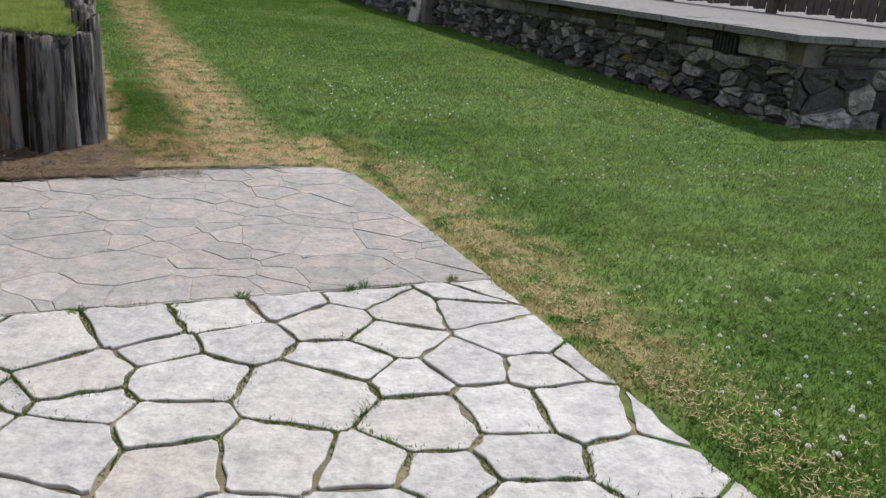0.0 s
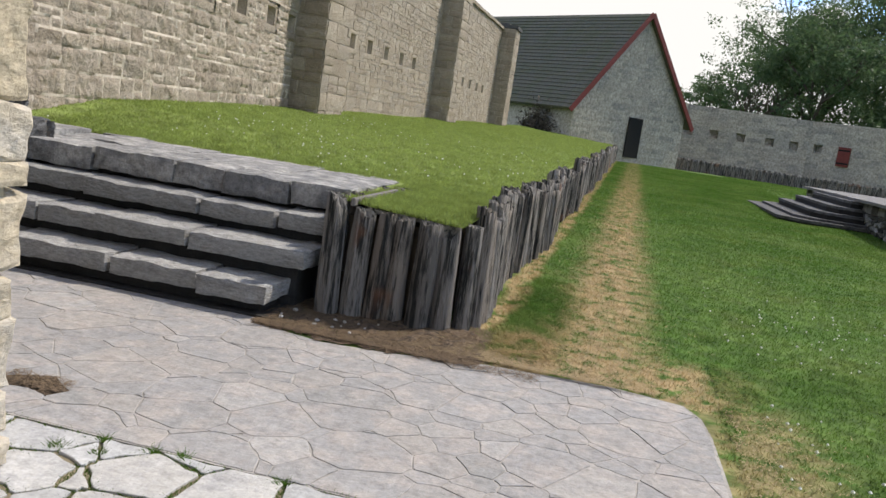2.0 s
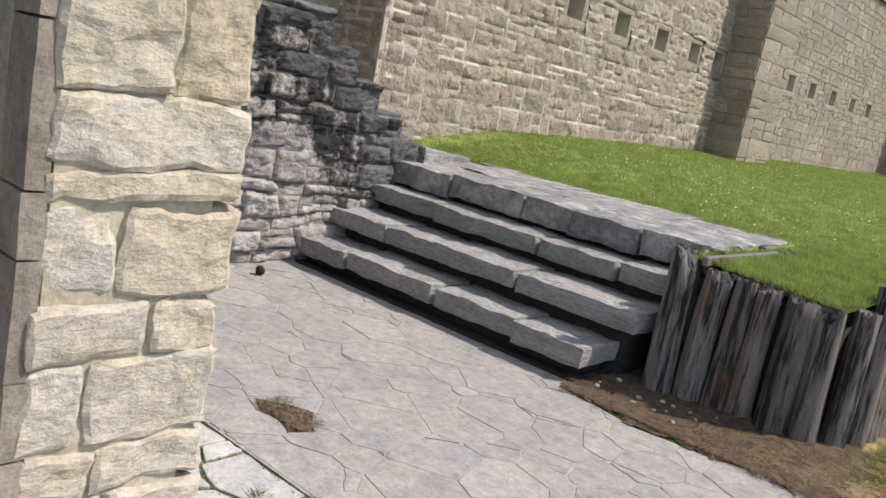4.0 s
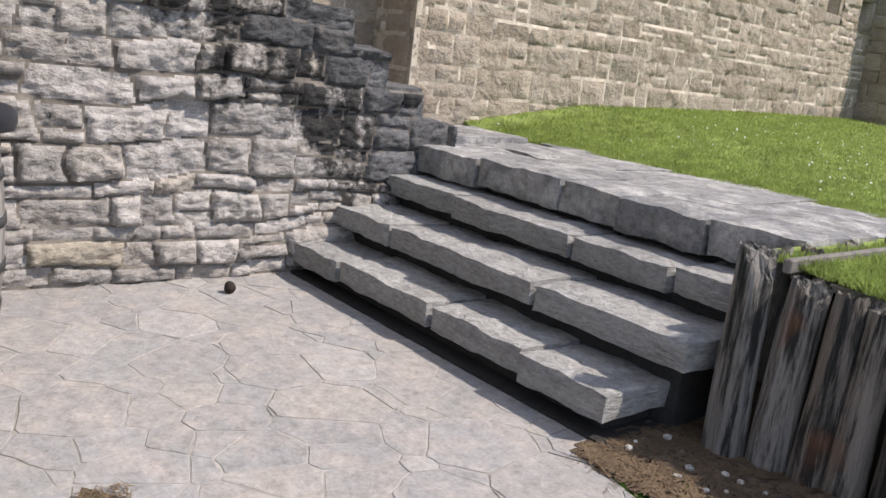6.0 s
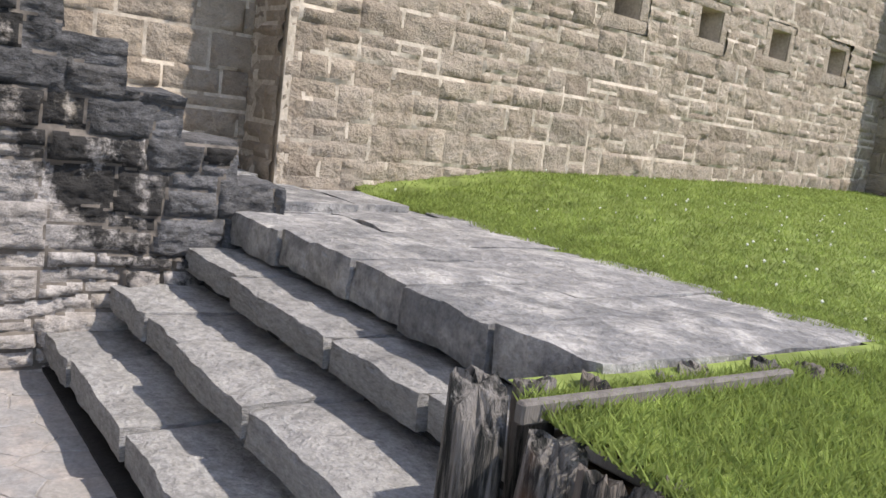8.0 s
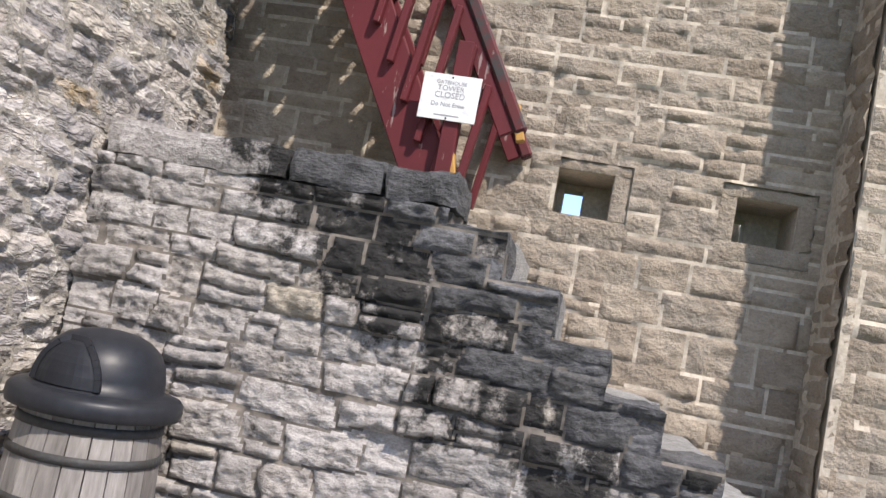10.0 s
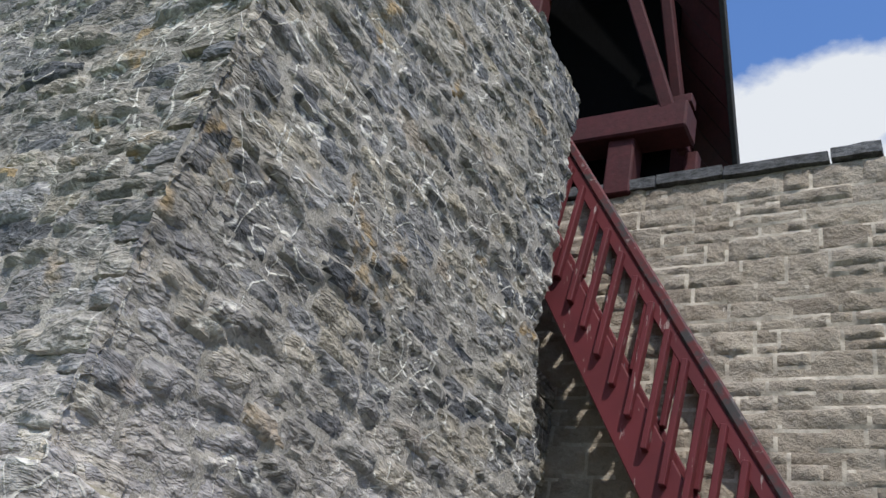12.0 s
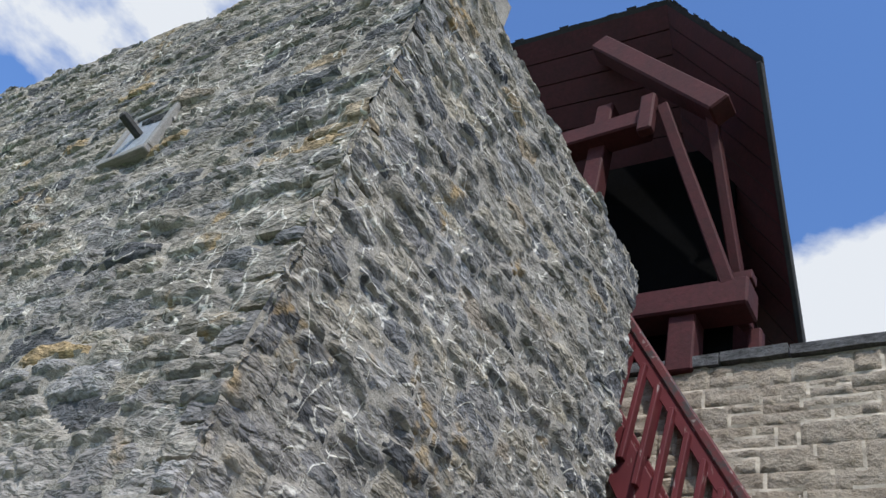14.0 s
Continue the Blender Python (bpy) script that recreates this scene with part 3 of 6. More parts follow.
def rubble(parent, origin, along, out, length, height, du, dw, depth, pick, inside=None, seed=0, near=None, limit=300, gap=0.014, loose_rows=0.42, skip=0.2, lump=0.6):
    """Lays irregular stones: stretched cells over the face, each with a raised uneven front."""
    rnd = random.Random(seed)
    o, a, n = Vector(origin), Vector(along), Vector(out)
    k = du / dw * 0.85
    rows, cols = int(height / dw) + 1, int(length / du) + 1
    grid = {}
    for j in range(-1, rows + 1):
        for i in range(-1, cols + 1):
            if rnd.random() > skip:
                grid[i, j] = ((i + 0.5 + (j % 2) * 0.5 + rnd.uniform(-0.45, 0.45)) * du, (j + 0.5 + rnd.uniform(-loose_rows, loose_rows)) * dw * k)
    rest, made = {}, 0
    for (i, j), (su, sw) in grid.items():
        poly = [(max(su - 2 * du, 0), max(sw - 2 * du, 0)), (min(su + 2 * du, length), max(sw - 2 * du, 0)), (min(su + 2 * du, length), min(sw + 2 * du, height * k)), (max(su - 2 * du, 0), min(sw + 2 * du, height * k))]
        if poly[0][0] >= poly[1][0] or poly[0][1] >= poly[2][1]:
            continue
        for di in (-2, -1, 0, 1, 2):
            for dj in (-2, -1, 0, 1, 2):
                q = grid.get((i + di, j + dj))
                if q and (di or dj) and len(poly) > 2:
                    dx, dy = q[0] - su, q[1] - sw
                    poly = clip(poly, su + dx / 2, sw + dy / 2, dx, dy)
        if len(poly) < 3:
            continue
        poly = [(u, w / k) for u, w in poly]
        cu, cw = sum(p[0] for p in poly) / len(poly), sum(p[1] for p in poly) / len(poly)
        if inside and not inside(cu, cw):
            continue
        ring = []
        for q in range(len(poly)):
            p0, p1 = Vector(poly[q]), Vector(poly[(q + 1) % len(poly)])
            ln = (p1 - p0).length
            if ln < 0.012:
                continue
            ring.append(p0)
            if ln > 0.08:
                e = (p1 - p0).normalized()
                ring.append((p0 + p1) / 2 + Vector((-e.y, e.x)) * rnd.uniform(-0.010, 0.012))
        m = len(ring)
        if m < 4:
            continue
        d = depth * rnd.uniform(0.6, 1.35)
        off, slope, tilt = rnd.uniform(0, 99), rnd.uniform(-0.35, 0.35) * lump, rnd.uniform(-0.35, 0.35) * lump
        size = max(max(p[0] for p in poly) - min(p[0] for p in poly), 0.05)
        vs = []
        for s, lift in ((0, 0.0), (1, 1.0), (2, 1.0), (3, 1.0)):
            for p in ring:
                v = p - Vector((cu, cw))
                r = max(v.length, 0.02)
                v = v * max(1 - (gap * 0.5 + (0, 0.003, 0, 0)[s]) / r, 0.3) if s < 2 else v * (0.72 if s == 2 else 0.38)
                z = d * lift
                if s:
                    z += d * lump * (noise.noise((v.x * 9 + off, v.y * 26, 1)) * 0.6 + noise.noise((v.x * 28 + off, v.y * 70, 5)) * 0.6 * (0.4 if s == 1 else 1)) + (slope * v.x + tilt * v.y) * 0.3
                vs.append(a * v.x + Vector((0, 0, v.y)) + n * max(z, 0.0))
        vs.append(n * d * (1 + lump * rnd.uniform(-0.5, 0.6)))
        fs = [(s * m + q, s * m + (q + 1) % m, (s + 1) * m + (q + 1) % m, (s + 1) * m + q) for s in (0, 1, 2) for q in range(m)]
        fs += [(3 * m + q, 3 * m + (q + 1) % m, 4 * m) for q in range(m)]
        c = o + a * cu + Vector((0, 0, cw))
        mat = pick(cu, cw, rnd)
        if made < limit and near and near(cu, cw):
            me = mesh_from("stone", vs, fs, mat)
            me.polygons.foreach_set("use_smooth", [False] * len(fs))
            ob = new("stone", me)
            ob.parent = parent
            ob.location = c
            made += 1
        else:
            V, F, S = rest.setdefault(mat.name, ([], [], []))
            b = len(V)
            V.extend(tuple(v + c) for v in vs)
            F.extend(tuple(b + q for q in f) for f in fs)
            S.extend(False for q in fs)
    for name, (V, F, S) in rest.items():
        me = mesh_from("stonework", V, F, bpy.data.materials[name])
        me.polygons.foreach_set("use_smooth", S)
        ob = new("stonework", me)
        ob.parent = parent
        ob["kind"] = "stuff"


def lattice(x, y, seed):
    """Smooth random values over the plane, between -1 and 1."""
    x, y = np.asarray(x, float) + 1000.37, np.asarray(y, float) + 1000.61
    t = np.random.RandomState(seed).uniform(-1, 1, (64, 64))
    i, j = np.floor(x).astype(int), np.floor(y).astype(int)
    u, v = x - i, y - j
    u, v = u * u * (3 - 2 * u), v * v * (3 - 2 * v)
    a, b = t[i % 64, j % 64], t[(i + 1) % 64, j % 64]
    c, d = t[i % 64, (j + 1) % 64], t[(i + 1) % 64, (j + 1) % 64]
    return (a * (1 - u) + b * u) * (1 - v) + (c * (1 - u) + d * u) * v


def fbm(x, y, seed, octaves=4):
    return sum(lattice(x * 2 ** k, y * 2 ** k, seed + k) * 0.55 ** k for k in range(octaves))


def relief(parent, origin, along, out, u0, u1, w0, w1, res, courses, widths, pick, mortar, seed, allow=None, near=None, limit=300,
           joint=0.009, depth=0.02, pillow=0.0, step=0.03, grit=0.010, bedding=0.012, bow=0.03, warp=0.03, smooth=True, split=0.0, cell=None):
    """An uneven masonry face, split stone by stone: courses that wander, stones set in and out, bedded and chipped fronts."""
    rs = np.random.RandomState(seed)
    o, a, n = np.array(origin, float), np.array(along, float), np.array(out, float)
    us, ws = np.arange(u0, u1 + res * 0.5, res), np.arange(w0, w1 + res * 0.5, res)
    tops = [w0 - 0.2]
    while tops[-1] < w1 + 0.3:
        tops.append(tops[-1] + rs.uniform(*courses))
    tops = np.array(tops)
    breaks = []
    for _ in tops:
        b = [u0 - rs.uniform(0.1, 0.6)]
        while b[-1] < u1 + 0.6:
            b.append(b[-1] + rs.uniform(*widths))
        breaks.append(np.array(b))
    most = max(len(b) for b in breaks)
    cells_in = len(tops) * most + 1
    split_at = np.where(rs.uniform(0, 1, cells_in) < split, rs.uniform(0.35, 0.65, cells_in), 0.0)
    if cell:
        nrow, ncol = int((w1 - w0) / cell[1]) + 12, int((u1 - u0) / cell[0]) + 12
        jig = rs.uniform(-0.36, 0.36, (nrow, ncol, 2))
        size = rs.uniform(0.72, 1.35, (nrow, ncol))

    def look_up(U, W):
        """Stone number, distance to its edge, and place in the stone."""
        uu = U + warp * fbm(U * 3.1, W * 3.1, seed + 50, 3)
        ww = W + warp * fbm(U * 1.4, W * 2.2, seed + 60, 3)
        r = np.clip(np.searchsorted(tops, ww) - 1, 0, len(tops) - 2)
        number, lo, hi = np.zeros(U.shape, int), np.zeros(U.shape), np.zeros(U.shape)
        for k in np.unique(r):
            m = r == k
            c = np.clip(np.searchsorted(breaks[k], uu[m]) - 1, 0, len(breaks[k]) - 2)
            number[m] = k * most + c
            lo[m], hi[m] = breaks[k][c], breaks[k][c + 1]
        bot, top = tops[r], tops[r + 1]
        if split:
            parted = (split_at[number] > 0) & (top - bot > courses[0] * 1.9)
            line = bot + (top - bot) * split_at[number]
            upper = parted & (ww > line)
            bot, top = np.where(upper, line, bot), np.where(parted & ~upper, line, top)
            half = (lo + hi) / 2 + (hi - lo) * 0.2 * split_at[number]
            right = parted & (hi - lo > widths[0] * 2.2) & (uu > half) & ((number % 2 == 0) == upper)
            broken = parted & (hi - lo > widths[0] * 2.2) & ((number % 2 == 0) == upper)
            lo, hi = np.where(right, half, lo), np.where(broken & ~right, half, hi)
            number = number + cells_in * (upper.astype(int) + 2 * right.astype(int))
        e = np.minimum(np.minimum(uu - lo, hi - uu), np.minimum(ww - bot, top - ww))
        return number, e, uu - (lo + hi) / 2, ww - (bot + top) / 2

    def look_up_cells(U, W):
        """The same for uncoursed stones: blunt cells round jittered centres, of uneven size."""
        du, dw = cell
        uu = U + warp * fbm(U * 3.1, W * 3.1, seed + 50, 3)
        ww = W + warp * fbm(U * 1.4, W * 2.2, seed + 60, 3)
        rows = np.floor((ww - w0) / dw).astype(int)
        best, second = np.full(U.shape, 9e9), np.full(U.shape, 9e9)
        number, pu, pw = np.zeros(U.shape, int), np.zeros(U.shape), np.zeros(U.shape)
        for dr in (-1, 0, 1):
            r = rows + dr
            shift = 0.5 * (r % 2)
            cols = np.floor((uu - u0) / du - shift).astype(int)
            for dc in (-1, 0, 1):
                c = cols + dc
                i, j = (r + 4) % nrow, (c + 4) % ncol
                a = uu - u0 - (c + shift + 0.5 + jig[i, j, 0]) * du
                b = ww - w0 - (r + 0.5 + jig[i, j, 1]) * dw
                d = (np.abs(a / du) ** 5 + np.abs(b / dw) ** 5) ** 0.2 / size[i, j]
                closer = d < best
                second = np.where(closer, best, np.minimum(second, d))
                number, pu, pw, best = np.where(closer, i * ncol + j, number), np.where(closer, a, pu), np.where(closer, b, pw), np.where(closer, d, best)
        return number, (second - best) * dw * 0.55, pu, pw

    U, W = np.meshgrid(us, ws, indexing="ij")
    find = look_up_cells if cell else look_up
    num, e, pu, pw = find(U, W)
    total = nrow * ncol + 1 if cell else cells_in * 4
    proud, slope, lean = rs.uniform(-0.5, 1, total) * step, rs.uniform(-0.12, 0.12, total), rs.uniform(-0.3, 0.25, total)
    inner = np.clip(e / (joint * 2.2), 0, 1)
    inner = inner * inner * (3 - 2 * inner)
    filled = np.clip(0.55 + 0.9 * fbm(U * 1.3, W * 1.3, seed + 70, 3), 0.1, 1)
    layers = fbm(U * 2.5 + rs.uniform(0, 9), W * 16, seed + 80, 4)
    layers = np.abs(layers * 2 - np.floor(layers * 2) - 0.5)
    h = inner * (depth * filled + proud[num] + slope[num] * pu * 0.4 + lean[num] * pw * 0.4 + pillow * (1 - np.exp(-np.maximum(e, 0) / 0.022)))
    h += inner * (grit * fbm(U * 13, W * 17, seed + 90, 4) + bedding * (layers - 0.25) * 2) + bow * fbm(U * 0.7, W * 0.8, seed + 95, 3)
    P = o + U[..., None] * a + W[..., None] * np.array([0, 0, 1.0]) + h[..., None] * n
    ny = len(ws)
    P = P.reshape(-1, 3)
    cu, cw = np.meshgrid((us[:-1] + us[1:]) / 2, (ws[:-1] + ws[1:]) / 2, indexing="ij")
    cn, ce, _, _ = find(cu, cw)
    ok = np.ones(cu.shape, bool) if allow is None else allow(cu, cw)
    I, J = np.meshgrid(np.arange(len(us) - 1), np.arange(len(ws) - 1), indexing="ij")
    quad = np.stack([I * ny + J, (I + 1) * ny + J, (I + 1) * ny + J + 1, I * ny + J + 1], -1)
    gap = ce < joint * (0.65 + 0.5 * lattice(cu * 6, cw * 6, seed + 99))
    ids = np.where(gap, -1, cn)
    ids[~ok] = -2
    flat_id, flat_q, flat_u, flat_w = ids.ravel(), quad.reshape(-1, 4), cu.ravel(), cw.ravel()
    order = np.argsort(flat_id, kind="stable")
    cuts = np.split(order, np.flatnonzero(np.diff(flat_id[order])) + 1)
    rnd, made, rest = random.Random(seed), 0, {}

    def patch(q):
        used, inv = np.unique(q, return_inverse=True)
        return P[used], inv.reshape(-1, 4)
    for c in cuts:
        k = flat_id[c[0]]
        if k == -2:
            continue
        v, f = patch(flat_q[c])
        if k == -1:
            ob = new("mortar", mesh_from("mortar", v, f.tolist(), mortar))
            ob.parent = parent
            ob.data.polygons.foreach_set("use_smooth", [smooth] * len(f))
            ob["kind"] = "stuff"
            continue
        mu, mw = float(flat_u[c].mean()), float(flat_w[c].mean())
        mat = pick(mu, mw, rnd)
        if near and made < limit and near(mu, mw) and len(f) > 3:
            mid = v.mean(0)
            ob = new("stone", mesh_from("stone", v - mid, f.tolist(), mat))
            ob.parent, ob.location = parent, mid
            ob.data.polygons.foreach_set("use_smooth", [smooth] * len(f))
            made += 1
        else:
            rest.setdefault(mat.name, []).append((v, f))
    for name, bits in rest.items():
        base, V, F = 0, [], []
        for v, f in bits:
            V.append(v)
            F.append(f + base)
            base += len(v)
        F = np.concatenate(F)
        ob = new("stonework", mesh_from("stonework", np.concatenate(V), F.tolist(), bpy.data.materials[name]))
        ob.data.polygons.foreach_set("use_smooth", [smooth] * len(F))
        ob.parent = parent
        ob["kind"] = "stuff"


def structure(name, bm, material, label, category):
    return tagged(part(name, bm, material), label, category, kind="structure")


def clip(poly, px, py, nx, ny):
    """The part of a polygon on the side of the line through (px, py) that (nx, ny) points away from."""
    out = []
    for i in range(len(poly)):
        (ax, ay), (bx, by) = poly[i], poly[(i + 1) % len(poly)]
        da, db = (ax - px) * nx + (ay - py) * ny, (bx - px) * nx + (by - py) * ny
        if da <= 0:
            out.append((ax, ay))
        if da * db < 0:
            s = da / (da - db)
            out.append((ax + (bx - ax) * s, ay + (by - ay) * s))
    return out


def cells(seeds, bounds, gap):
    """Straight-edged cells round the seeds (x, y, size) inside a polygon, larger for larger sizes, shrunk by half the gap."""
    out = []
    for i, (sx, sy, sr) in enumerate(seeds):
        poly = list(bounds)
        near = sorted((q for j, q in enumerate(seeds) if j != i), key=lambda q: (q[0] - sx) ** 2 + (q[1] - sy) ** 2 - q[2] ** 2)[:26]
        for qx, qy, qr in near:
            dx, dy = qx - sx, qy - sy
            d = math.hypot(dx, dy) or 1e-6
            f = (d * d + sr * sr - qr * qr) / (2 * d) - gap / 2
            poly = clip(poly, sx + dx / d * f, sy + dy / d * f, dx / d, dy / d)
            if len(poly) < 3:
                break
        if len(poly) >= 3:
            out.append(poly)
    return out


def flagstone(parent, poly, z, thick, material, rnd, jag, rim=0.006):
    """One flagstone with a chipped outline, a bevelled rim and a slight tilt."""
    cx, cy = sum(p[0] for p in poly) / len(poly), sum(p[1] for p in poly) / len(poly)
    ring = []
    for i in range(len(poly)):
        a, b = Vector(poly[i]), Vector(poly[(i + 1) % len(poly)])
        if (b - a).length < 0.015:
            continue
        c = a * 0.94 + b * 0.06
        d = a * 0.06 + b * 0.94
        n = Vector((-(b - a).y, (b - a).x)).normalized()
        ring.append(c)
        cuts = max(1, int((b - a).length / 0.07))
        ring += [a.lerp(b, (q + 1) / (cuts + 1)) + n * rnd.uniform(-0.5, 1.2) * jag for q in range(cuts)]
        ring.append(d)
    if len(ring) < 6:
        return
    tx, ty = rnd.uniform(-1, 1) * rim, rnd.uniform(-1, 1) * rim
    n, vs = len(ring), []
    for s, dz in ((0.0, -thick), (0.0, -rim * 0.7), (rim, 0.0)):
        for p in ring:
            q = 1 - s / max(math.hypot(p.x - cx, p.y - cy), 0.03)
            x, y = (p.x - cx) * q, (p.y - cy) * q
            vs.append((x, y, dz + x * tx + y * ty))
    vs.append((0, 0, rnd.uniform(-0.002, 0.002)))
    fs = [(k * n + i, k * n + (i + 1) % n, (k + 1) * n + (i + 1) % n, (k + 1) * n + i) for k in (0, 1) for i in range(n)]
    fs += [(2 * n + i, 2 * n + (i + 1) % n, 3 * n) for i in range(n)]
    ob = part("flagstone", mesh_from("flagstone", vs, fs, material), material, parent)
    ob.location = (cx, cy, z)


def scattered(rnd, n, x0, x1, y0, y1, apart):
    out = []
    for _ in range(n * 30):
        p = (rnd.uniform(x0, x1), rnd.uniform(y0, y1))
        if all((p[0] - q[0]) ** 2 + (p[1] - q[1]) ** 2 > apart * apart for q in out):
            out.append(p)
            if len(out) >= n:
                break
    return out


# ---- ground ----


def lawn_z(x, y):
    return np.where(y > 6.0, 0.011 * (y - 6.0), 0.0) * np.clip((70 - y) / 30, 0, 1) + 0.0 * x


def terrace_z(x, y):
    z = 0.665 + 0.29 * (-0.5 - x) / 5.0 + 0.0115 * (y - 6.5)
    edge = np.clip(1 - (y - 8.0) / 1.4, 0, 1) * np.clip((-1.2 - x) * 3, 0, 1) * np.clip((x + 5.4) * 1.5, 0, 1)
    return z - edge * np.maximum(z - 0.712, 0) + 0.012 * np.sin(x * 2.1 + y) * (1 - edge)


def sheet(name, xs, ys, zf, material, keep=None):
    X, Y = np.meshgrid(xs, ys, indexing="ij")
    Z = zf(X, Y)
    ny = len(ys)
    faces = []
    for i in range(len(xs) - 1):
        for j in range(ny - 1):
            if keep is None or keep((xs[i] + xs[i + 1]) / 2, (ys[j] + ys[j + 1]) / 2):
                faces.append((i * ny + j, (i + 1) * ny + j, (i + 1) * ny + j + 1, i * ny + j + 1))
    me = mesh_from(name, np.stack([X, Y, Z], -1).reshape(-1, 3), faces, material)
    return new(name, me)


def ground_z(x, y):
    z = lawn_z(x, y) + 0.012 * np.sin(x * 1.7 + 2 * np.sin(y * 0.8)) * np.clip((x - 1.2) * 2, 0, 1)
    z = np.where((x < 1.03) & (y < 6.02), -0.006, z)
    return np.where((x < 0.9) & (y < 5.7), -0.06, z)


gx = np.unique(np.concatenate([np.linspace(-600, -20, 9), np.linspace(-20, -4, 9), np.arange(-4, 1.0, 0.25), [0.87, 0.9, 1.0, 1.12], np.arange(1.25, 9, 0.25), np.linspace(10, 40, 16), np.linspace(60, 600, 8)]))
gy = np.unique(np.concatenate([np.linspace(-600, -10, 8), np.linspace(-8, 2, 11), np.arange(2.25, 5.9, 0.25), [5.67, 5.7, 6.0, 6.12], np.arange(6.25, 12, 0.25), np.linspace(12.5, 40, 40), np.linspace(45, 100, 10), np.linspace(150, 900, 6)]))
tagged(sheet("ground", gx, gy, ground_z, M_TURF), "mown green lawn with clover and a worn straw path", "lawn", kind="structure")

tx = np.unique(np.concatenate([np.arange(-5.6, -0.5, 0.3), [-1.36, -0.52]]))
ty = np.unique(np.concatenate([[6.5, 8.02], np.arange(6.6, 20, 0.4), np.linspace(20, 56, 20)]))
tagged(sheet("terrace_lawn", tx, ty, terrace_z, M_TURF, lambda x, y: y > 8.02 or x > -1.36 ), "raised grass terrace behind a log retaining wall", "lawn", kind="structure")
structure("soil_bank", prism([(-5.6, 7.95), (-1.42, 7.95), (-1.30, 6.55), (-0.62, 6.55), (-0.56, 44), (-5.6, 44)], -0.05, 0.60), M_SOIL, "brown soil bank under the grass terrace", "soil")


def blades(name, count, seed, x0, x1, y0, y1, zf, height, width, allow, label, near_y=None):
    """Grass blades, thinning out with distance."""
    rs = np.random.RandomState(seed)
    x = rs.uniform(x0, x1, count)
    u = rs.uniform(0, 1, count)
    y = y0 + (y1 - y0) * (u ** 2.1 if near_y else u)
    ok = allow(x, y)
    x, y = x[ok], y[ok]
    n = len(x)
    far = 1.0 + 0.10 * np.clip(y - 5, 0, 40)
    h = height * rs.uniform(0.45, 1.35, n) * (0.9 + 0.1 * far)
    w = width * rs.uniform(0.6, 1.3, n) * far
    a, lean = rs.uniform(0, 6.283, n), rs.uniform(0.3, 1.3, n) * h
    b = rs.uniform(0, 6.283, n)
    z = zf(x, y) - 0.006
    V = np.empty((n, 3, 3))
    V[:, 0] = np.stack([x - np.cos(a) * w, y - np.sin(a) * w, z], -1)
    V[:, 1] = np.stack([x + np.cos(a) * w, y + np.sin(a) * w, z], -1)
    V[:, 2] = np.stack([x + np.cos(b) * lean, y + np.sin(b) * lean, z + h], -1)
    me = bpy.data.meshes.new(name)
    me.vertices.add(n * 3)
    me.vertices.foreach_set("co", V.reshape(-1))
    me.loops.add(n * 3)
    me.loops.foreach_set("vertex_index", np.arange(n * 3))
    me.polygons.add(n)
    me.polygons.foreach_set("loop_start", np.arange(0, n * 3, 3))
    me.materials.append(M_BLADE)
    me.update(calc_edges=True)
    return tagged(new(name, me), label, "grass", kind="stuff")


def on_lawn(x, y):
    bare = (x < -0.30 + 0.06 * np.sin(y * 13)) & (y < 6.6)
    corner = (x > 0.86 + 0.02 * np.sin(y * 31)) & (y > 5.93)
    return ((x > 0.985 + 0.02 * np.sin(y * 9) + 0.012 * np.sin(y * 41)) | (y > 6.06 + 0.03 * np.sin(x * 7)) | corner) & (x > -0.42) & ~bare & ~((x > 5.47) & (y > 7.05))


blades("grass", 780000, 5, -0.45, 6.9, 2.2, 46, lambda x, y: ground_z(x, y), 0.024, 0.0034, on_lawn, "short green lawn grass with straw patches", True)
blades("grass", 280000, 7, -5.45, -0.55, 7.98, 46, terrace_z, 0.026, 0.0036, lambda x, y: (y > 8.04 + 0.03 * np.sin(x * 8)), "green terrace grass with clover", True)

blades("grass", 18000, 21, -0.32, 0.12, 6.3, 8.8, lambda x, y: ground_z(x, y), 0.03, 0.0038, lambda x, y: np.abs(x + 0.10 - 0.04 * np.sin(y * 9)) < 0.17, "longer green tuft between logs and path")
blades("grass", 90000, 23, 3.6, 13.0, 26, 56, lambda x, y: ground_z(x, y), 0.03, 0.0045, lambda x, y: (x > 5.3), "far green lawn grass")

blades("grass", 24000, 29, -1.27, -0.52, 6.45, 8.1, terrace_z, 0.034, 0.0036, lambda x, y: x > -1.27, "green grass behind the log tops")


def clover(count, seed):
    rnd = random.Random(seed)
    V, F = [], []
    while len(V) < count * 6:
        if rnd.random() < 0.8:
            x, y = rnd.uniform(1.2, 5), 2.6 + 9 * rnd.random() ** 1.5
            z = 0.045
        else:
            x, y = rnd.uniform(-5.2, -0.8), 8.2 + 8 * rnd.random() ** 1.5
            z = float(terrace_z(x, y)) + 0.03
        if noise.noise((x * 0.8, y * 0.8, 3)) < -0.05:
            continue
        r = rnd.uniform(0.006, 0.011)
        b = len(V)
        V += [(x + r, y, z), (x - r, y, z), (x, y + r, z), (x, y - r, z), (x, y, z + r), (x, y, z - r)]
        F += [(b + i, b + j, b + k) for i in (0, 1) for j in (2, 3) for k in (4, 5)]
    tagged(new("clover_flowers", mesh_from("clover_flowers", V, F, M_CLOVER)), "small white clover flowers in the lawn", "flowers", kind="stuff")


clover(700, 3)


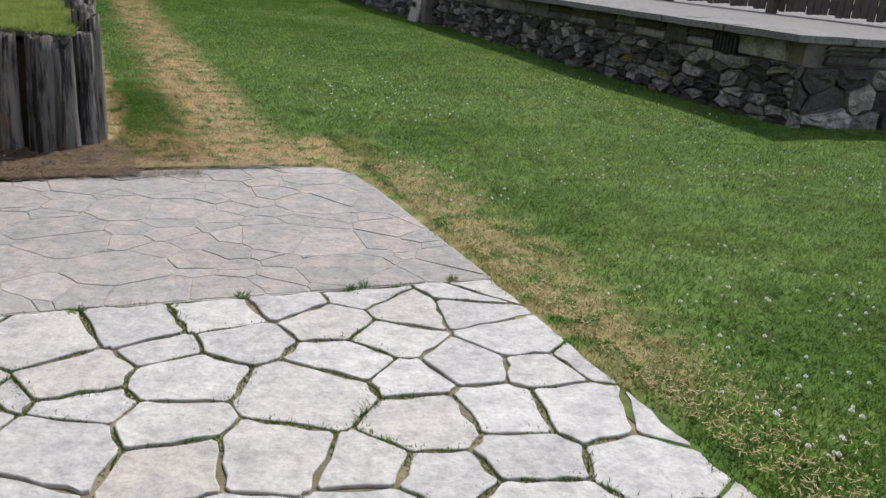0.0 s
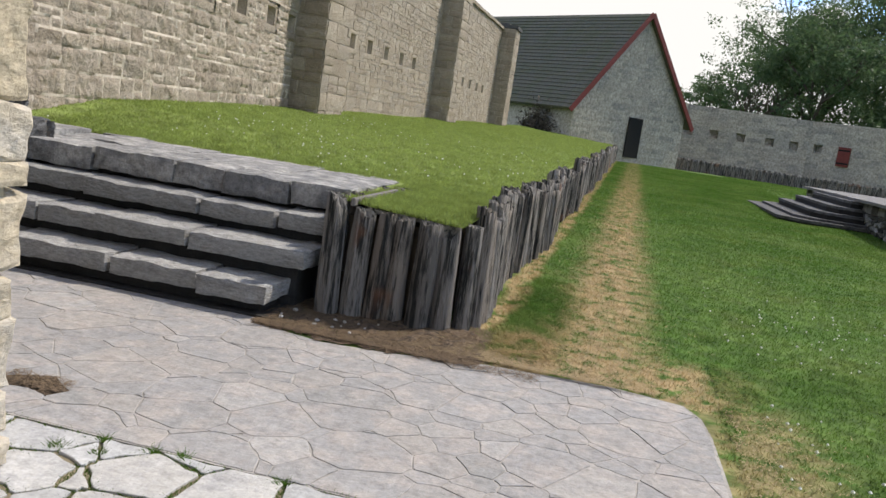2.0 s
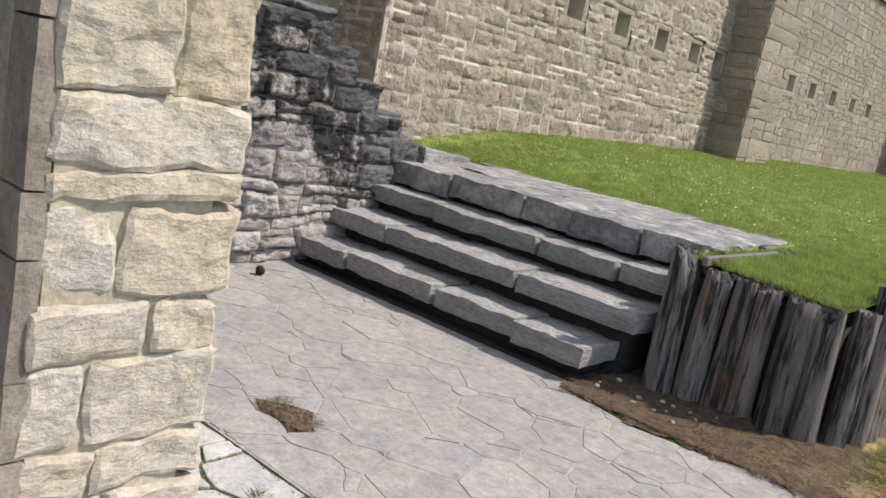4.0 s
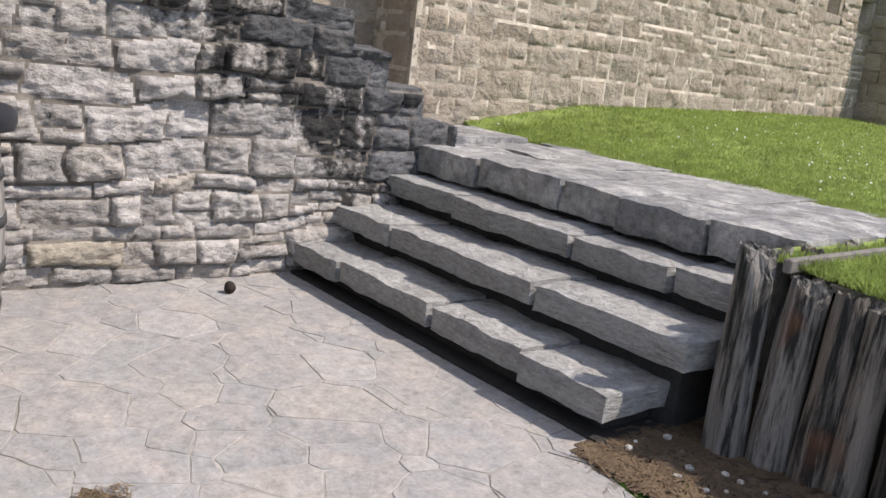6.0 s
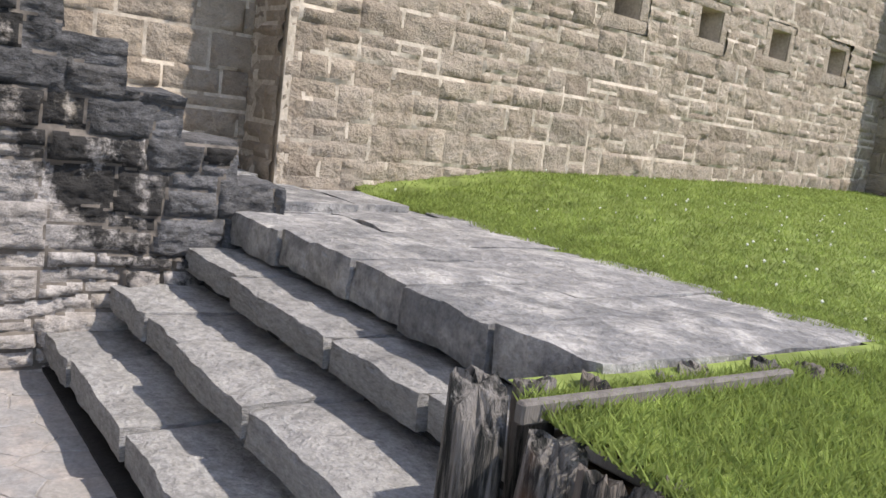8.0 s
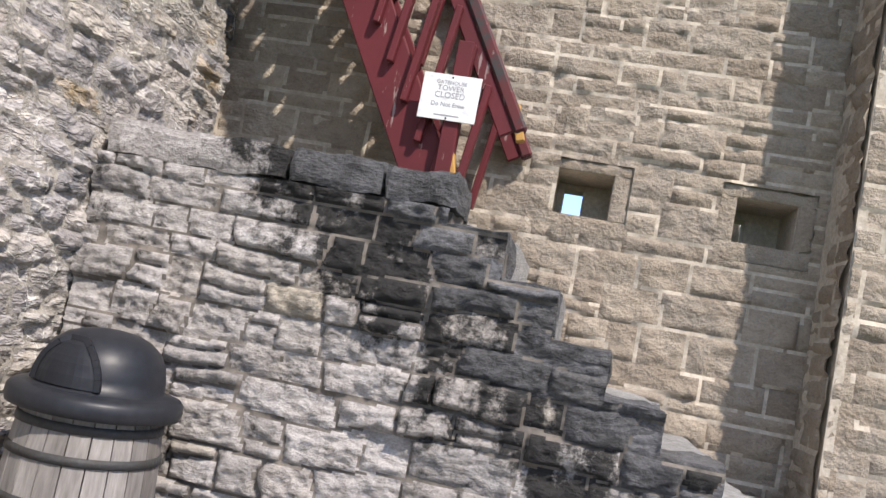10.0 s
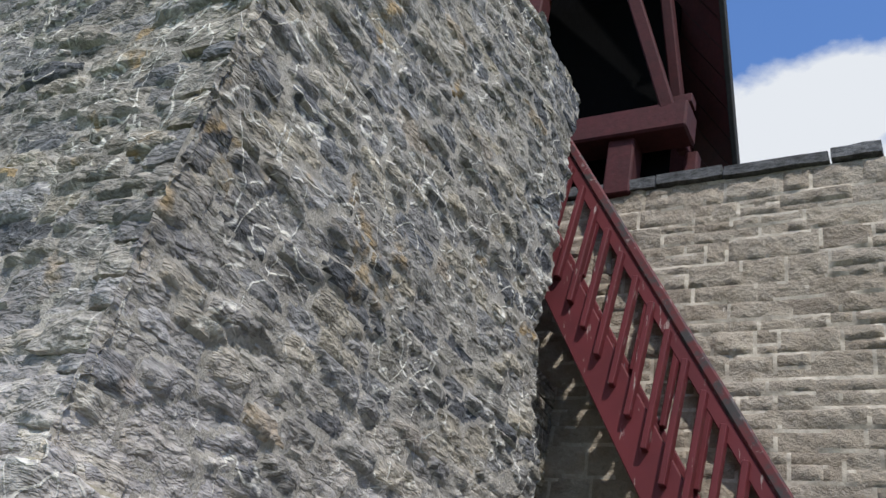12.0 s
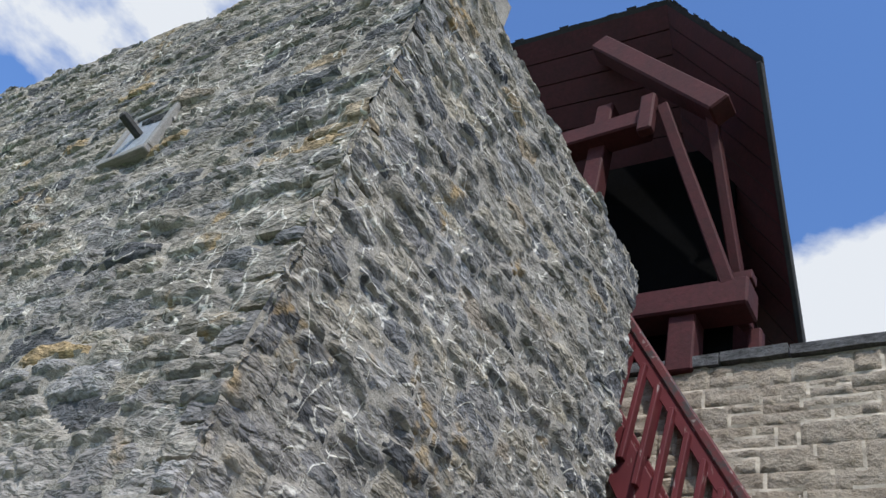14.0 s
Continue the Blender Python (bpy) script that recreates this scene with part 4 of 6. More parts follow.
def clover_leaves(count, seed):
    """Three-part leaves in patches among the grass."""
    rs = random.Random(seed)
    V, F = [], []
    while len(F) < count * 3:
        if rs.random() < 0.72:
            x, y = 1.05 + 3.0 * rs.random() ** 1.3, 2.3 + 5.5 * rs.random()
            if noise.noise((x * 1.1, y * 1.1, 5)) + 0.4 * noise.noise((x * 4, y * 4, 8)) < 0.0:
                continue
        else:
            x, y = rs.gauss(-0.05, 0.13), 6.2 + 2.2 * rs.random() + rs.gauss(0, 0.06)
            if x < -0.3 + 0.05 * math.sin(y * 11) or x > 0.25:
                continue
        z, r, a0 = float(ground_z(np.array(x), np.array(y))) + rs.uniform(0.008, 0.032), rs.uniform(0.005, 0.010), rs.uniform(0, 6.283)
        for k in range(3):
            a = a0 + 2.094 * k
            c, d, b, up = math.cos(a), math.sin(a), len(V), rs.uniform(-0.3, 0.4) * r
            V += [(x, y, z), (x + (c - d * 0.62) * r * 0.8, y + (d + c * 0.62) * r * 0.8, z + up), (x + c * r * 1.35, y + d * r * 1.35, z + up * 0.5), (x + (c + d * 0.62) * r * 0.8, y + (d - c * 0.62) * r * 0.8, z + up)]
            F.append((b, b + 1, b + 2, b + 3))
    tagged(new("clover_leaves", mesh_from("clover_leaves", V, F, M_BLADE)), "clover leaves in patches among the lawn grass", "clover", kind="stuff")


clover_leaves(26000, 31)

# ---- patio ----
patio = structure("patio_bed", boxes(((-6.0, -6.0, -0.30), (1.0, 4.112, -0.009))), M_JOINT, "flagstone patio with weedy sandy joints", "patio")
RIM = [(-3.79, 4.125), (0.985, 4.125), (0.965, 5.0), (0.95, 5.55), (0.92, 5.8), (0.84, 5.97), (0.45, 6.05), (-0.2, 5.98), (-0.7, 5.83), (-1.07, 5.77), (-1.45, 5.86), (-1.52, 6.05), (-3.79, 6.05)]
patio_far = structure("patio_bed", prism([(x + (0.012 if x > 0 else 0), y + (0.012 if y > 5.6 else -0.008)) for x, y in RIM], -0.30, -0.003), M_JOINT2, "smooth grey flagstone patio with tight mortar joints", "patio")

# ---- fortress walls ----


def hole_boxes(bm, frame_of, length, z0, z1, d0, d1, holes):
    """Fills a stretch of wall with blocks that leave the holes (u0, u1, w0, w1) open between the depths d0 and d1."""
    us = sorted({0.0, length, *[h[0] for h in holes], *[h[1] for h in holes]})
    for a, b in zip(us, us[1:]):
        cuts = sorted((h[2], h[3]) for h in holes if h[0] < (a + b) / 2 < h[1])
        w = z0
        for c0, c1 in cuts + [(z1, z1)]:
            if c0 > w:
                box(bm, (a, -d1, w), (b, -d0, c0), frame_of)
            w = c1


def curtain(name, p0, p1, z0, z1, thick, holes, label, seed, material, mortar, courses, widths, depth, near=None, limit=300, slits=(), kind=None, cap=True, res=0.0, shift=0.0):
    """A stone wall whose face runs from p0 to p1, seen from its right-hand side when walking from p1 to p0."""
    p0, p1 = Vector((*p0, 0)), Vector((*p1, 0))
    a = (p1 - p0).normalized()
    n = Vector((a.y, -a.x, 0))
    length = (p1 - p0).length
    m = Matrix((a, n, Vector((0, 0, 1)))).transposed().to_4x4()
    m.translation = p0
    bm = bmesh.new()
    hole_boxes(bm, m, length, z0, z1, 0.0, min(0.45, thick), holes)
    if thick > 0.45:
        hole_boxes(bm, m, length, z0, z1, 0.45, thick, slits)
    wall = structure(name, bm, mortar, label, "stone wall")

    gaps = [(h[0] - 0.105, h[1] + 0.105, h[2] - 0.112 - z0, h[3] + 0.073 - z0) for h in holes]
    for h in holes:
        for q0, q1, r0, r1 in ((h[0] - 0.14, h[1] + 0.14, h[2] - 0.11, h[2] - 0.002), (h[0] - 0.10, h[1] + 0.10, h[3] + 0.002, h[3] + 0.07),
                               (h[0] - 0.10, h[0] - 0.004, h[2], h[3]), (h[1] + 0.004, h[1] + 0.10, h[2], h[3])):
            ob = new("stone", stone_mesh(SQUARE, int(q0 * 37) % len(SQUARE), material))
            ob.parent = wall
            ob.matrix_basis = m @ Matrix.Translation((q0, 0, r0)) @ Matrix.Diagonal((q1 - q0, depth * 1.3, r1 - r0, 1))
    def open_face(u, w):
        ok, u = np.ones(u.shape, bool), u - shift
        for g in gaps:
            ok &= ~((u > g[0]) & (u < g[1]) & (w > g[2]) & (w < g[3]))
        return ok
    if res:
        relief(wall, tuple(Vector((p0.x, p0.y, z0)) + n * 0.016 - a * shift), a, n, shift, shift + length, 0.0, z1 - z0, res, courses, widths, lambda u, w, r: material, mortar, seed, open_face, (lambda u, w: near(u - shift, w)) if near else None, limit,
               joint=0.0115, depth=0.012, pillow=0.005, step=0.011, grit=0.013, bedding=0.003, bow=0.008, warp=0.022, split=0.35)
    else:
        masonry(wall, (p0.x, p0.y, z0), a, n, length, z1 - z0, courses, widths, depth, kind or SQUARE, lambda u, w, r: material, None, 0.014, seed, near, limit, 0.008, gaps)
    if cap:
        rnd = random.Random(seed)
        u = 0.0
        while u < length - 0.05:
            b = min(rnd.uniform(0.5, 0.9), length - u)
            ob = part("coping_stone", rough_block((b - 0.01, thick + 0.16, 0.11), seed * 50 + int(u * 10), (3, 2, 1), 0.012), M_DARKLIME if length < 9 else material, wall)
            ob.matrix_basis = m @ Matrix.Translation((u + b / 2, -thick / 2, z1 - 0.005 + rnd.uniform(0, 0.02)))
            u += b
    return wall


TAN = dict(material=M_TAN, mortar=M_MORTAR_TAN, courses=(0.085, 0.24), widths=(0.14, 0.52), depth=0.017)
LA, LB = (5.79, 6.14, 2.22, 2.50), (6.88, 7.23, 2.22, 2.49)
curtain("wall_gate_high", (-5.32, 0.0), (-5.32, 5.79), 0.5, 5.98, 0.9, [], "high tan sandstone wall with broken coping", 11, near=lambda u, w: u > 3.4 and w > 1.2, limit=280, res=0.026, **TAN)
curtain("wall_gate_low", (-5.32, 5.79), (-5.32, 7.46), 0.5, 4.58, 0.62, [(h[0] - 5.79 + (0.002 if i == 0 else 0), h[1] - 5.79, h[2], h[3]) for i, h in enumerate((LA, LB))],
        "tan sandstone wall with two square gun loops", 11, shift=5.79, near=lambda u, w: w < 3.2, limit=220,
        slits=[(0.04, 0.17, 2.27, 2.46), (1.15, 1.23, 2.29, 2.44)], res=0.022, **TAN)
loops = [(0.53, 0.83)] + [(v - 0.17, v + 0.17) for v in (3.05, 4.23, 5.43, 6.62, 7.6)]
curtain("wall_block", (-4.84, 7.43), (-5.48, 15.3), 0.6, 4.7, 0.9, [(a, b, 2.16 if i == 0 else 2.28, 2.38 if i == 0 else 2.55) for i, (a, b) in enumerate(loops)],
        "tan sandstone fortress wall with a row of gun loops", 13, near=lambda u, w: w < 2.4, limit=300, res=0.026, **TAN)
end_face = curtain("wall_block_end", (-5.34, 7.425), (-4.825, 7.425), 0.5, 4.68, 0.05, [], "shaded end of the tan sandstone wall", 14, near=lambda u, w: w < 2.6, limit=60, cap=False, res=0.03, **TAN)
for i, (y0, y1) in enumerate(((16.5, 25.5), (26.7, 35.8), (37.0, 40.0))):
    hs = [(u - 0.16, u + 0.16, 2.37, 2.65) for u in (1.7, 2.85, 4.1, 5.4, 6.6) if y0 + u + 0.4 < y1]
    curtain("wall_curtain", (-5.48, y0), (-5.48, y1), 0.6, 4.72 + 0.3 * i, 0.9, hs, "tan sandstone curtain wall with gun loops", 20 + i, **TAN)


def buttress(y0, y1, top, seed):
    bm = prism([(-5.55, y0), (-4.93, y0), (-4.93, y1), (-5.55, y1)], 0.6, top)
    b = structure("buttress", bm, M_MORTAR_TAN, "tan sandstone buttress against the fortress wall", "buttress")
    cap = part("cap_stone", rough_block((0.75, y1 - y0 + 0.1, 0.14), seed, (3, 3, 1), 0.015), M_DARKLIME, b)
    cap.location = (-5.22, (y0 + y1) / 2, top)
    big = dict(courses=(0.16, 0.34), widths=(0.28, 0.6), depth=0.03, kind=SQUARE)
    masonry(b, (-4.93, y0, 0.6), (0, 1, 0), (1, 0, 0), y1 - y0, top - 0.6, pick=lambda u, w, r: M_TAN, seed=seed, near=lambda u, w: True, limit=60, **big)
    masonry(b, (-5.52, y0, 0.6), (1, 0, 0), (0, -1, 0), 0.6, top - 0.6, pick=lambda u, w, r: M_TAN, seed=seed + 1, near=lambda u, w: True, limit=40, **big)


for i, y in enumerate((15.3, 25.5, 35.8)):
    buttress(y, y + 1.2, 4.6 + 0.25 * i, 31 + i)

# ---- rubble tower ----
tower = structure("tower_wall_front", slab([(-1.54, -6.0, -0.05), (-1.54, 2.0, -0.05), (-1.54, 2.0, 2.15), (-1.54, 3.23, 2.15), (-1.54, 3.23, -0.05), (-1.54, 3.64, -0.05), (-1.54, 3.64, 6.85), (-1.54, -6.0, 9.1)], 0.62, (-1, 0, 0)),
                  M_MORTAR_GREY, "old grey rubble tower wall with a raking top and a doorway", "stone wall")
tower_side = structure("tower_wall_side", slab([(-4.42, 3.62, 1.9), (-4.42, 3.62, 6.3), (-2.10, 3.62, 6.55), (-2.10, 3.62, -0.05), (-4.9, 3.62, -0.05), (-4.9, 3.62, 1.9), (-4.75, 3.62, 2.6), (-4.6, 3.62, 3.9)], 0.6, (0, -1, 0)),
                       M_MORTAR_GREY, "weathered grey rubble tower side with calcite veins", "stone wall")
# Unseen back, end and ceiling, added to keep daylight out of the doorway.
structure("tower_wall_back", boxes(((-4.4, -6.0, -0.05), (-3.9, 3.0, 6.2))), M_MORTAR_GREY, "unseen back wall added to keep the tower dark inside", "stone wall")
structure("tower_wall_end", boxes(((-3.85, -6.0, -0.05), (-2.12, -5.5, 6.2))), M_MORTAR_GREY, "unseen end wall added to keep the tower dark inside", "stone wall")
structure("tower_ceiling", boxes(((-4.3, -6.0, 6.0), (-2.12, 3.05, 6.2))), M_MORTAR_GREY, "unseen ceiling added to keep the tower dark inside", "ceiling")
structure("under_stair_wall", boxes(((-5.31, 2.9, 0.5), (-4.43, 3.45, 4.2))), M_MORTAR_GREY, "shaded rubble wall under the red stair", "stone wall")
masonry(bpy.data.objects["under_stair_wall"], (-5.31, 3.45, 0.5), (1, 0, 0), (0, 1, 0), 0.9, 3.7, (0.07, 0.18), (0.12, 0.36), 0.03, FLAKY, lambda u, w, r: M_RUBBLE, seed=77, near=lambda u, w: w > 1.2, limit=100)


def front_ok(u, w):
    y = u - 6.0
    return (w < 6.85 + (3.69 - y) * 0.232 + 0.05 * np.sin(y * 5)) & ~((y > 2.0) & (y < 3.23) & (w < 2.15)) & ~((y > 3.2) & (w < 2.08))


TOWER = dict(courses=(0.08, 0.21), widths=(0.16, 0.62), pick=lambda u, w, r: M_RUBBLE, mortar=M_MORTAR_GREY)
relief(tower, (-1.45, -6.0, 0.0), (0, 1, 0), (1, 0, 0), 2.6, 9.72, 2.0, 8.7, 0.021, seed=41, allow=front_ok, near=lambda u, w: u > 6.4 and 2.4 < w < 6.8, limit=300, step=0.030, bow=0.035, joint=0.007, depth=0.008, warp=0.04, grit=0.009, bedding=0.020, cell=(0.40, 0.125), **TOWER)
relief(tower, (-1.45, -6.0, 0.0), (0, 1, 0), (1, 0, 0), 0.0, 9.72, -0.02, 2.0, 0.06, seed=46, allow=front_ok, **TOWER)
relief(tower, (-1.45, -6.0, 0.0), (0, 1, 0), (1, 0, 0), 0.0, 2.6, 2.0, 9.1, 0.08, seed=47, allow=front_ok, **TOWER)
SIDE = dict(TOWER, courses=(0.07, 0.19), widths=(0.12, 0.46))
relief(tower_side, (-4.95, 3.70, 0.0), (1, 0, 0), (0, 1, 0), 0.0, 3.52, -0.02, 6.6, 0.019, seed=42, near=lambda u, w: w > 2.0 and u > 0.9, limit=300, joint=0.008,
       allow=lambda u, w: (u > 0.5 * np.clip((w - 2.0) / 2.2, 0, 1) + 0.03 * np.sin(w * 9)) & (w < 6.28 + 0.08 * u + 0.03 * np.sin(u * 11)), step=0.026, bow=0.03, depth=0.008, warp=0.04, grit=0.010, bedding=0.016, cell=(0.30, 0.105), **SIDE)
rnd = random.Random(5)
z = 2.06
i = 0
while z < 6.75:
    h = rnd.uniform(0.08, 0.19)
    la, lb = (rnd.uniform(0.2, 0.38), rnd.uniform(0.12, 0.2)) if i % 2 else (rnd.uniform(0.12, 0.2), rnd.uniform(0.2, 0.36))
    ob = part("quoin", rough_block((lb, la, h - 0.008), 400 + i, (6, 6, 3), 0.02), M_RUBBLE, tower)
    ob.location = (-1.442 - lb / 2, 3.708 - la / 2, z)
    z += h
    i += 1
# the pale jamb pier at the tower's foot, running into the rubble above
rnd = random.Random(19)
z, i = 0.0, 0
for h, cut in ((0.10, 0.24), (0.14, 0.20), (0.24, 0.15), (0.15, 0.31), (0.24, 0.20), (0.09, 0), (0.18, 0), (0.36, 0.30), (0.30, 0.33), (0.30, 0.26)):
    deep = rnd.uniform(0.26, 0.42)
    ye, stone = (3.795, M_PIER) if z < 1.6 else (3.735, M_RUBBLE)
    for y0, y1 in (((3.272, 3.272 + cut), (3.277 + cut, ye)) if cut else ((3.272, ye),)):
        ob = part("jamb_stone", rough_block((deep, y1 - y0, h - 0.002), 460 + i, (10, max(8, int((y1 - y0) / 0.022)), max(4, int(h / 0.02))), 0.021), stone, tower, "pale hewn jamb stone")
        ob.matrix_basis = pose(-1.392 - deep / 2 + rnd.uniform(-0.014, 0.008), (y0 + y1) / 2, z, rnd.uniform(-2.5, 2.5), rnd.uniform(-2, 2), rnd.uniform(-2, 2))
        i += 1
    ob = part("jamb_stone", rough_block((0.675 - deep, 0.455, h - 0.004), 460 + i, (6, 6, 5), 0.014), stone, tower, "pale hewn jamb stone")
    ob.location = (-1.388 - deep - 0.004 - (0.675 - deep) / 2, 3.501 + rnd.uniform(-0.008, 0.004), z)
    i += 1
    z += h
z = 0.0
for i, h in enumerate((0.24, 0.20, 0.30, 0.16, 0.38, 0.34, 0.48)):
    ob = part("reveal_stone", rough_block((1.1, 0.06, h - 0.003), 520 + i, (14, 2, 6), 0.004), M_REVEAL, tower, "dressed stone of the doorway's reveal, grime and shade in its colour")
    ob.location = (-1.955, 3.262, z)
    z += h
structure("jamb_core", boxes(((-2.0, 3.30, -0.02), (-1.414, 3.725, 2.1))), M_MORTAR_PIER, "yellow mortar in the joints of the pale jamb", "stone wall")

M_SILL = plain_material("pale_grey_frame_wood", (0.34, 0.33, 0.315), (0.2, 0.19, 0.18), scale=6, bed=(6, 0.7, 6))
# boarded window with a pole, high in the tower wall
window = thing("window_1", "small boarded window with a grey wooden frame and pole", "window", (-1.395, 1.50, 5.16), kind="structure")
for nm, lo, hi in (("window_sill", (-0.05, -0.25, -0.025), (0.03, 0.25, 0.025)), ("window_head", (-0.05, -0.25, 0.475), (0.022, 0.25, 0.525)),
                   ("window_jamb", (-0.05, -0.25, 0.026), (0.022, -0.195, 0.474)), ("window_jamb", (-0.05, 0.195, 0.026), (0.022, 0.25, 0.474))):
    bm = boxes((lo, hi))
    bmesh.ops.bevel(bm, geom=list(bm.edges), offset=0.006, segments=1, affect="EDGES")
    part(nm, bm, M_SILL, window)
for i in range(3):
    part("board", boxes(((-0.05, -0.193 + 0.129 * i, 0.027), (0.0, -0.068 + 0.129 * i, 0.473))), M_PANE, window)
timber("pole", (-0.02, -0.02, 0.24), (0.17, -0.06, 0.30), 0.065, 0.065, M_STEEL, window, bevel=0.018)

# ---- stepped cheek wall ----
TREADS = [(5.45, 1.93), (5.72, 1.86), (5.98, 1.65), (6.24, 1.43), (6.50, 1.23), (6.77, 1.04), (7.02, 0.86)]
spans = [((-4.14, 3.72, 0.0), (-3.80, 5.45, 1.93))]
for (ya, _), (yb, zb) in zip(TREADS, TREADS[1:]):
    spans.append(((-4.14, ya, 0.0), (-3.80, yb, zb - 0.1)))
cheek = structure("cheek_wall", boxes(*spans), M_MORTAR_LIME, "pale limestone cheek wall with stepped end and black stains", "stone wall")


def cheek_stone(u, w, r):
    e = 3.73 + u + 1.25 * w
    return M_DARKLIME if e > 7.36 + r.uniform(-0.15, 0.15) and r.random() < 0.92 else M_STAINED




def under_steps(u, w):
    y, top = u + 3.73, np.zeros(u.shape)
    for ye, zt in reversed(TREADS):
        top = np.where(y <= ye, zt - 0.02, top)
    return w < top


relief(cheek, (-3.757, 3.73, 0.0), (0, 1, 0), (1, 0, 0), 0.0, 3.27, -0.02, 1.94, 0.013, (0.065, 0.18), (0.15, 0.44), cheek_stone, M_MORTAR_LIME, 52, under_steps, lambda u, w: True, 300,
       joint=0.009, depth=0.022, pillow=0.010, step=0.034, grit=0.011, bedding=0.017, bow=0.02, warp=0.045, split=0.2)
for i, (ya, yb) in enumerate(((3.75, 4.66), (4.67, 5.12), (5.13, 5.47))):
    ob = part("coping_stone", rough_block((0.47, yb - ya, 0.17), 60 + i, (5, 12, 4), 0.022), M_DARKLIME if i else M_STAINED, cheek, "stained coping stone")
    ob.location = (-3.965, (ya + yb) / 2, 1.905)
for i, (ye, z) in enumerate(TREADS[1:]):
    lo = TREADS[i + 2][1] if i + 2 < len(TREADS) else 0.66
    h = max(z - lo, 0.17) + 0.005
    ob = part("tread_stone", rough_block((0.42, 0.42, h), 70 + i, (4, 4, 2), 0.03), M_DARKLIME, cheek, "dark weathered block of the stepped end")
    ob.location = (-3.965, ye - 0.20, z - h)
# the stone flight behind the cheek wall
flight = thing("stone_flight", "weathered stone flight behind the cheek wall", "steps", (-4.7, 6.0, 0.6), kind="structure")
for i, (ye, z) in enumerate(TREADS):
    y0 = TREADS[i - 1][0] if i else 4.4
    ob = part("tread", rough_block((1.10, ye - y0 + 0.03, z - 0.55), 80 + i, (4, 3, 2), 0.015), M_STEP, flight)
    ob.location = (-0.03, (ye + y0) / 2 - 6.0, -0.05)
structure("slab_floor", boxes(((-5.31, 6.98, 0.3), (-3.87, 8.04, 0.712))), M_LANDING, "worn pale stone floor at the wall's foot", "paving")
for i, (x, y, sx, sy, z) in enumerate(((-4.30, 7.30, 0.8, 0.42, 0.765), (-4.35, 7.76, 0.6, 0.36, 0.755), (-5.0, 7.22, 0.3, 0.22, 0.80), (-3.6, 8.08, 0.8, 0.14, 0.728))):
    ob = part("paving_slab", rough_block((sx, sy, 0.12), 90 + i, (5, 5, 1), 0.009), M_LANDING, None)
    ob.location = (x, y, z - 0.12)
    tagged(ob, "loose pale stone slab at the wall's foot", "stone slab")

# ---- garden steps ----
STEPS = [(5.99, 0.19, -1.50, (0.50, 1.24, 1.83)), (6.24, 0.375, -1.39, (0.55, 0.96, 1.61)), (6.54, 0.545, -1.36, (0.66, 1.5, 2.04)), (6.77, 0.73, -1.33, (0.56, 1.17, 1.54, 2.02))]
steps = thing("stone_steps", "rough grey limestone steps with risers painted dark as shade", "steps", (-3.78, 6.0, 0.0), kind="structure")
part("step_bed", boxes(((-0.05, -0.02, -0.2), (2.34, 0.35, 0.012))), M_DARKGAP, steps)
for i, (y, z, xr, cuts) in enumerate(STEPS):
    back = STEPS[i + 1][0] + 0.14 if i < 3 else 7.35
    base = part("riser", rough_block((xr + 3.79 - 0.08, 8.0 - y - 0.09, z - 0.10), 100 + i, (18, 3, 2), 0.012), M_DARKGAP, steps, "riser course painted dark as shade")
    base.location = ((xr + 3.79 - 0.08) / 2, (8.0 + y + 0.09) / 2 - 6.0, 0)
    edges = [0.0, *cuts, xr + 3.78]
    for j, (a, b) in enumerate(zip(edges, edges[1:])):
        t = 0.115 if i < 3 else 0.16
        ob = part("tread_slab", rough_block((b - a - 0.012, back - y, t), 110 + i * 7 + j, (14, 7, 4), 0.012), M_STEP if i < 3 else M_LANDING, steps)
        ob.location = ((a + b) / 2, (y + back) / 2 - 6.0 + ((j * 7 + i) % 3 - 1) * 0.012, z - t + ((j * 5 + i) % 3 - 1) * 0.006)
for j, (a, b) in enumerate(((-0.1, 0.85), (0.85, 1.75), (1.75, 2.40))):
    ob = part("landing_slab", rough_block((b - a, 0.82, 0.15), 150 + j, (9, 6, 1), 0.014), M_LANDING, steps, "mottled pale landing slab")
    ob.location = ((a + b) / 2, 7.34 + 0.41 - 6.0, 0.58 - 0.002 * j)

# ---- log retaining wall ----


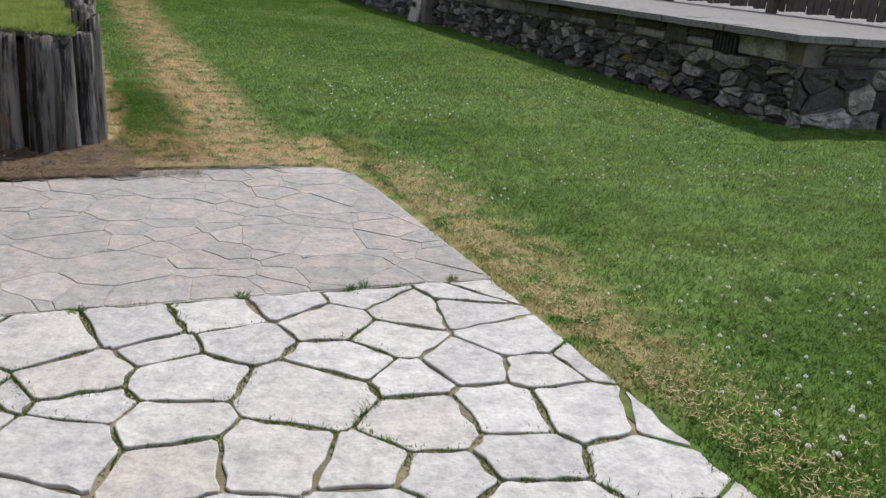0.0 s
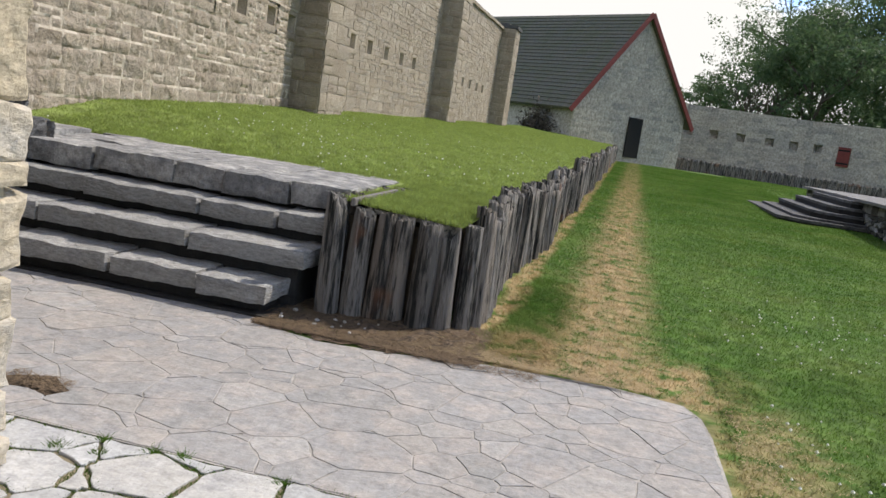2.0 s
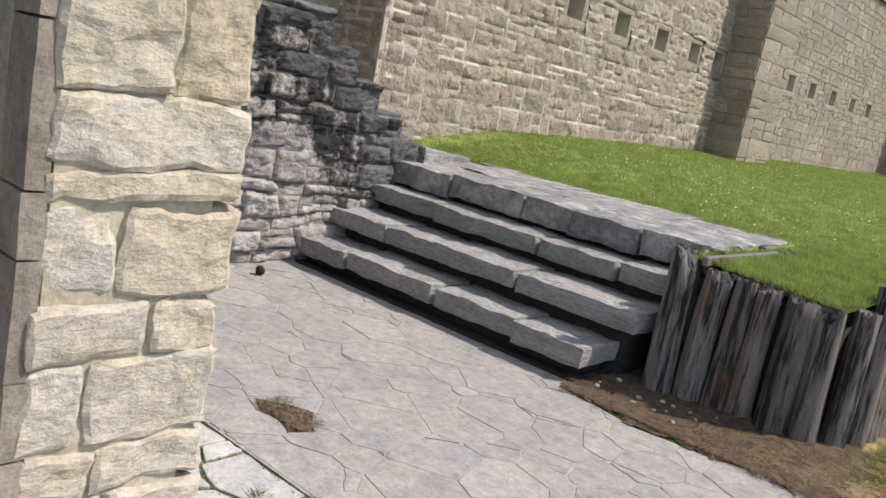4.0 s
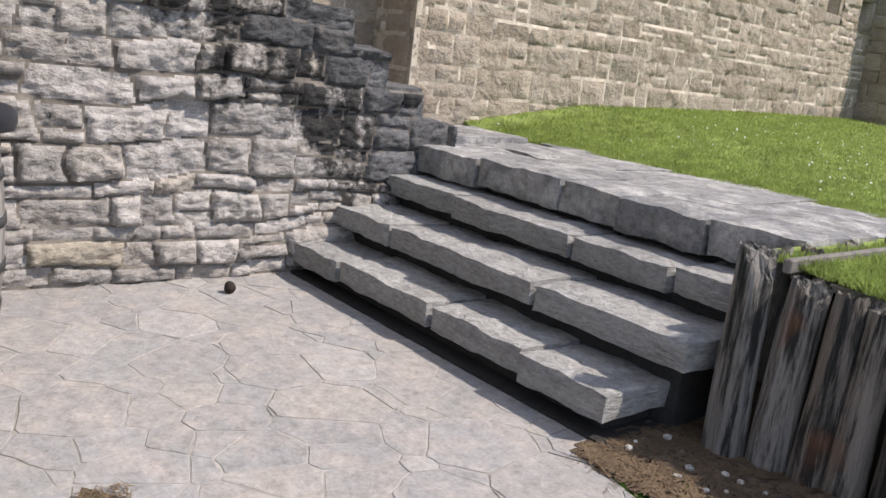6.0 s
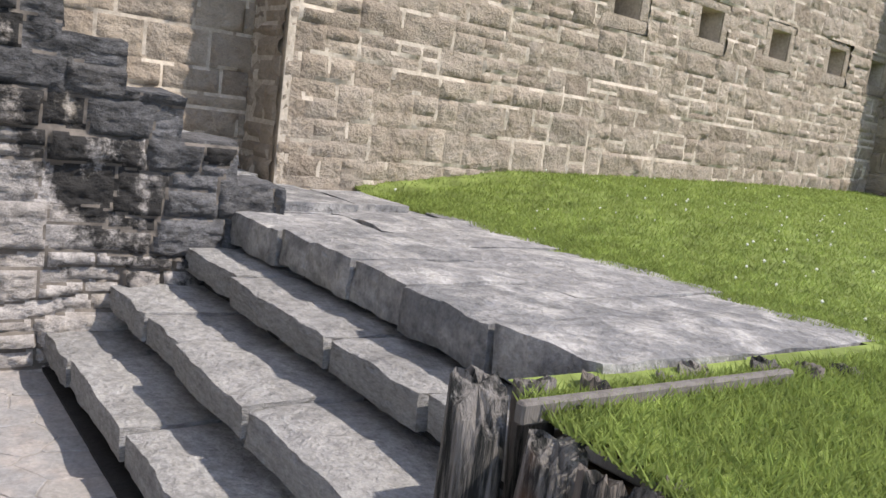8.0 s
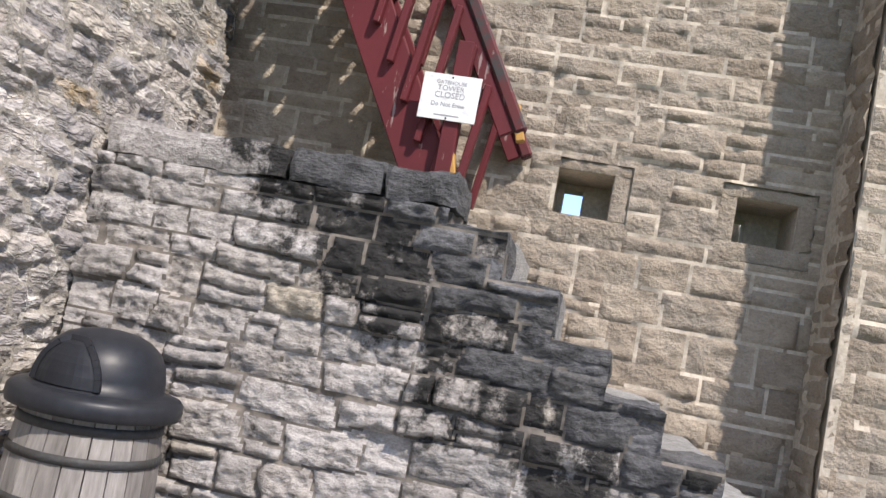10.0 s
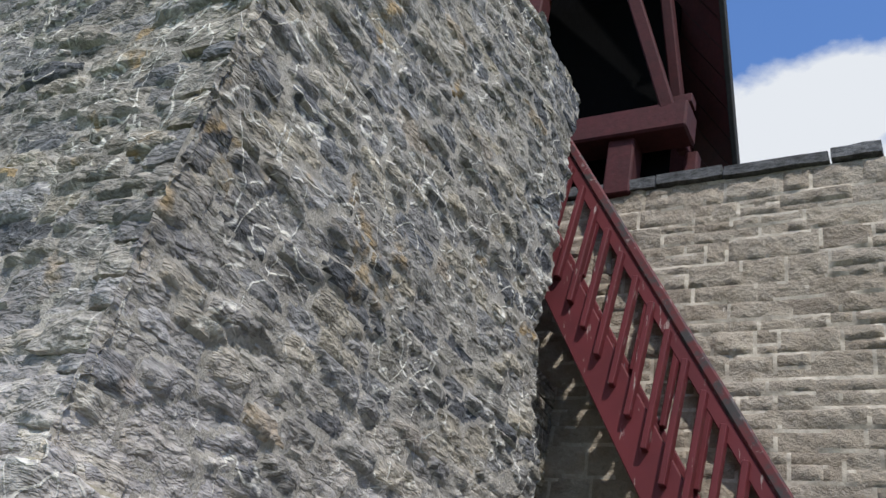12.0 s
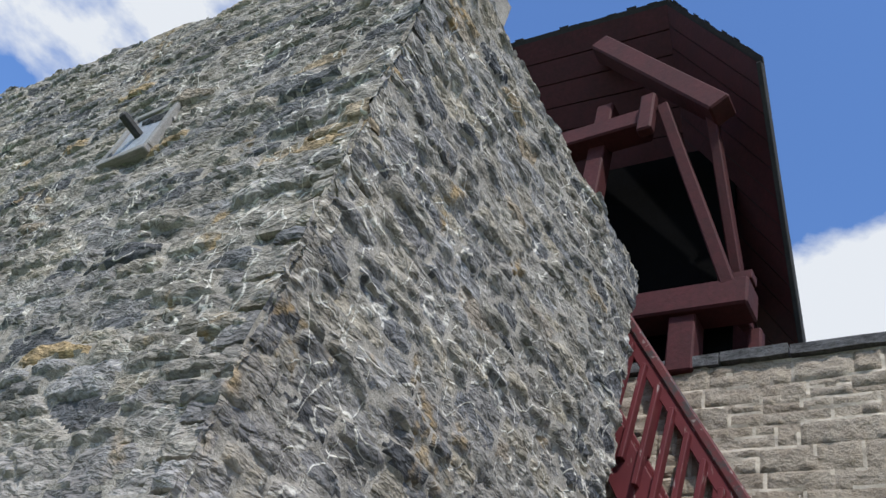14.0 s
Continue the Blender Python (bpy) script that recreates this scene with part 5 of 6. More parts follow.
def log_mesh(seed, h, r):
    """A split, weathered log: checks down its sides and a rotted, uneven top."""
    rnd = random.Random(seed)
    n, rings = 28, 9
    lean = (rnd.uniform(-0.02, 0.02), rnd.uniform(-0.02, 0.02))
    cracks = [(rnd.uniform(0, 6.283), rnd.uniform(0.05, 0.11), rnd.uniform(0.10, 0.28), rnd.uniform(-0.3, 0.3)) for _ in range(6)]
    rot = [(rnd.uniform(0, 6.283), rnd.uniform(0.02, 0.10)) for _ in range(2)]
    vs, fs = [], []
    for k in range(rings + 1):
        t = k / rings
        for i in range(n):
            a = 6.28318 * i / n
            q = r * (1 + 0.13 * noise.noise((math.cos(a) * 1.3 + seed * 7, math.sin(a) * 1.3, t * 1.5)) + 0.05 * noise.noise((math.cos(a) * 5 + seed, math.sin(a) * 5, t * 4))) * (1.06 - 0.12 * t)
            for c, wide, deep, twist in cracks:
                d = abs((a - c - twist * t + 3.14159) % 6.28318 - 3.14159)
                q *= 1 - deep * max(0.0, 1 - d / (wide * 2.4)) * (0.5 + 0.5 * t)
            z = -0.12 + (h + 0.12) * t
            if k >= rings - 1:
                drop = sum(d * max(0.0, math.cos(a - c)) for c, d in rot) + rnd.uniform(0, 0.03)
                z -= drop * (1.0 if k == rings else 0.6)
            vs.append((math.cos(a) * q + lean[0] * t, math.sin(a) * q + lean[1] * t, z))
    for k in range(rings):
        for i in range(n):
            j = (i + 1) % n
            fs.append((k * n + i, k * n + j, (k + 1) * n + j, (k + 1) * n + i))
    top = [rings * n + i for i in range(n)]
    base = len(vs)
    for i in range(n):
        x, y, z = vs[top[i]]
        vs.append((lean[0] + (x - lean[0]) * 0.55, lean[1] + (y - lean[1]) * 0.55, z * 0.6 + (h - 0.02) * 0.4 + rnd.uniform(-0.03, 0.012)))
        j = (i + 1) % n
        fs.append((top[i], top[j], base + j, base + i))
    vs.append((lean[0], lean[1], h - rnd.uniform(0.02, 0.05)))
    fs += [(base + i, base + (i + 1) % n, base + n) for i in range(n)]
    me = mesh_from("log", vs, fs, M_LOG)
    me.polygons.foreach_set("use_smooth", [i < rings * n for i in range(len(fs))])
    return me


LOGS = [log_mesh(s, 1.0, 0.070) for s in range(10)]
palisade = thing("log_retaining_wall", "row of upright dark weathered logs holding the terrace", "retaining wall", (-0.6, 6.5, 0), kind="structure")
rnd = random.Random(8)


def set_log(x, y, base, top, wide=1.0):
    ob = new("log", LOGS[rnd.randrange(len(LOGS))])
    ob.parent = palisade
    ob.matrix_basis = pose(x + 0.6, y - 6.5, base, rnd.uniform(-2, 2), rnd.uniform(-2, 2), rnd.uniform(0, 360)) @ Matrix.Diagonal((wide, wide, top - base, 1))


for i, (x, y, top, w) in enumerate(((-1.27, 6.37, 0.76, 1.0), (-1.13, 6.42, 0.70, 1.0), (-1.00, 6.44, 0.68, 0.85), (-0.88, 6.45, 0.69, 0.9), (-0.72, 6.44, 0.68, 1.05), (-0.58, 6.50, 0.67, 0.95), (-0.47, 6.60, 0.68, 0.8))):
    set_log(x, y, 0.0, top, w)
y = 6.74
while y < 44:
    z = float(terrace_z(-0.5, y))
    set_log(-0.45 + 0.05 * math.sin(y * 1.3) + rnd.uniform(-0.03, 0.03), y, float(lawn_z(np.array(0.0), np.array(y))), z + 0.05 + rnd.uniform(-0.07, 0.07) + (0.1 if rnd.random() < 0.07 else 0), rnd.uniform(0.8, 1.1))
    y += rnd.uniform(0.13, 0.18)
for i in range(10):
    set_log(-1.30 + rnd.uniform(-0.02, 0.02) + 0.012 * i, 6.56 + 0.125 * i, 0.3, 0.725 + rnd.uniform(-0.03, 0.02), 0.72)
timber("edge_board", (-1.20 + 0.6, 6.40 - 6.5, 0.70), (-1.19 + 0.6, 7.32 - 6.5, 0.71), 0.03, 0.05, M_WOODGREY, palisade, label="grey split edging board")
timber("edge_board", (-1.10 + 0.6, 6.49 - 6.5, 0.655), (-0.72 + 0.6, 6.53 - 6.5, 0.645), 0.02, 0.03, M_WOODGREY, palisade, label="grey split edging board")

# ---- red stair ----
stair = thing("red_stair", "steep wooden stair with worn dark red paint", "stair", (-4.62, 5.1, 2.0))
SD, SN = Vector((0, -0.494, 0.869)), Vector((0, 0.869, 0.494))


def on_stair(x, s, q):
    """A point of the stair: across, along the slope, and out from the stringer's lower edge."""
    return Vector((x, 4.98, 2.18)) + SD * s + SN * q - Vector((-4.62, 5.1, 2.0))


RX = (1, 0, 0)
for x, lab in ((-4.62, ""), (-5.22, "")):
    timber("stringer", on_stair(x, -0.05, 0.13), on_stair(x, 3.9, 0.13), 0.05, 0.27, M_RED, stair, SN)
    timber("hand_rail", on_stair(x, -0.02, 0.70), on_stair(x, 4.1, 0.70), 0.09, 0.075, M_RAIL, stair, SN, 0.015, "bare weathered hand rail")
    timber("rail_board", on_stair(x + 0.01, 0.0, 0.62), on_stair(x + 0.01, 4.05, 0.62), 0.035, 0.085, M_RED, stair, SN)
for i in range(15):
    s = 0.28 + 0.245 * i
    top = on_stair(-4.575, s, 0.62)
    timber("baluster", top, top + Vector((0, -0.12, -0.993)) * (0.80 if i > 0 else 0.86), 0.04, 0.075, M_RED, stair, (1, 0, 0))
    if i % 2 == 0:
        top = on_stair(-5.18, s, 0.62)
        timber("baluster", top, top + Vector((0, -0.12, -0.993)) * 0.6, 0.04, 0.06, M_RED, stair, (1, 0, 0))
    end = top
for i in range(14):
    c = on_stair(-4.92, 0.3 + 0.25 * i, 0.16)
    part("tread", boxes(((c.x - 0.27, c.y - 0.09, c.z - 0.02), (c.x + 0.27, c.y + 0.09, c.z + 0.02))), M_RED, stair)
timber("newel", (0.06, 0.12, 0.0), (0.06, 0.12, 0.95), 0.09, 0.09, M_RED, stair, (1, 0, 0))
timber("foot_block", (0.05, 0.24, -0.05), (0.05, 0.13, 0.36), 0.05, 0.09, M_RAWWOOD, stair, (1, 0, 0), label="raw yellow wooden block")
timber("foot_block", (0.0, 0.50, 0.46), (0.0, 0.44, 0.66), 0.05, 0.06, M_RAWWOOD, stair, (1, 0, 0), label="raw yellow wooden wedge")

sign = thing("notice_board", "white paper notice closing the tower, on the stair", "sign", (-4.50, 5.19, 2.615))
part("panel", boxes(((-0.004, -0.16, -0.127), (0.004, 0.16, 0.127))), M_PAPER, sign)


def words(text, size, z):
    cu = bpy.data.curves.new("lettering", "FONT")
    cu.body, cu.size, cu.align_x, cu.extrude = text, size, "CENTER", 0.0006
    ob = new("lettering", cu)
    me = bpy.data.meshes.new_from_object(ob.evaluated_get(bpy.context.evaluated_depsgraph_get()))
    bpy.data.objects.remove(ob)
    me.materials.clear()
    me.materials.append(M_INK)
    q = part("lettering", me, M_INK, sign)
    q.matrix_basis = Matrix(((0, 0, 1, 0.0055), (1, 0, 0, 0), (0, 1, 0, z), (0, 0, 0, 1)))


words("GATEHOUSE", 0.03, 0.072)
words("TOWER", 0.042, 0.036)
words("CLOSED", 0.046, -0.004)
words("Do Not Enter", 0.034, -0.052)
part("text_bar", boxes(((0.0042, -0.07, -0.105), (0.0055, 0.07, -0.098))), M_INK, sign)
for z in (0.112, -0.117):
    bm = bmesh.new()
    bmesh.ops.create_uvsphere(bm, u_segments=8, v_segments=5, radius=0.006)
    q = part("nail", bm, M_STEEL, sign)
    q.location = (0.004, 0, z)

# ---- roofed turret ----
# Darker copy of the stair's red: the turret's shade is in the colour.
M_SHADED_RED = plain_material("shaded_red_wood", (0.062, 0.012, 0.014), (0.035, 0.009, 0.010), rough=0.75, scale=3)
turret = thing("roofed_turret", "dark red timber turret with a boarded shingled roof", "turret", (-5.3, 3.5, 6.0))
TO = Vector((-5.3, 3.5, 6.0))
A, R, L = Vector((-4.62, 3.54, 10.94)), Vector((-4.62, 4.62, 9.09)), Vector((-4.50, 1.2, 11.1))
DN = Vector((-1.58, -0.08, -2.34)) * 1.5


def tp(x, y, z):
    return Vector((x, y, z)) - TO


def boarded(name, p, q, n_boards, outward, label):
    """Boards laid between the edge p0-p1 and the parallel edge q0-q1."""
    for i in range(n_boards):
        s, e = i / n_boards, (i + 0.95) / n_boards
        c = [p[0].lerp(q[0], s), p[1].lerp(q[1], s), p[1].lerp(q[1], e), p[0].lerp(q[0], e)]
        part(name, slab([v - TO for v in c], 0.03 + 0.006 * (i % 2), outward), M_SHADED_RED, turret, label if i == 0 else "")


UPV = Vector((-2.34, 0, 1.58)).normalized()
boarded("soffit_board", (A, R), (A + DN, R + DN), 15, UPV, "")
boarded("soffit_board", (L, A), (L + DN, A + DN), 13, UPV, "")
nrm = (R - A).cross(DN)
nrm = nrm if nrm.z > 0 else -nrm
for nm, a, b in (("roof_slope", A, R), ("roof_slope", L, A)):
    part(nm, slab([v - TO + UPV * 0.045 for v in (a + Vector((0.06, 0, 0.06)), b + Vector((0.06, 0.03, 0.06)), b + DN, a + DN)], 0.05, UPV), M_SLATEROOF, turret, "dark shingle roof")
rnd = random.Random(17)
for a, b in ((A, R), (L, A)):
    n = int((b - a).length / 0.13)
    for i in range(n):
        p = a.lerp(b, i / n) - TO
        q = a.lerp(b, (i + 0.92) / n) - TO
        d = DN.normalized() * -rnd.uniform(0.10, 0.16)
        part("shingle", slab([p + UPV * 0.10, q + UPV * 0.10, q + UPV * 0.10 + d, p + UPV * 0.10 + d], rnd.uniform(0.012, 0.03), UPV), M_SLATEROOF, turret)
timber("fascia", R - TO, R + DN - TO, 0.05, 0.12, M_SLATEROOF, turret, UPV)
timber("floor_beam", tp(-5.32, 2.2, 6.74), tp(-5.32, 4.36, 6.68), 0.3, 0.3, M_SHADED_RED, turret, bevel=0.02)
timber("beam_block", tp(-5.32, 4.22, 6.87), tp(-5.32, 4.22, 6.97), 0.3, 0.14, M_SHADED_RED, turret, (1, 0, 0))
timber("post", tp(-5.35, 3.78, 5.95), tp(-5.35, 3.78, 6.56), 0.24, 0.24, M_SHADED_RED, turret, (1, 0, 0), 0.015)
timber("post", tp(-5.6, 4.3, 5.95), tp(-5.6, 4.3, 6.56), 0.12, 0.12, M_SHADED_RED, turret, (1, 0, 0), 0.015)
timber("post", tp(-4.95, 2.83, 6.0), tp(-4.95, 2.83, 9.6), 0.2, 0.2, M_SHADED_RED, turret, (1, 0, 0), 0.015)
timber("tie_beam", tp(-4.85, 1.9, 8.95), tp(-4.85, 3.42, 8.95), 0.28, 0.26, M_SHADED_RED, turret, bevel=0.02)
timber("rafter", tp(-4.72, 2.72, 10.62), tp(-4.72, 4.25, 8.62), 0.24, 0.26, M_SHADED_RED, turret, (1, 0, 0), 0.02)
timber("brace", tp(-4.72, 3.62, 8.98), tp(-5.25, 4.18, 6.8), 0.12, 0.16, M_SHADED_RED, turret, (1, 0, 0), 0.012)
timber("rafter", tp(-4.8, 4.10, 8.75), tp(-5.6, 4.22, 6.6), 0.10, 0.14, M_SHADED_RED, turret, (1, 0, 0), 0.012)
timber("brace_block", tp(-4.66, 3.48, 8.55), tp(-4.66, 3.48, 9.15), 0.16, 0.12, M_SHADED_RED, turret, (1, 0, 0), 0.02)
# Added wall on the far side, closing the turret against daylight.
part("back_wall", slab([tp(-6.15, 1.2, 5.95), tp(-6.15, 4.15, 5.95), tp(-6.15, 4.1, 8.0), tp(-6.15, 1.2, 8.0)], 0.06, (-1, 0, 0)), M_SHADED_RED, turret, "added dark back wall that keeps light out")
# Black sheet added behind the posts to stand for the interior's shade.
part("inner_wall", slab([tp(-5.55, 1.2, 6.0), tp(-5.55, 4.1, 6.0), tp(-5.55, 4.1, 9.2), tp(-5.55, 1.2, 9.4)], 0.06, (-1, 0, 0)), M_INNER_SHADE, turret, "black sheet painted as the turret's inner shade")
part("side_wall", slab([tp(-4.9, 1.5, 6.0), tp(-6.0, 1.5, 6.0), tp(-6.0, 1.5, 8.4), tp(-4.9, 1.5, 10.2)], 0.06, (0, -1, 0)), M_SHADED_RED, turret)

# ---- litter bin ----
bin_at = (-3.40, 4.19, 0.0)
litter = thing("litter_bin", "grey wooden barrel litter bin with black plastic dome lid", "bin", bin_at)
STAVE_N = 22
for i in range(STAVE_N):
    a0, a1 = 6.28318 * (i + 0.03) / STAVE_N, 6.28318 * (i + 0.97) / STAVE_N
    vs, fs = [], []
    for k in range(7):
        t = k / 6
        r = 0.255 + 0.055 * math.sin(math.pi * (0.15 + 0.7 * t))
        for a, d in ((a0, 0), (a1, 0), (a1, 0.02), (a0, 0.02)):
            vs.append((math.cos(a) * (r - d), math.sin(a) * (r - d), 0.005 + 0.78 * t))
    for k in range(6):
        for j in range(4):
            fs.append((k * 4 + j, k * 4 + (j + 1) % 4, k * 4 + 4 + (j + 1) % 4, k * 4 + 4 + j))
    fs += [(3, 2, 1, 0), (24, 25, 26, 27)]
    part("stave", mesh_from("stave", vs, fs, M_STAVE), M_STAVE, litter)


def lathe(profile, n=40):
    bm = bmesh.new()
    rings = [[bm.verts.new((r * math.cos(6.28318 * i / n), r * math.sin(6.28318 * i / n), z)) for i in range(n)] for r, z in profile]
    for a, b in zip(rings, rings[1:]):
        for i in range(n):
            bm.faces.new((a[i], a[(i + 1) % n], b[(i + 1) % n], b[i]))
    for q in (rings[0], rings[-1]):
        if (q[0].co.xy).length > 0.002:
            bm.faces.new(q)
    for f in bm.faces:
        f.smooth = True
    return bm


def stave_r(z):
    return 0.255 + 0.055 * math.sin(math.pi * (0.15 + 0.7 * (z - 0.005) / 0.78))


for z in (0.07, 0.24, 0.42, 0.60, 0.72):
    part("hoop", lathe([(stave_r(z) - 0.004, z), (stave_r(z) + 0.006, z), (stave_r(z + 0.035) + 0.006, z + 0.035), (stave_r(z + 0.035) - 0.004, z + 0.035)]), M_STEEL, litter, "dark steel hoop")
part("liner", lathe([(0.2, 0.01), (0.235, 0.4), (0.235, 0.78)]), M_BLACKPLASTIC, litter)
lid = part("lid", lathe([(0.30, 0.775), (0.345, 0.785), (0.352, 0.81), (0.35, 0.845), (0.335, 0.862), (0.30, 0.872), (0.262, 0.878), (0.258, 0.93), (0.245, 0.99), (0.215, 1.045), (0.165, 1.085), (0.10, 1.108), (0.04, 1.116), (0.001, 1.117)]), M_BLACKPLASTIC, litter, "black plastic dome lid")
# the swing flap in the dome, facing the patio
HOOD = -0.12


DOME = ((0.878, 0.262), (0.93, 0.258), (0.99, 0.245), (1.045, 0.215), (1.085, 0.165), (1.108, 0.10))


def dome(az, t):
    """A point just proud of the dome, t from its foot towards its top."""
    z = 0.885 + 0.185 * t
    r = float(np.interp(z, [q[0] for q in DOME], [q[1] for q in DOME])) + 0.004
    return (r * math.cos(az), r * math.sin(az), z)


vs, fs = [], []
for k in range(9):
    half = 0.62 * math.sqrt(max(0.02, 1 - (k / 8.4) ** 2))
    for i in range(11):
        vs.append(dome(HOOD - half + 2 * half * i / 10, k / 8))
for k in range(8):
    for i in range(10):
        fs.append((k * 11 + i, k * 11 + i + 1, k * 11 + i + 12, k * 11 + i + 11))
part("flap", mesh_from("flap", vs, fs, M_BLACKPLASTIC), M_BLACKPLASTIC, lid, "black plastic swing flap")
rim = [vs[k * 11] for k in range(9)] + [vs[88 + i] for i in range(1, 10)] + [vs[k * 11 + 10] for k in range(8, -1, -1)]
bm = bmesh.new()
for a, b in zip(rim, rim[1:]):
    if (Vector(a) - Vector(b)).length > 0.004:
        bar(bm, a, b, 0.022, 0.022, (1, 0.1, 0.2))
part("hood_rim", bm, M_BLACKPLASTIC, lid)

# ---- small things on the patio ----
bm = bmesh.new()
bmesh.ops.create_icosphere(bm, subdivisions=2, radius=0.028)
for v in bm.verts:
    v.co *= 1 + 0.25 * noise.noise(v.co * 90)
    v.co.z *= 1.15
cone = tagged(part("pine_cone", bm, M_CONE), "small dark cone lying on the patio", "cone")
cone.location = (-3.48, 5.51, 0.03)
pocket = structure("soil_pocket", slab([(-1.96, 4.40, -0.004), (-1.86, 4.35, -0.004), (-1.76, 4.36, -0.004), (-1.66, 4.33, -0.004), (-1.62, 4.42, -0.004), (-1.70, 4.47, -0.004), (-1.76, 4.53, -0.004), (-1.86, 4.48, -0.004)], 0.0062, (0, 0, 1)), M_MULCH, "patch of soil and straw in a broken flag", "soil")
mx = np.unique(np.concatenate([np.arange(-1.55, -0.2, 0.025)]))
my = np.arange(5.75, 6.75, 0.025)
tagged(sheet("mulch_bed", mx, my, lambda x, y: 0.004 + 0.012 * np.clip((y - 5.9) * 3, 0, 1) + np.clip((y - 5.86) * 6, 0.1, 1) * 0.014 * fbm(x * 14, y * 14, 77, 4), M_MULCH, lambda x, y: y < 6.6 and x < -0.28 + 0.1 * math.sin(y * 17) and y > 5.80 + 0.022 * math.sin(x * 19) + 0.016 * math.sin(x * 47) + 0.13 * abs(x + 1.0)), "brown needle mulch at the foot of the logs", "mulch", kind="structure")


def litter_bits(name, count, seed, region, material, label, size):
    rs = random.Random(seed)
    V, F = [], []
    for _ in range(count):
        x, y, z = region(rs)
        a, l, w = rs.uniform(0, 6.28), rs.uniform(0.5, 1.5) * size, 0.0022
        dx, dy = math.cos(a) * l, math.sin(a) * l
        b = len(V)
        V += [(x - dx - dy / l * w, y - dy + dx / l * w, z), (x - dx + dy / l * w, y - dy - dx / l * w, z), (x + dx, y + dy, z + rs.uniform(-0.002, 0.012))]
        F.append((b, b + 1, b + 2))
    return tagged(new(name, mesh_from(name, V, F, material)), label, name.replace("_", " "), kind="stuff")


M_STRAW = plain_material("dry_straw", (0.40, 0.305, 0.175), (0.22, 0.16, 0.09), scale=20)
M_NEEDLE = plain_material("brown_needles", (0.19, 0.135, 0.085), (0.075, 0.052, 0.035), scale=20)
litter_bits("needle_litter", 12000, 4, lambda r: (r.uniform(-1.5, -0.25), r.uniform(5.84, 6.7), 0.016), M_NEEDLE, "dry needles and straw on the mulch", 0.022)
litter_bits("needle_litter", 3500, 14, lambda r: (-0.25 + r.gauss(0, 0.18), 6.02 + abs(r.gauss(0, 0.22)), 0.012), M_STRAW, "dry straw spilled past the mulch", 0.02)
litter_bits("needle_litter", 1500, 15, lambda r: (r.uniform(-1.5, 0.1), 5.86 + 0.1 * r.random() + r.gauss(0, 0.04), 0.006), M_NEEDLE, "dry needles on the patio's edge", 0.02)
litter_bits("straw_litter", 10000, 5, lambda r: ((lambda u: (0.32 + r.gauss(0, 0.22), 6.0 + 9 * u * u, 0.02 + 0.011 * 9 * u * u))(r.random())), M_STRAW, "dry straw on the trodden path", 0.015)
litter_bits("straw_litter", 350, 9, lambda r: (r.uniform(-1.92, -1.64), r.uniform(4.36, 4.5), 0.012), M_NEEDLE, "dry straw in the broken flag", 0.02)
litter_bits("straw_litter", 3200, 6, lambda r: (1.05 + abs(r.gauss(0, 0.2)), r.uniform(2.4, 6.0), 0.02), M_STRAW, "dry straw along the patio's rim", 0.011)


def pebbles():
    rs = random.Random(12)
    for i in range(14):
        bm = bmesh.new()
        bmesh.ops.create_icosphere(bm, subdivisions=1, radius=rs.uniform(0.008, 0.02))
        for v in bm.verts:
            v.co *= 1 + 0.3 * noise.noise(v.co * 60 + Vector((i, 0, 0)))
            v.co.z *= 0.7
        ob = tagged(part("pebble", bm, M_LIME), "small pale pebble on the mulch", "pebble", "pebbles by the steps")
        ob.location = (rs.uniform(-1.45, -0.9), rs.uniform(5.98, 6.3), 0.02)


pebbles()


# ---- stone platform with steps and fence ----
platform = structure("platform", boxes(((5.51, 7.12, -0.1), (30.0, 28.0, 0.78))), M_MORTAR_LIME, "raised platform of dark rubble stone with pale slab edge", "platform")
M_PLATSTONE = stone_material("dark_platform_stone", ((0.0, (0.043, 0.043, 0.038)), (0.35, (0.111, 0.106, 0.098)), (0.6, (0.204, 0.200, 0.187)), (0.85, (0.408, 0.399, 0.374)), (0.96, (0.255, 0.251, 0.238)), (1.0, (0.238, 0.196, 0.076))), blotch=(0.05, 0.05, 0.045), blotch_amount=0.6, bump=0.8)
M_DECK = stone_material("worn_grey_slab", ((0.0, (0.187, 0.183, 0.179)), (1.0, (0.234, 0.226, 0.218))), blotch=(0.16, 0.16, 0.155), bump=0.4)
rubble(platform, (5.51, 7.12, -0.03), (0, 1, 0), (-1, 0, 0), 20.8, 0.61, 0.22, 0.10, 0.055, lambda u, w, r: M_PLATSTONE, None, 61, lambda u, w: u < 9, 280, 0.028, 0.3, 0.1, 0.8)
rubble(platform, (5.45, 7.12, -0.03), (1, 0, 0), (0, -1, 0), 6.0, 0.61, 0.40, 0.22, 0.06, lambda u, w, r: M_PLATSTONE, None, 62, lambda u, w: u < 2, 40, 0.028, 0.3, 0.1, 0.8)
masonry(platform, (5.51, 7.30, 0.585), (0, 1, 0), (-1, 0, 0), 20.6, 0.19, (0.185, 0.19), (0.3, 0.62), 0.05, SQUARE, lambda u, w, r: M_PLATSTONE, None, 0.02, 63, lambda u, w: u < 9, 60)
masonry(platform, (5.75, 7.12, 0.585), (1, 0, 0), (0, -1, 0), 5.5, 0.19, (0.09, 0.1), (0.5, 0.9), 0.05, SQUARE, lambda u, w, r: M_PLATSTONE, None, 0.012, 64, lambda u, w: u < 2, 20)
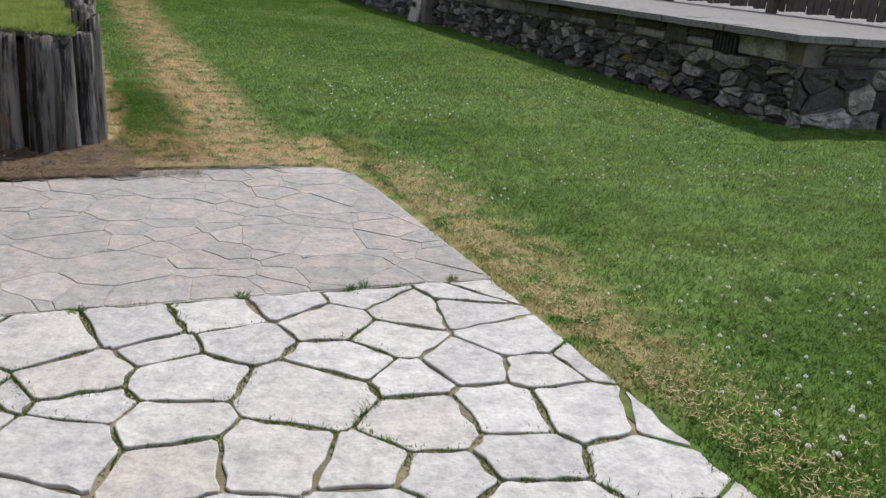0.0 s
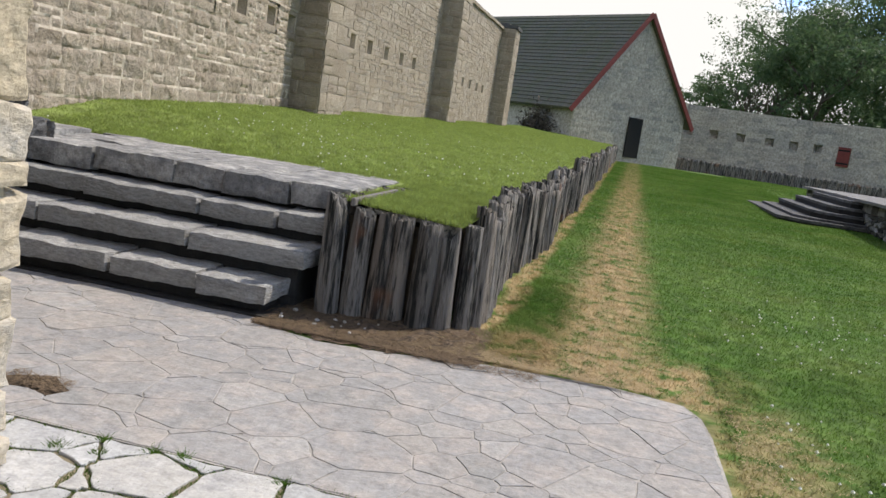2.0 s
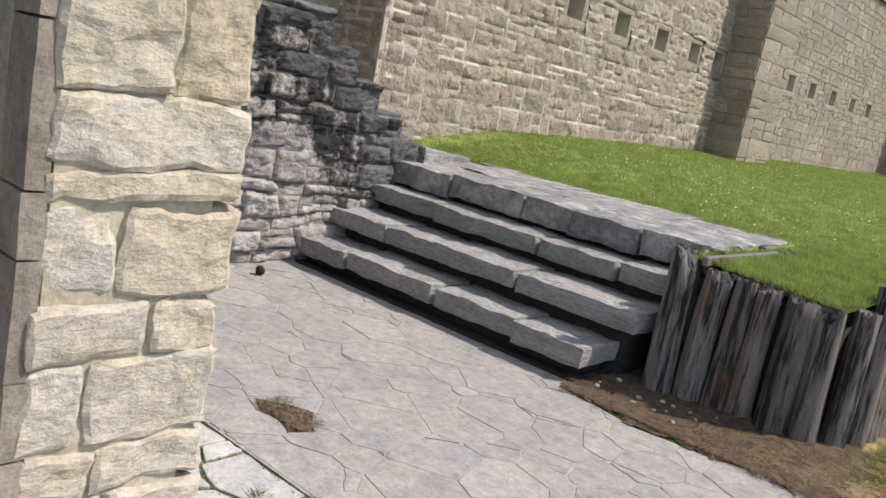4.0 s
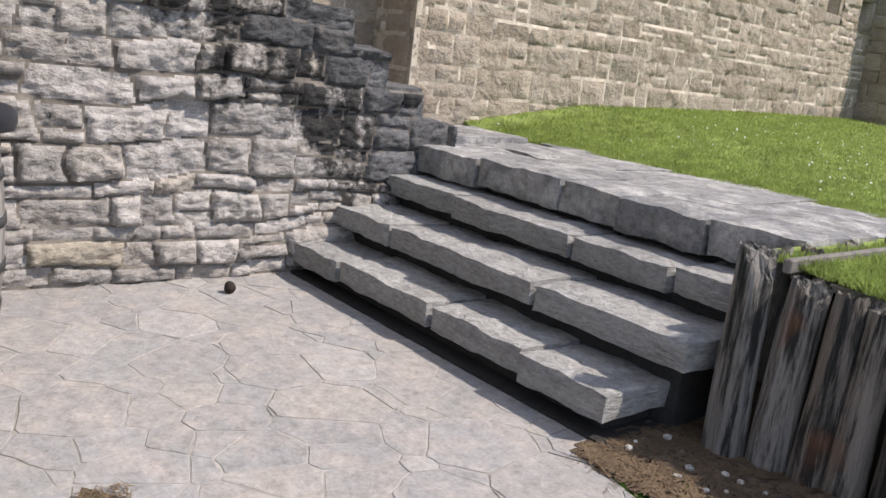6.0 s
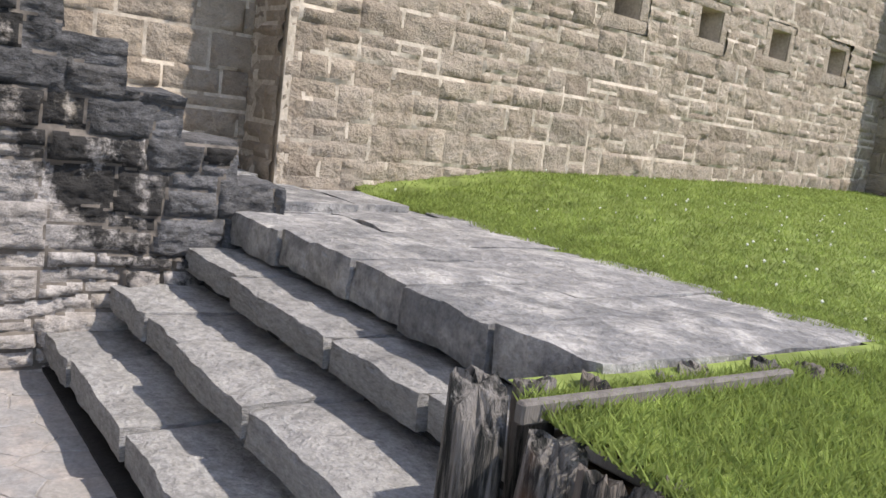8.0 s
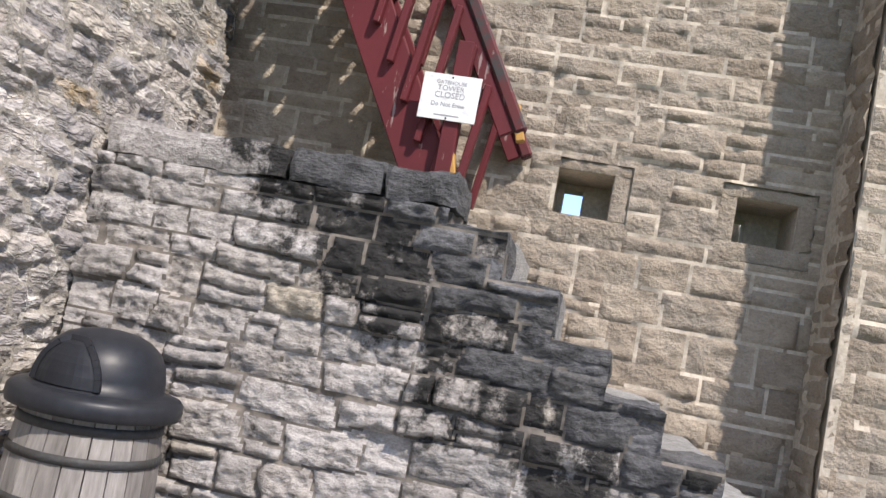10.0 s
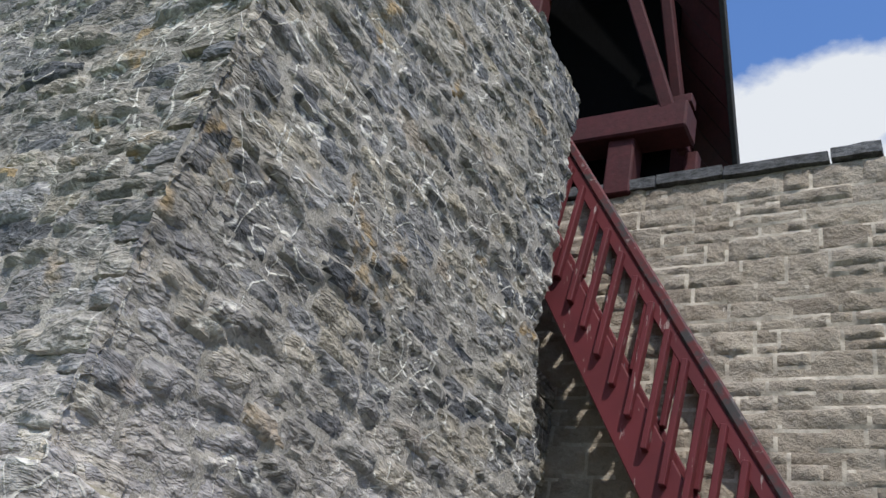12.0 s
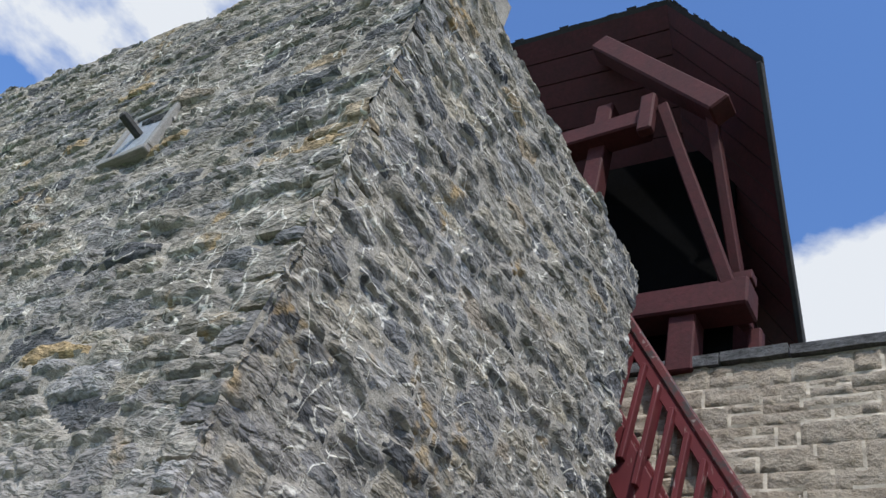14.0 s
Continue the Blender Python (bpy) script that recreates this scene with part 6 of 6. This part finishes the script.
for i in range(21):
    ob = part("edge_slab", rough_block((0.66, 0.99, 0.07), 300 + i, (3, 4, 1), 0.008), M_DECK, platform)
    ob.location = (5.66, 7.53 + i, 0.782)
deck = structure("platform_deck", boxes(((5.98, 7.0, 0.782), (30.0, 28.0, 0.848))), M_DECK, "worn grey stone platform surface", "paving")
flight2 = thing("platform_steps", "dark weathered stone steps up to the platform", "steps", (5.46, 23.7, 0), kind="structure")
for i in range(5):
    d = 1.75 - 0.36 * i
    e = 0.45 + 0.36 * i
    z0 = 0.155 * i
    pts = [(0.06, -3.1 + e * 0.6), (-d * 0.75, -3.1 + e * 0.6), (-d, -2.7 + e * 0.6), (-d, 2.9 - e * 0.6), (-d * 0.75, 3.2 - e * 0.6), (0.06, 3.2 - e * 0.6)]
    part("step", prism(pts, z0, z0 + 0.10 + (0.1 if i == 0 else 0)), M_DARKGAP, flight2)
    part("step_slab", prism([(x * 1.02, y * 1.01) for x, y in pts], z0 + 0.1 + (0.1 if i == 0 else 0), z0 + 0.16 + (0.1 if i == 0 else 0)), M_DARKLIME, flight2)
board = thing("leaning_board", "pale weathered notice board leaning on the platform", "board", (5.27, 16.2, 0.08))
timber("panel", (-0.05, 0, 0.0), (0.13, 0, 0.72), 0.42, 0.05, M_LIME, board, (1, 0, 0))
timber("bracket", (-0.03, 0, 0.30), (-0.05, 0, 0.38), 0.1, 0.06, M_STEEL, board, (1, 0, 0))
timber("post", (0.1, -0.34, 0.0), (0.1, -0.34, 0.75), 0.2, 0.16, M_WOODGREY, board, (1, 0, 0))
grate = thing("iron_grate", "small black iron grate in the platform wall", "grate", (5.445, 8.1, 0.575))
part("backing", boxes(((0.0, -0.17, 0.0), (0.03, 0.17, 0.17))), M_DARKGAP, grate)
for i in range(7):
    part("bar", boxes(((-0.015, -0.165 + 0.053 * i, 0.005), (-0.001, -0.15 + 0.053 * i, 0.165))), M_STEEL, grate)

M_FENCE = plain_material("weathered_brown_fence_wood", (0.125, 0.098, 0.08), (0.065, 0.05, 0.04), scale=5, bed=(6, 6, 0.6))
fence = thing("fence", "weathered brown picket fence on the platform", "fence", (9.6, 18.4, 0.85))
pick = timber("picket", (0, 0, 0.035), (0, 0, 0.93), 0.125, 0.025, M_FENCE, fence, (1, 0, 0))
pick.location = (0, -11.7, 0)
for i in range(1, 148):
    q = new("picket", pick.data)
    q.parent = fence
    q.location = (0.004 * (i % 3), -11.7 + 0.14 * i, 0.01 * ((i * 7) % 4))
for i in range(9):
    timber("fence_post", (-0.085, -11.7 + 2.58 * i, 0), (-0.085, -11.7 + 2.58 * i, 0.96), 0.14, 0.12, M_FENCE, fence, (1, 0, 0))
for z in (0.2, 0.78):
    timber("fence_rail", (0.05, -11.8, z), (0.05, 9.1, z), 0.05, 0.09, M_FENCE, fence)
timber("top_cap", (0.03, -11.8, 0.97), (0.03, 9.1, 0.97), 0.16, 0.035, M_FENCE, fence)

# ---- far buildings ----
house = thing("stone_house", "old grey stone house with a mossy shingle roof", "house", (0, 48, 0.6))
HA = Vector((-0.73, 0.68, 0)).normalized()       # along the ridge
HG = Vector((0.68, 0.73, 0)).normalized()        # across the gable
apex = Vector((0, 0, 7.46))


def hp(g, l, z):
    return HG * g + HA * l + Vector((0, 0, z))


W = 4.17
gable = part("gable_wall", slab([hp(-W, 0, -0.6), hp(W, 0, -0.6), hp(W, 0, 2.45), hp(0, 0, 7.35), hp(-W, 0, 2.45)], 0.5, HA), M_FARSTONE, house)
side = part("side_wall", slab([hp(-W, 0.5, -0.6), hp(-W, 13, -0.6), hp(-W, 13, 2.45), hp(-W, 0.5, 2.45)], 0.5, HG), M_FARSTONE, house)
part("side_wall", slab([hp(W, 0.5, -0.6), hp(W, 13, -0.6), hp(W, 13, 2.45), hp(W, 0.5, 2.45)], 0.5, -HG), M_FARSTONE, house)
for sgn in (-1, 1):
    nv = (HG * sgn * 4.9 + Vector((0, 0, 4.17))).normalized()
    roof = part("roof", slab([hp(sgn * (W + 0.45), -0.25, 1.95), hp(sgn * (W + 0.45), 13.2, 1.95), hp(0, 13.2, 7.38), hp(0, -0.25, 7.38)], 0.14, nv), M_SHINGLE, house, "mossy wooden shingle roof")
    timber("barge_board", hp(sgn * (W + 0.5), -0.29, 1.93), hp(0, -0.29, 7.45), 0.07, 0.26, M_SHUTTER, house, nv, label="dull red barge board")
    if sgn < 0:
        for r in range(26):
            s = r / 26
            a0 = hp(-(W + 0.45) * (1 - s), -0.26, 1.95 + 5.43 * s) + nv * 0.15
            a1 = hp(-(W + 0.45) * (1 - s), 13.2, 1.95 + 5.43 * s) + nv * 0.15
            up = (hp(0, 0, 7.38) - hp(-(W + 0.45), 0, 1.95)).normalized() * 0.25
            part("shingle_course", slab([a0, a1, a1 + up - nv * 0.03, a0 + up - nv * 0.03], 0.03, nv), M_SHINGLE, roof)
door = part("door", slab([hp(-0.2, -0.05, 0.0), hp(0.85, -0.05, 0.0), hp(0.85, -0.05, 2.1), hp(-0.2, -0.05, 2.1)], 0.05, -HA), M_DOOR, house, "black plank door")
masonry(gable, Vector((0, 48, 0.6)) - HG * W - HA * 0.0, HG, -HA, 2 * W, 7.4, (0.14, 0.3), (0.25, 0.7), 0.02, SQUARE, lambda u, w, r: M_FARSTONE,
        lambda u0, u1, w0, w1: w1 < 2.4 + (W - max(abs(u0 - W), abs(u1 - W))) * 1.17 and not (u1 > W - 0.25 and u0 < W + 0.9 and w0 < 2.1), 0.02, 91)
for ob in list(gable.children):
    ob.matrix_basis = Matrix.Translation((0, -48, -0.6)) @ ob.matrix_basis
bush = random.Random(3)
V, F = [], []
for _ in range(1500):
    c = hp(-W - 0.4 + bush.gauss(0, 0.3), 2.2 + bush.gauss(0, 0.55), 0) + Vector((0, 48, 1.1 + 1.1 * abs(bush.gauss(0, 0.6))))
    b = len(V)
    for _ in range(3):
        V.append(tuple(c + Vector((bush.uniform(-0.12, 0.12), bush.uniform(-0.12, 0.12), bush.uniform(-0.12, 0.12)))))
    F.append((b, b + 1, b + 2))
tagged(new("ivy_bush", mesh_from("ivy_bush", V, F, M_BARK)), "dark bare creeper on the house wall", "bush", kind="stuff")


def far_wall(name, p0, p1, z0, z1, holes, seed, label, shutters=()):
    p0, p1 = Vector((*p0, 0)), Vector((*p1, 0))
    a = (p1 - p0).normalized()
    n = Vector((a.y, -a.x, 0))
    m = Matrix((a, n, Vector((0, 0, 1)))).transposed().to_4x4()
    m.translation = p0
    bm = bmesh.new()
    length = (p1 - p0).length
    hs = [(u - 0.28, u + 0.28, z - 0.26, z + 0.26) for u, z in holes]
    hole_boxes(bm, m, length, z0, z1, 0.0, 0.4, hs)
    box(bm, (0, -1.0, z0), (length, -0.4, z1), m)
    wall = structure(name, bm, M_FARSTONE, label, "stone wall")
    masonry(wall, (p0.x, p0.y, z0), a, n, length, z1 - z0, (0.18, 0.36), (0.35, 0.9), 0.025, SQUARE, lambda u, w, r: M_FARSTONE,
            lambda u0, u1, w0, w1: all(u1 < h[0] or u0 > h[1] or w1 + z0 < h[2] or w0 + z0 > h[3] for h in hs), 0.02, seed)
    for u, z in shutters:
        sh = tagged(part("shutter", boxes(((-0.38, 0.06, -0.6), (0.38, 0.12, 0.6))), M_SHUTTER), "closed dull red wooden shutter on a stone wall", "shutter", "red shutters")
        sh.matrix_basis = m @ Matrix.Translation((u, 0, z))
        for k in (-0.4, 0.4):
            part("strap", boxes(((-0.36, 0.121, k - 0.05), (0.36, 0.14, k + 0.05))), M_DOOR, sh)
    return wall


far_wall("wall_far", (2.2, 60), (11.2, 60), 0.5, 4.45, [(u, 2.75) for u in (1.5, 3.1, 4.8, 6.6, 8.1)], 71, "grey stone curtain wall with small square loops")
far_wall("wall_far_bastion", (11.2, 60), (15.0, 57.5), 0.5, 4.45, [(0.6, 2.75)], 72, "grey stone bastion wall with a red shutter", [(2.3, 2.45)])
far_wall("wall_far_bastion_flank", (15.0, 57.5), (22.5, 59), 0.5, 4.35, [], 73, "grey stone bastion flank with a red shutter", [(0.9, 2.4)])
far_wall("wall_far_ruin", (22.5, 59), (24.3, 59), 0.5, 3.4, [], 74, "stepped ruined end of the grey wall")
low = thing("far_log_wall", "low dark log wall before the far rampart", "retaining wall", (6, 52, 0.3), kind="structure")
for i in range(150):
    q = new("log", LOGS[i % len(LOGS)])
    q.parent = low
    q.matrix_basis = pose(-3.2 + 0.085 * i, -0.02 * i, 0, 0, 0, i * 40) @ Matrix.Diagonal((1.1, 1.1, 0.62 + 0.05 * ((i * 7) % 3), 1))

# ---- trees ----


def tree(x, y, z, height, spread, seed, leaves, label, bare=False, size=0.3):
    rs = random.Random(seed)
    t = thing("tree", label, "tree", (x, y, z))
    bm = bmesh.new()
    tips = []

    def limb(a, d, length, r, depth):
        b = a + d * length
        n = 7 if depth < 2 else 5
        u = d.orthogonal().normalized()
        v = d.cross(u)
        lo = [bm.verts.new(a + (u * math.cos(6.283 * i / n) + v * math.sin(6.283 * i / n)) * r) for i in range(n)]
        hi = [bm.verts.new(b + (u * math.cos(6.283 * i / n) + v * math.sin(6.283 * i / n)) * r * 0.65) for i in range(n)]
        for i in range(n):
            bm.faces.new((lo[i], lo[(i + 1) % n], hi[(i + 1) % n], hi[i]))
        if depth >= 2:
            tips.append(b)
        if depth < (5 if bare else 4):
            for _ in range(3 if depth < 3 else 2):
                e = (d + Vector((rs.gauss(0, 0.55), rs.gauss(0, 0.55), rs.gauss(0.12, 0.35)))).normalized()
                limb(b, e, length * rs.uniform(0.6, 0.85), r * 0.6, depth + 1)
    limb(Vector((0, 0, -0.3)), Vector((0, 0, 1)), height * 0.28, height * 0.022, 0)
    part("trunk", bm, M_BARK, t)
    if leaves:
        rn = np.random.RandomState(seed)
        tip = np.array([list(p) for p in tips])
        low = np.stack([rn.normal(0, spread * 0.42, 40), rn.normal(0, spread * 0.42, 40), rn.uniform(0.12, 0.62, 40) * height], -1)
        tip = tip if height < 5 or x < 0 else np.concatenate([tip, low])
        heart = tip[rn.randint(0, len(tip), leaves // 45)] + rn.normal(0, 1, (leaves // 45, 3)) * spread * 0.15
        c = heart[rn.randint(0, len(heart), leaves)] + rn.normal(0, 1, (leaves, 3)) * np.array([1, 1, 0.7]) * spread * 0.055
        V = c[:, None, :] + rn.uniform(-1, 1, (leaves, 3, 3)) * size * rn.uniform(0.5, 1.2, (leaves, 1, 1))
        me = mesh_from("crown", V.reshape(-1, 3), np.arange(leaves * 3).reshape(-1, 3).tolist(), M_LEAF)
        part("crown", me, M_LEAF, t)
    return t


for i, (x, y, h, s, n) in enumerate(((11.5, 80, 18, 7, 24000), (15.5, 82, 21, 8, 26000), (20, 78, 19, 8, 26000), (25, 86, 17, 7, 24000), (31, 80, 11, 6, 20000), (38, 74, 9.5, 6, 20000), (8, 88, 11, 5, 7000), (3.5, 90, 9, 5, 5000), (48, 66, 13, 6, 9000), (13.5, 74, 14, 6, 21000), (23, 74, 12, 6, 21000), (30, 62, 6, 4, 8000), (36, 56, 6, 4, 8000))):
    tree(x, y, 0.3, h, s, 200 + i, n, "tall leafy green tree behind the fort wall", size=0.19)
for i, (x, y, h) in enumerate(((26, 66, 8), (29, 63, 7), (32, 61, 8), (35, 59, 8.5), (38, 56, 9), (42, 52, 9), (45, 50, 9), (48, 46, 10), (51, 40, 10), (53, 36, 10), (55, 31, 11))):
    tree(x, y, 0.3, h, 5, 260 + i, 13000, "leafy green tree beyond the platform fence", size=0.2)
tree(9.0, 74, 0.3, 9.5, 3, 220, 500, "thin bare spring tree behind the fort", True, 0.15)
tree(24.5, 52, 0.3, 13, 3, 221, 400, "tall thin bare tree beside the fort", True, 0.15)
tree(-14.5, 8.4, 0.0, 12.5, 4.0, 230, 20000, "leafy tree beyond the fortress wall", size=0.085)
tree(-13, 5.6, -0.5, 4.4, 2.2, 231, 5000, "leafy tree beyond the gun loops", size=0.12)

# ---- flagstones ----
# the rough pale flags at the patio's mouth: place and size of the larger ones
SEEDS = [(-0.68, 3.9, 0.16), (-0.41, 3.95, 0.13), (-0.13, 3.99, 0.11), (0.13, 4.04, 0.09), (0.41, 4.05, 0.08), (0.83, 3.97, 0.07), (0.53, 3.87, 0.1), (0.24, 3.84, 0.11), (-0.09, 3.75, 0.08),
         (0.77, 3.82, 0.1), (0.4, 3.68, 0.1), (0.82, 3.57, 0.13), (0.19, 3.53, 0.12), (0.33, 3.38, 0.07), (0.59, 3.44, 0.08), (0.8, 3.35, 0.09), (0.96, 3.37, 0.07), (-0.57, 3.64, 0.12), (-0.34, 3.74, 0.07),
         (-0.29, 3.54, 0.13), (-0.55, 3.44, 0.08), (0.04, 3.37, 0.17), (0.3, 3.13, 0.13), (0.56, 3.12, 0.11), (0.79, 3.07, 0.13), (-0.36, 3.3, 0.11), (-0.64, 3.26, 0.13), (-0.36, 3.13, 0.08), (-0.12, 3.1, 0.11),
         (0.1, 2.98, 0.08), (0.25, 2.88, 0.09), (0.51, 2.91, 0.09), (0.82, 2.77, 0.12)]
rnd = random.Random(21)
seeds = list(SEEDS)
for x, y in scattered(rnd, 900, -2.6, 1.02, -0.2, 4.08, 0.155):
    r = rnd.choice((0.03, 0.07, 0.11, 0.16))
    if all((x - q[0]) ** 2 + (y - q[1]) ** 2 > (0.13 + q[2] * 0.75) ** 2 for q in SEEDS) and not (-0.75 < x < 0.95 and 2.8 < y < 4.1):
        seeds.append((x, y, r))
joints = []
for poly in cells(seeds, [(-2.6, -0.2), (0.985, -0.2), (0.985, 4.108), (-2.6, 4.108)], 0.013):
    flagstone(patio, poly, 0.0 + rnd.uniform(-0.003, 0.003), 0.045, M_FLAG, rnd, 0.010, 0.003)
    joints += [(p, q) for p, q in zip(poly, poly[1:] + poly[:1]) if p[1] > 2.2]
seeds2 = [(x, y, rnd.choice((0.02, 0.06, 0.12, 0.2))) for x, y in scattered(rnd, 330, -3.75, 1.0, 4.13, 6.0, 0.15)]
for poly in cells(seeds2, RIM, 0.004):
    flagstone(patio_far, poly, 0.0 + rnd.uniform(-0.0015, 0.0015), 0.03, M_FLAG2, rnd, 0.005, 0.0025)


def weeds():
    """Tufts that grow along the joints of the rough flags, and a few between the smooth ones."""
    rs = random.Random(4)
    V, F = [], []

    def tuft(x, y, n, size):
        for _ in range(n):
            a, l = rs.uniform(0, 6.283), rs.uniform(0.010, 0.026) * size
            px, py, w = x + rs.gauss(0, 0.011), y + rs.gauss(0, 0.011), rs.uniform(0.0015, 0.0035)
            b = len(V)
            V.extend([(px - w, py + w * math.sin(a), -0.012), (px + w, py - w * math.sin(a), -0.012), (px + math.cos(a) * l * 0.8, py + math.sin(a) * l * 0.8, -0.008 + l * 0.7)])
            F.append((b, b + 1, b + 2))
    for p, q in joints:
        n = int(math.dist(p, q) / 0.012)
        for i in range(n):
            t = (i + rs.random()) / n
            x, y = p[0] + (q[0] - p[0]) * t, p[1] + (q[1] - p[1]) * t
            lush = noise.noise((x * 2.6, y * 2.6, 7)) + 0.5 * noise.noise((x * 9, y * 9, 3))
            if lush > -0.12:
                tuft(x, y, 3 + int(4 * max(lush, 0)), 0.75 + 0.6 * lush)
    for x, y in ((-0.02, 4.12), (0.45, 4.13), (0.38, 4.10), (-0.95, 4.12), (-1.05, 4.10), (-1.25, 4.10), (-1.35, 3.98), (-1.2, 4.0), (0.82, 4.12), (-0.57, 4.1)):
        tuft(x, y, 60, 1.8)
    tagged(new("joint_weeds", mesh_from("joint_weeds", V, F, M_BLADE)), "small weeds and moss in the patio joints", "weeds", kind="stuff")


weeds()
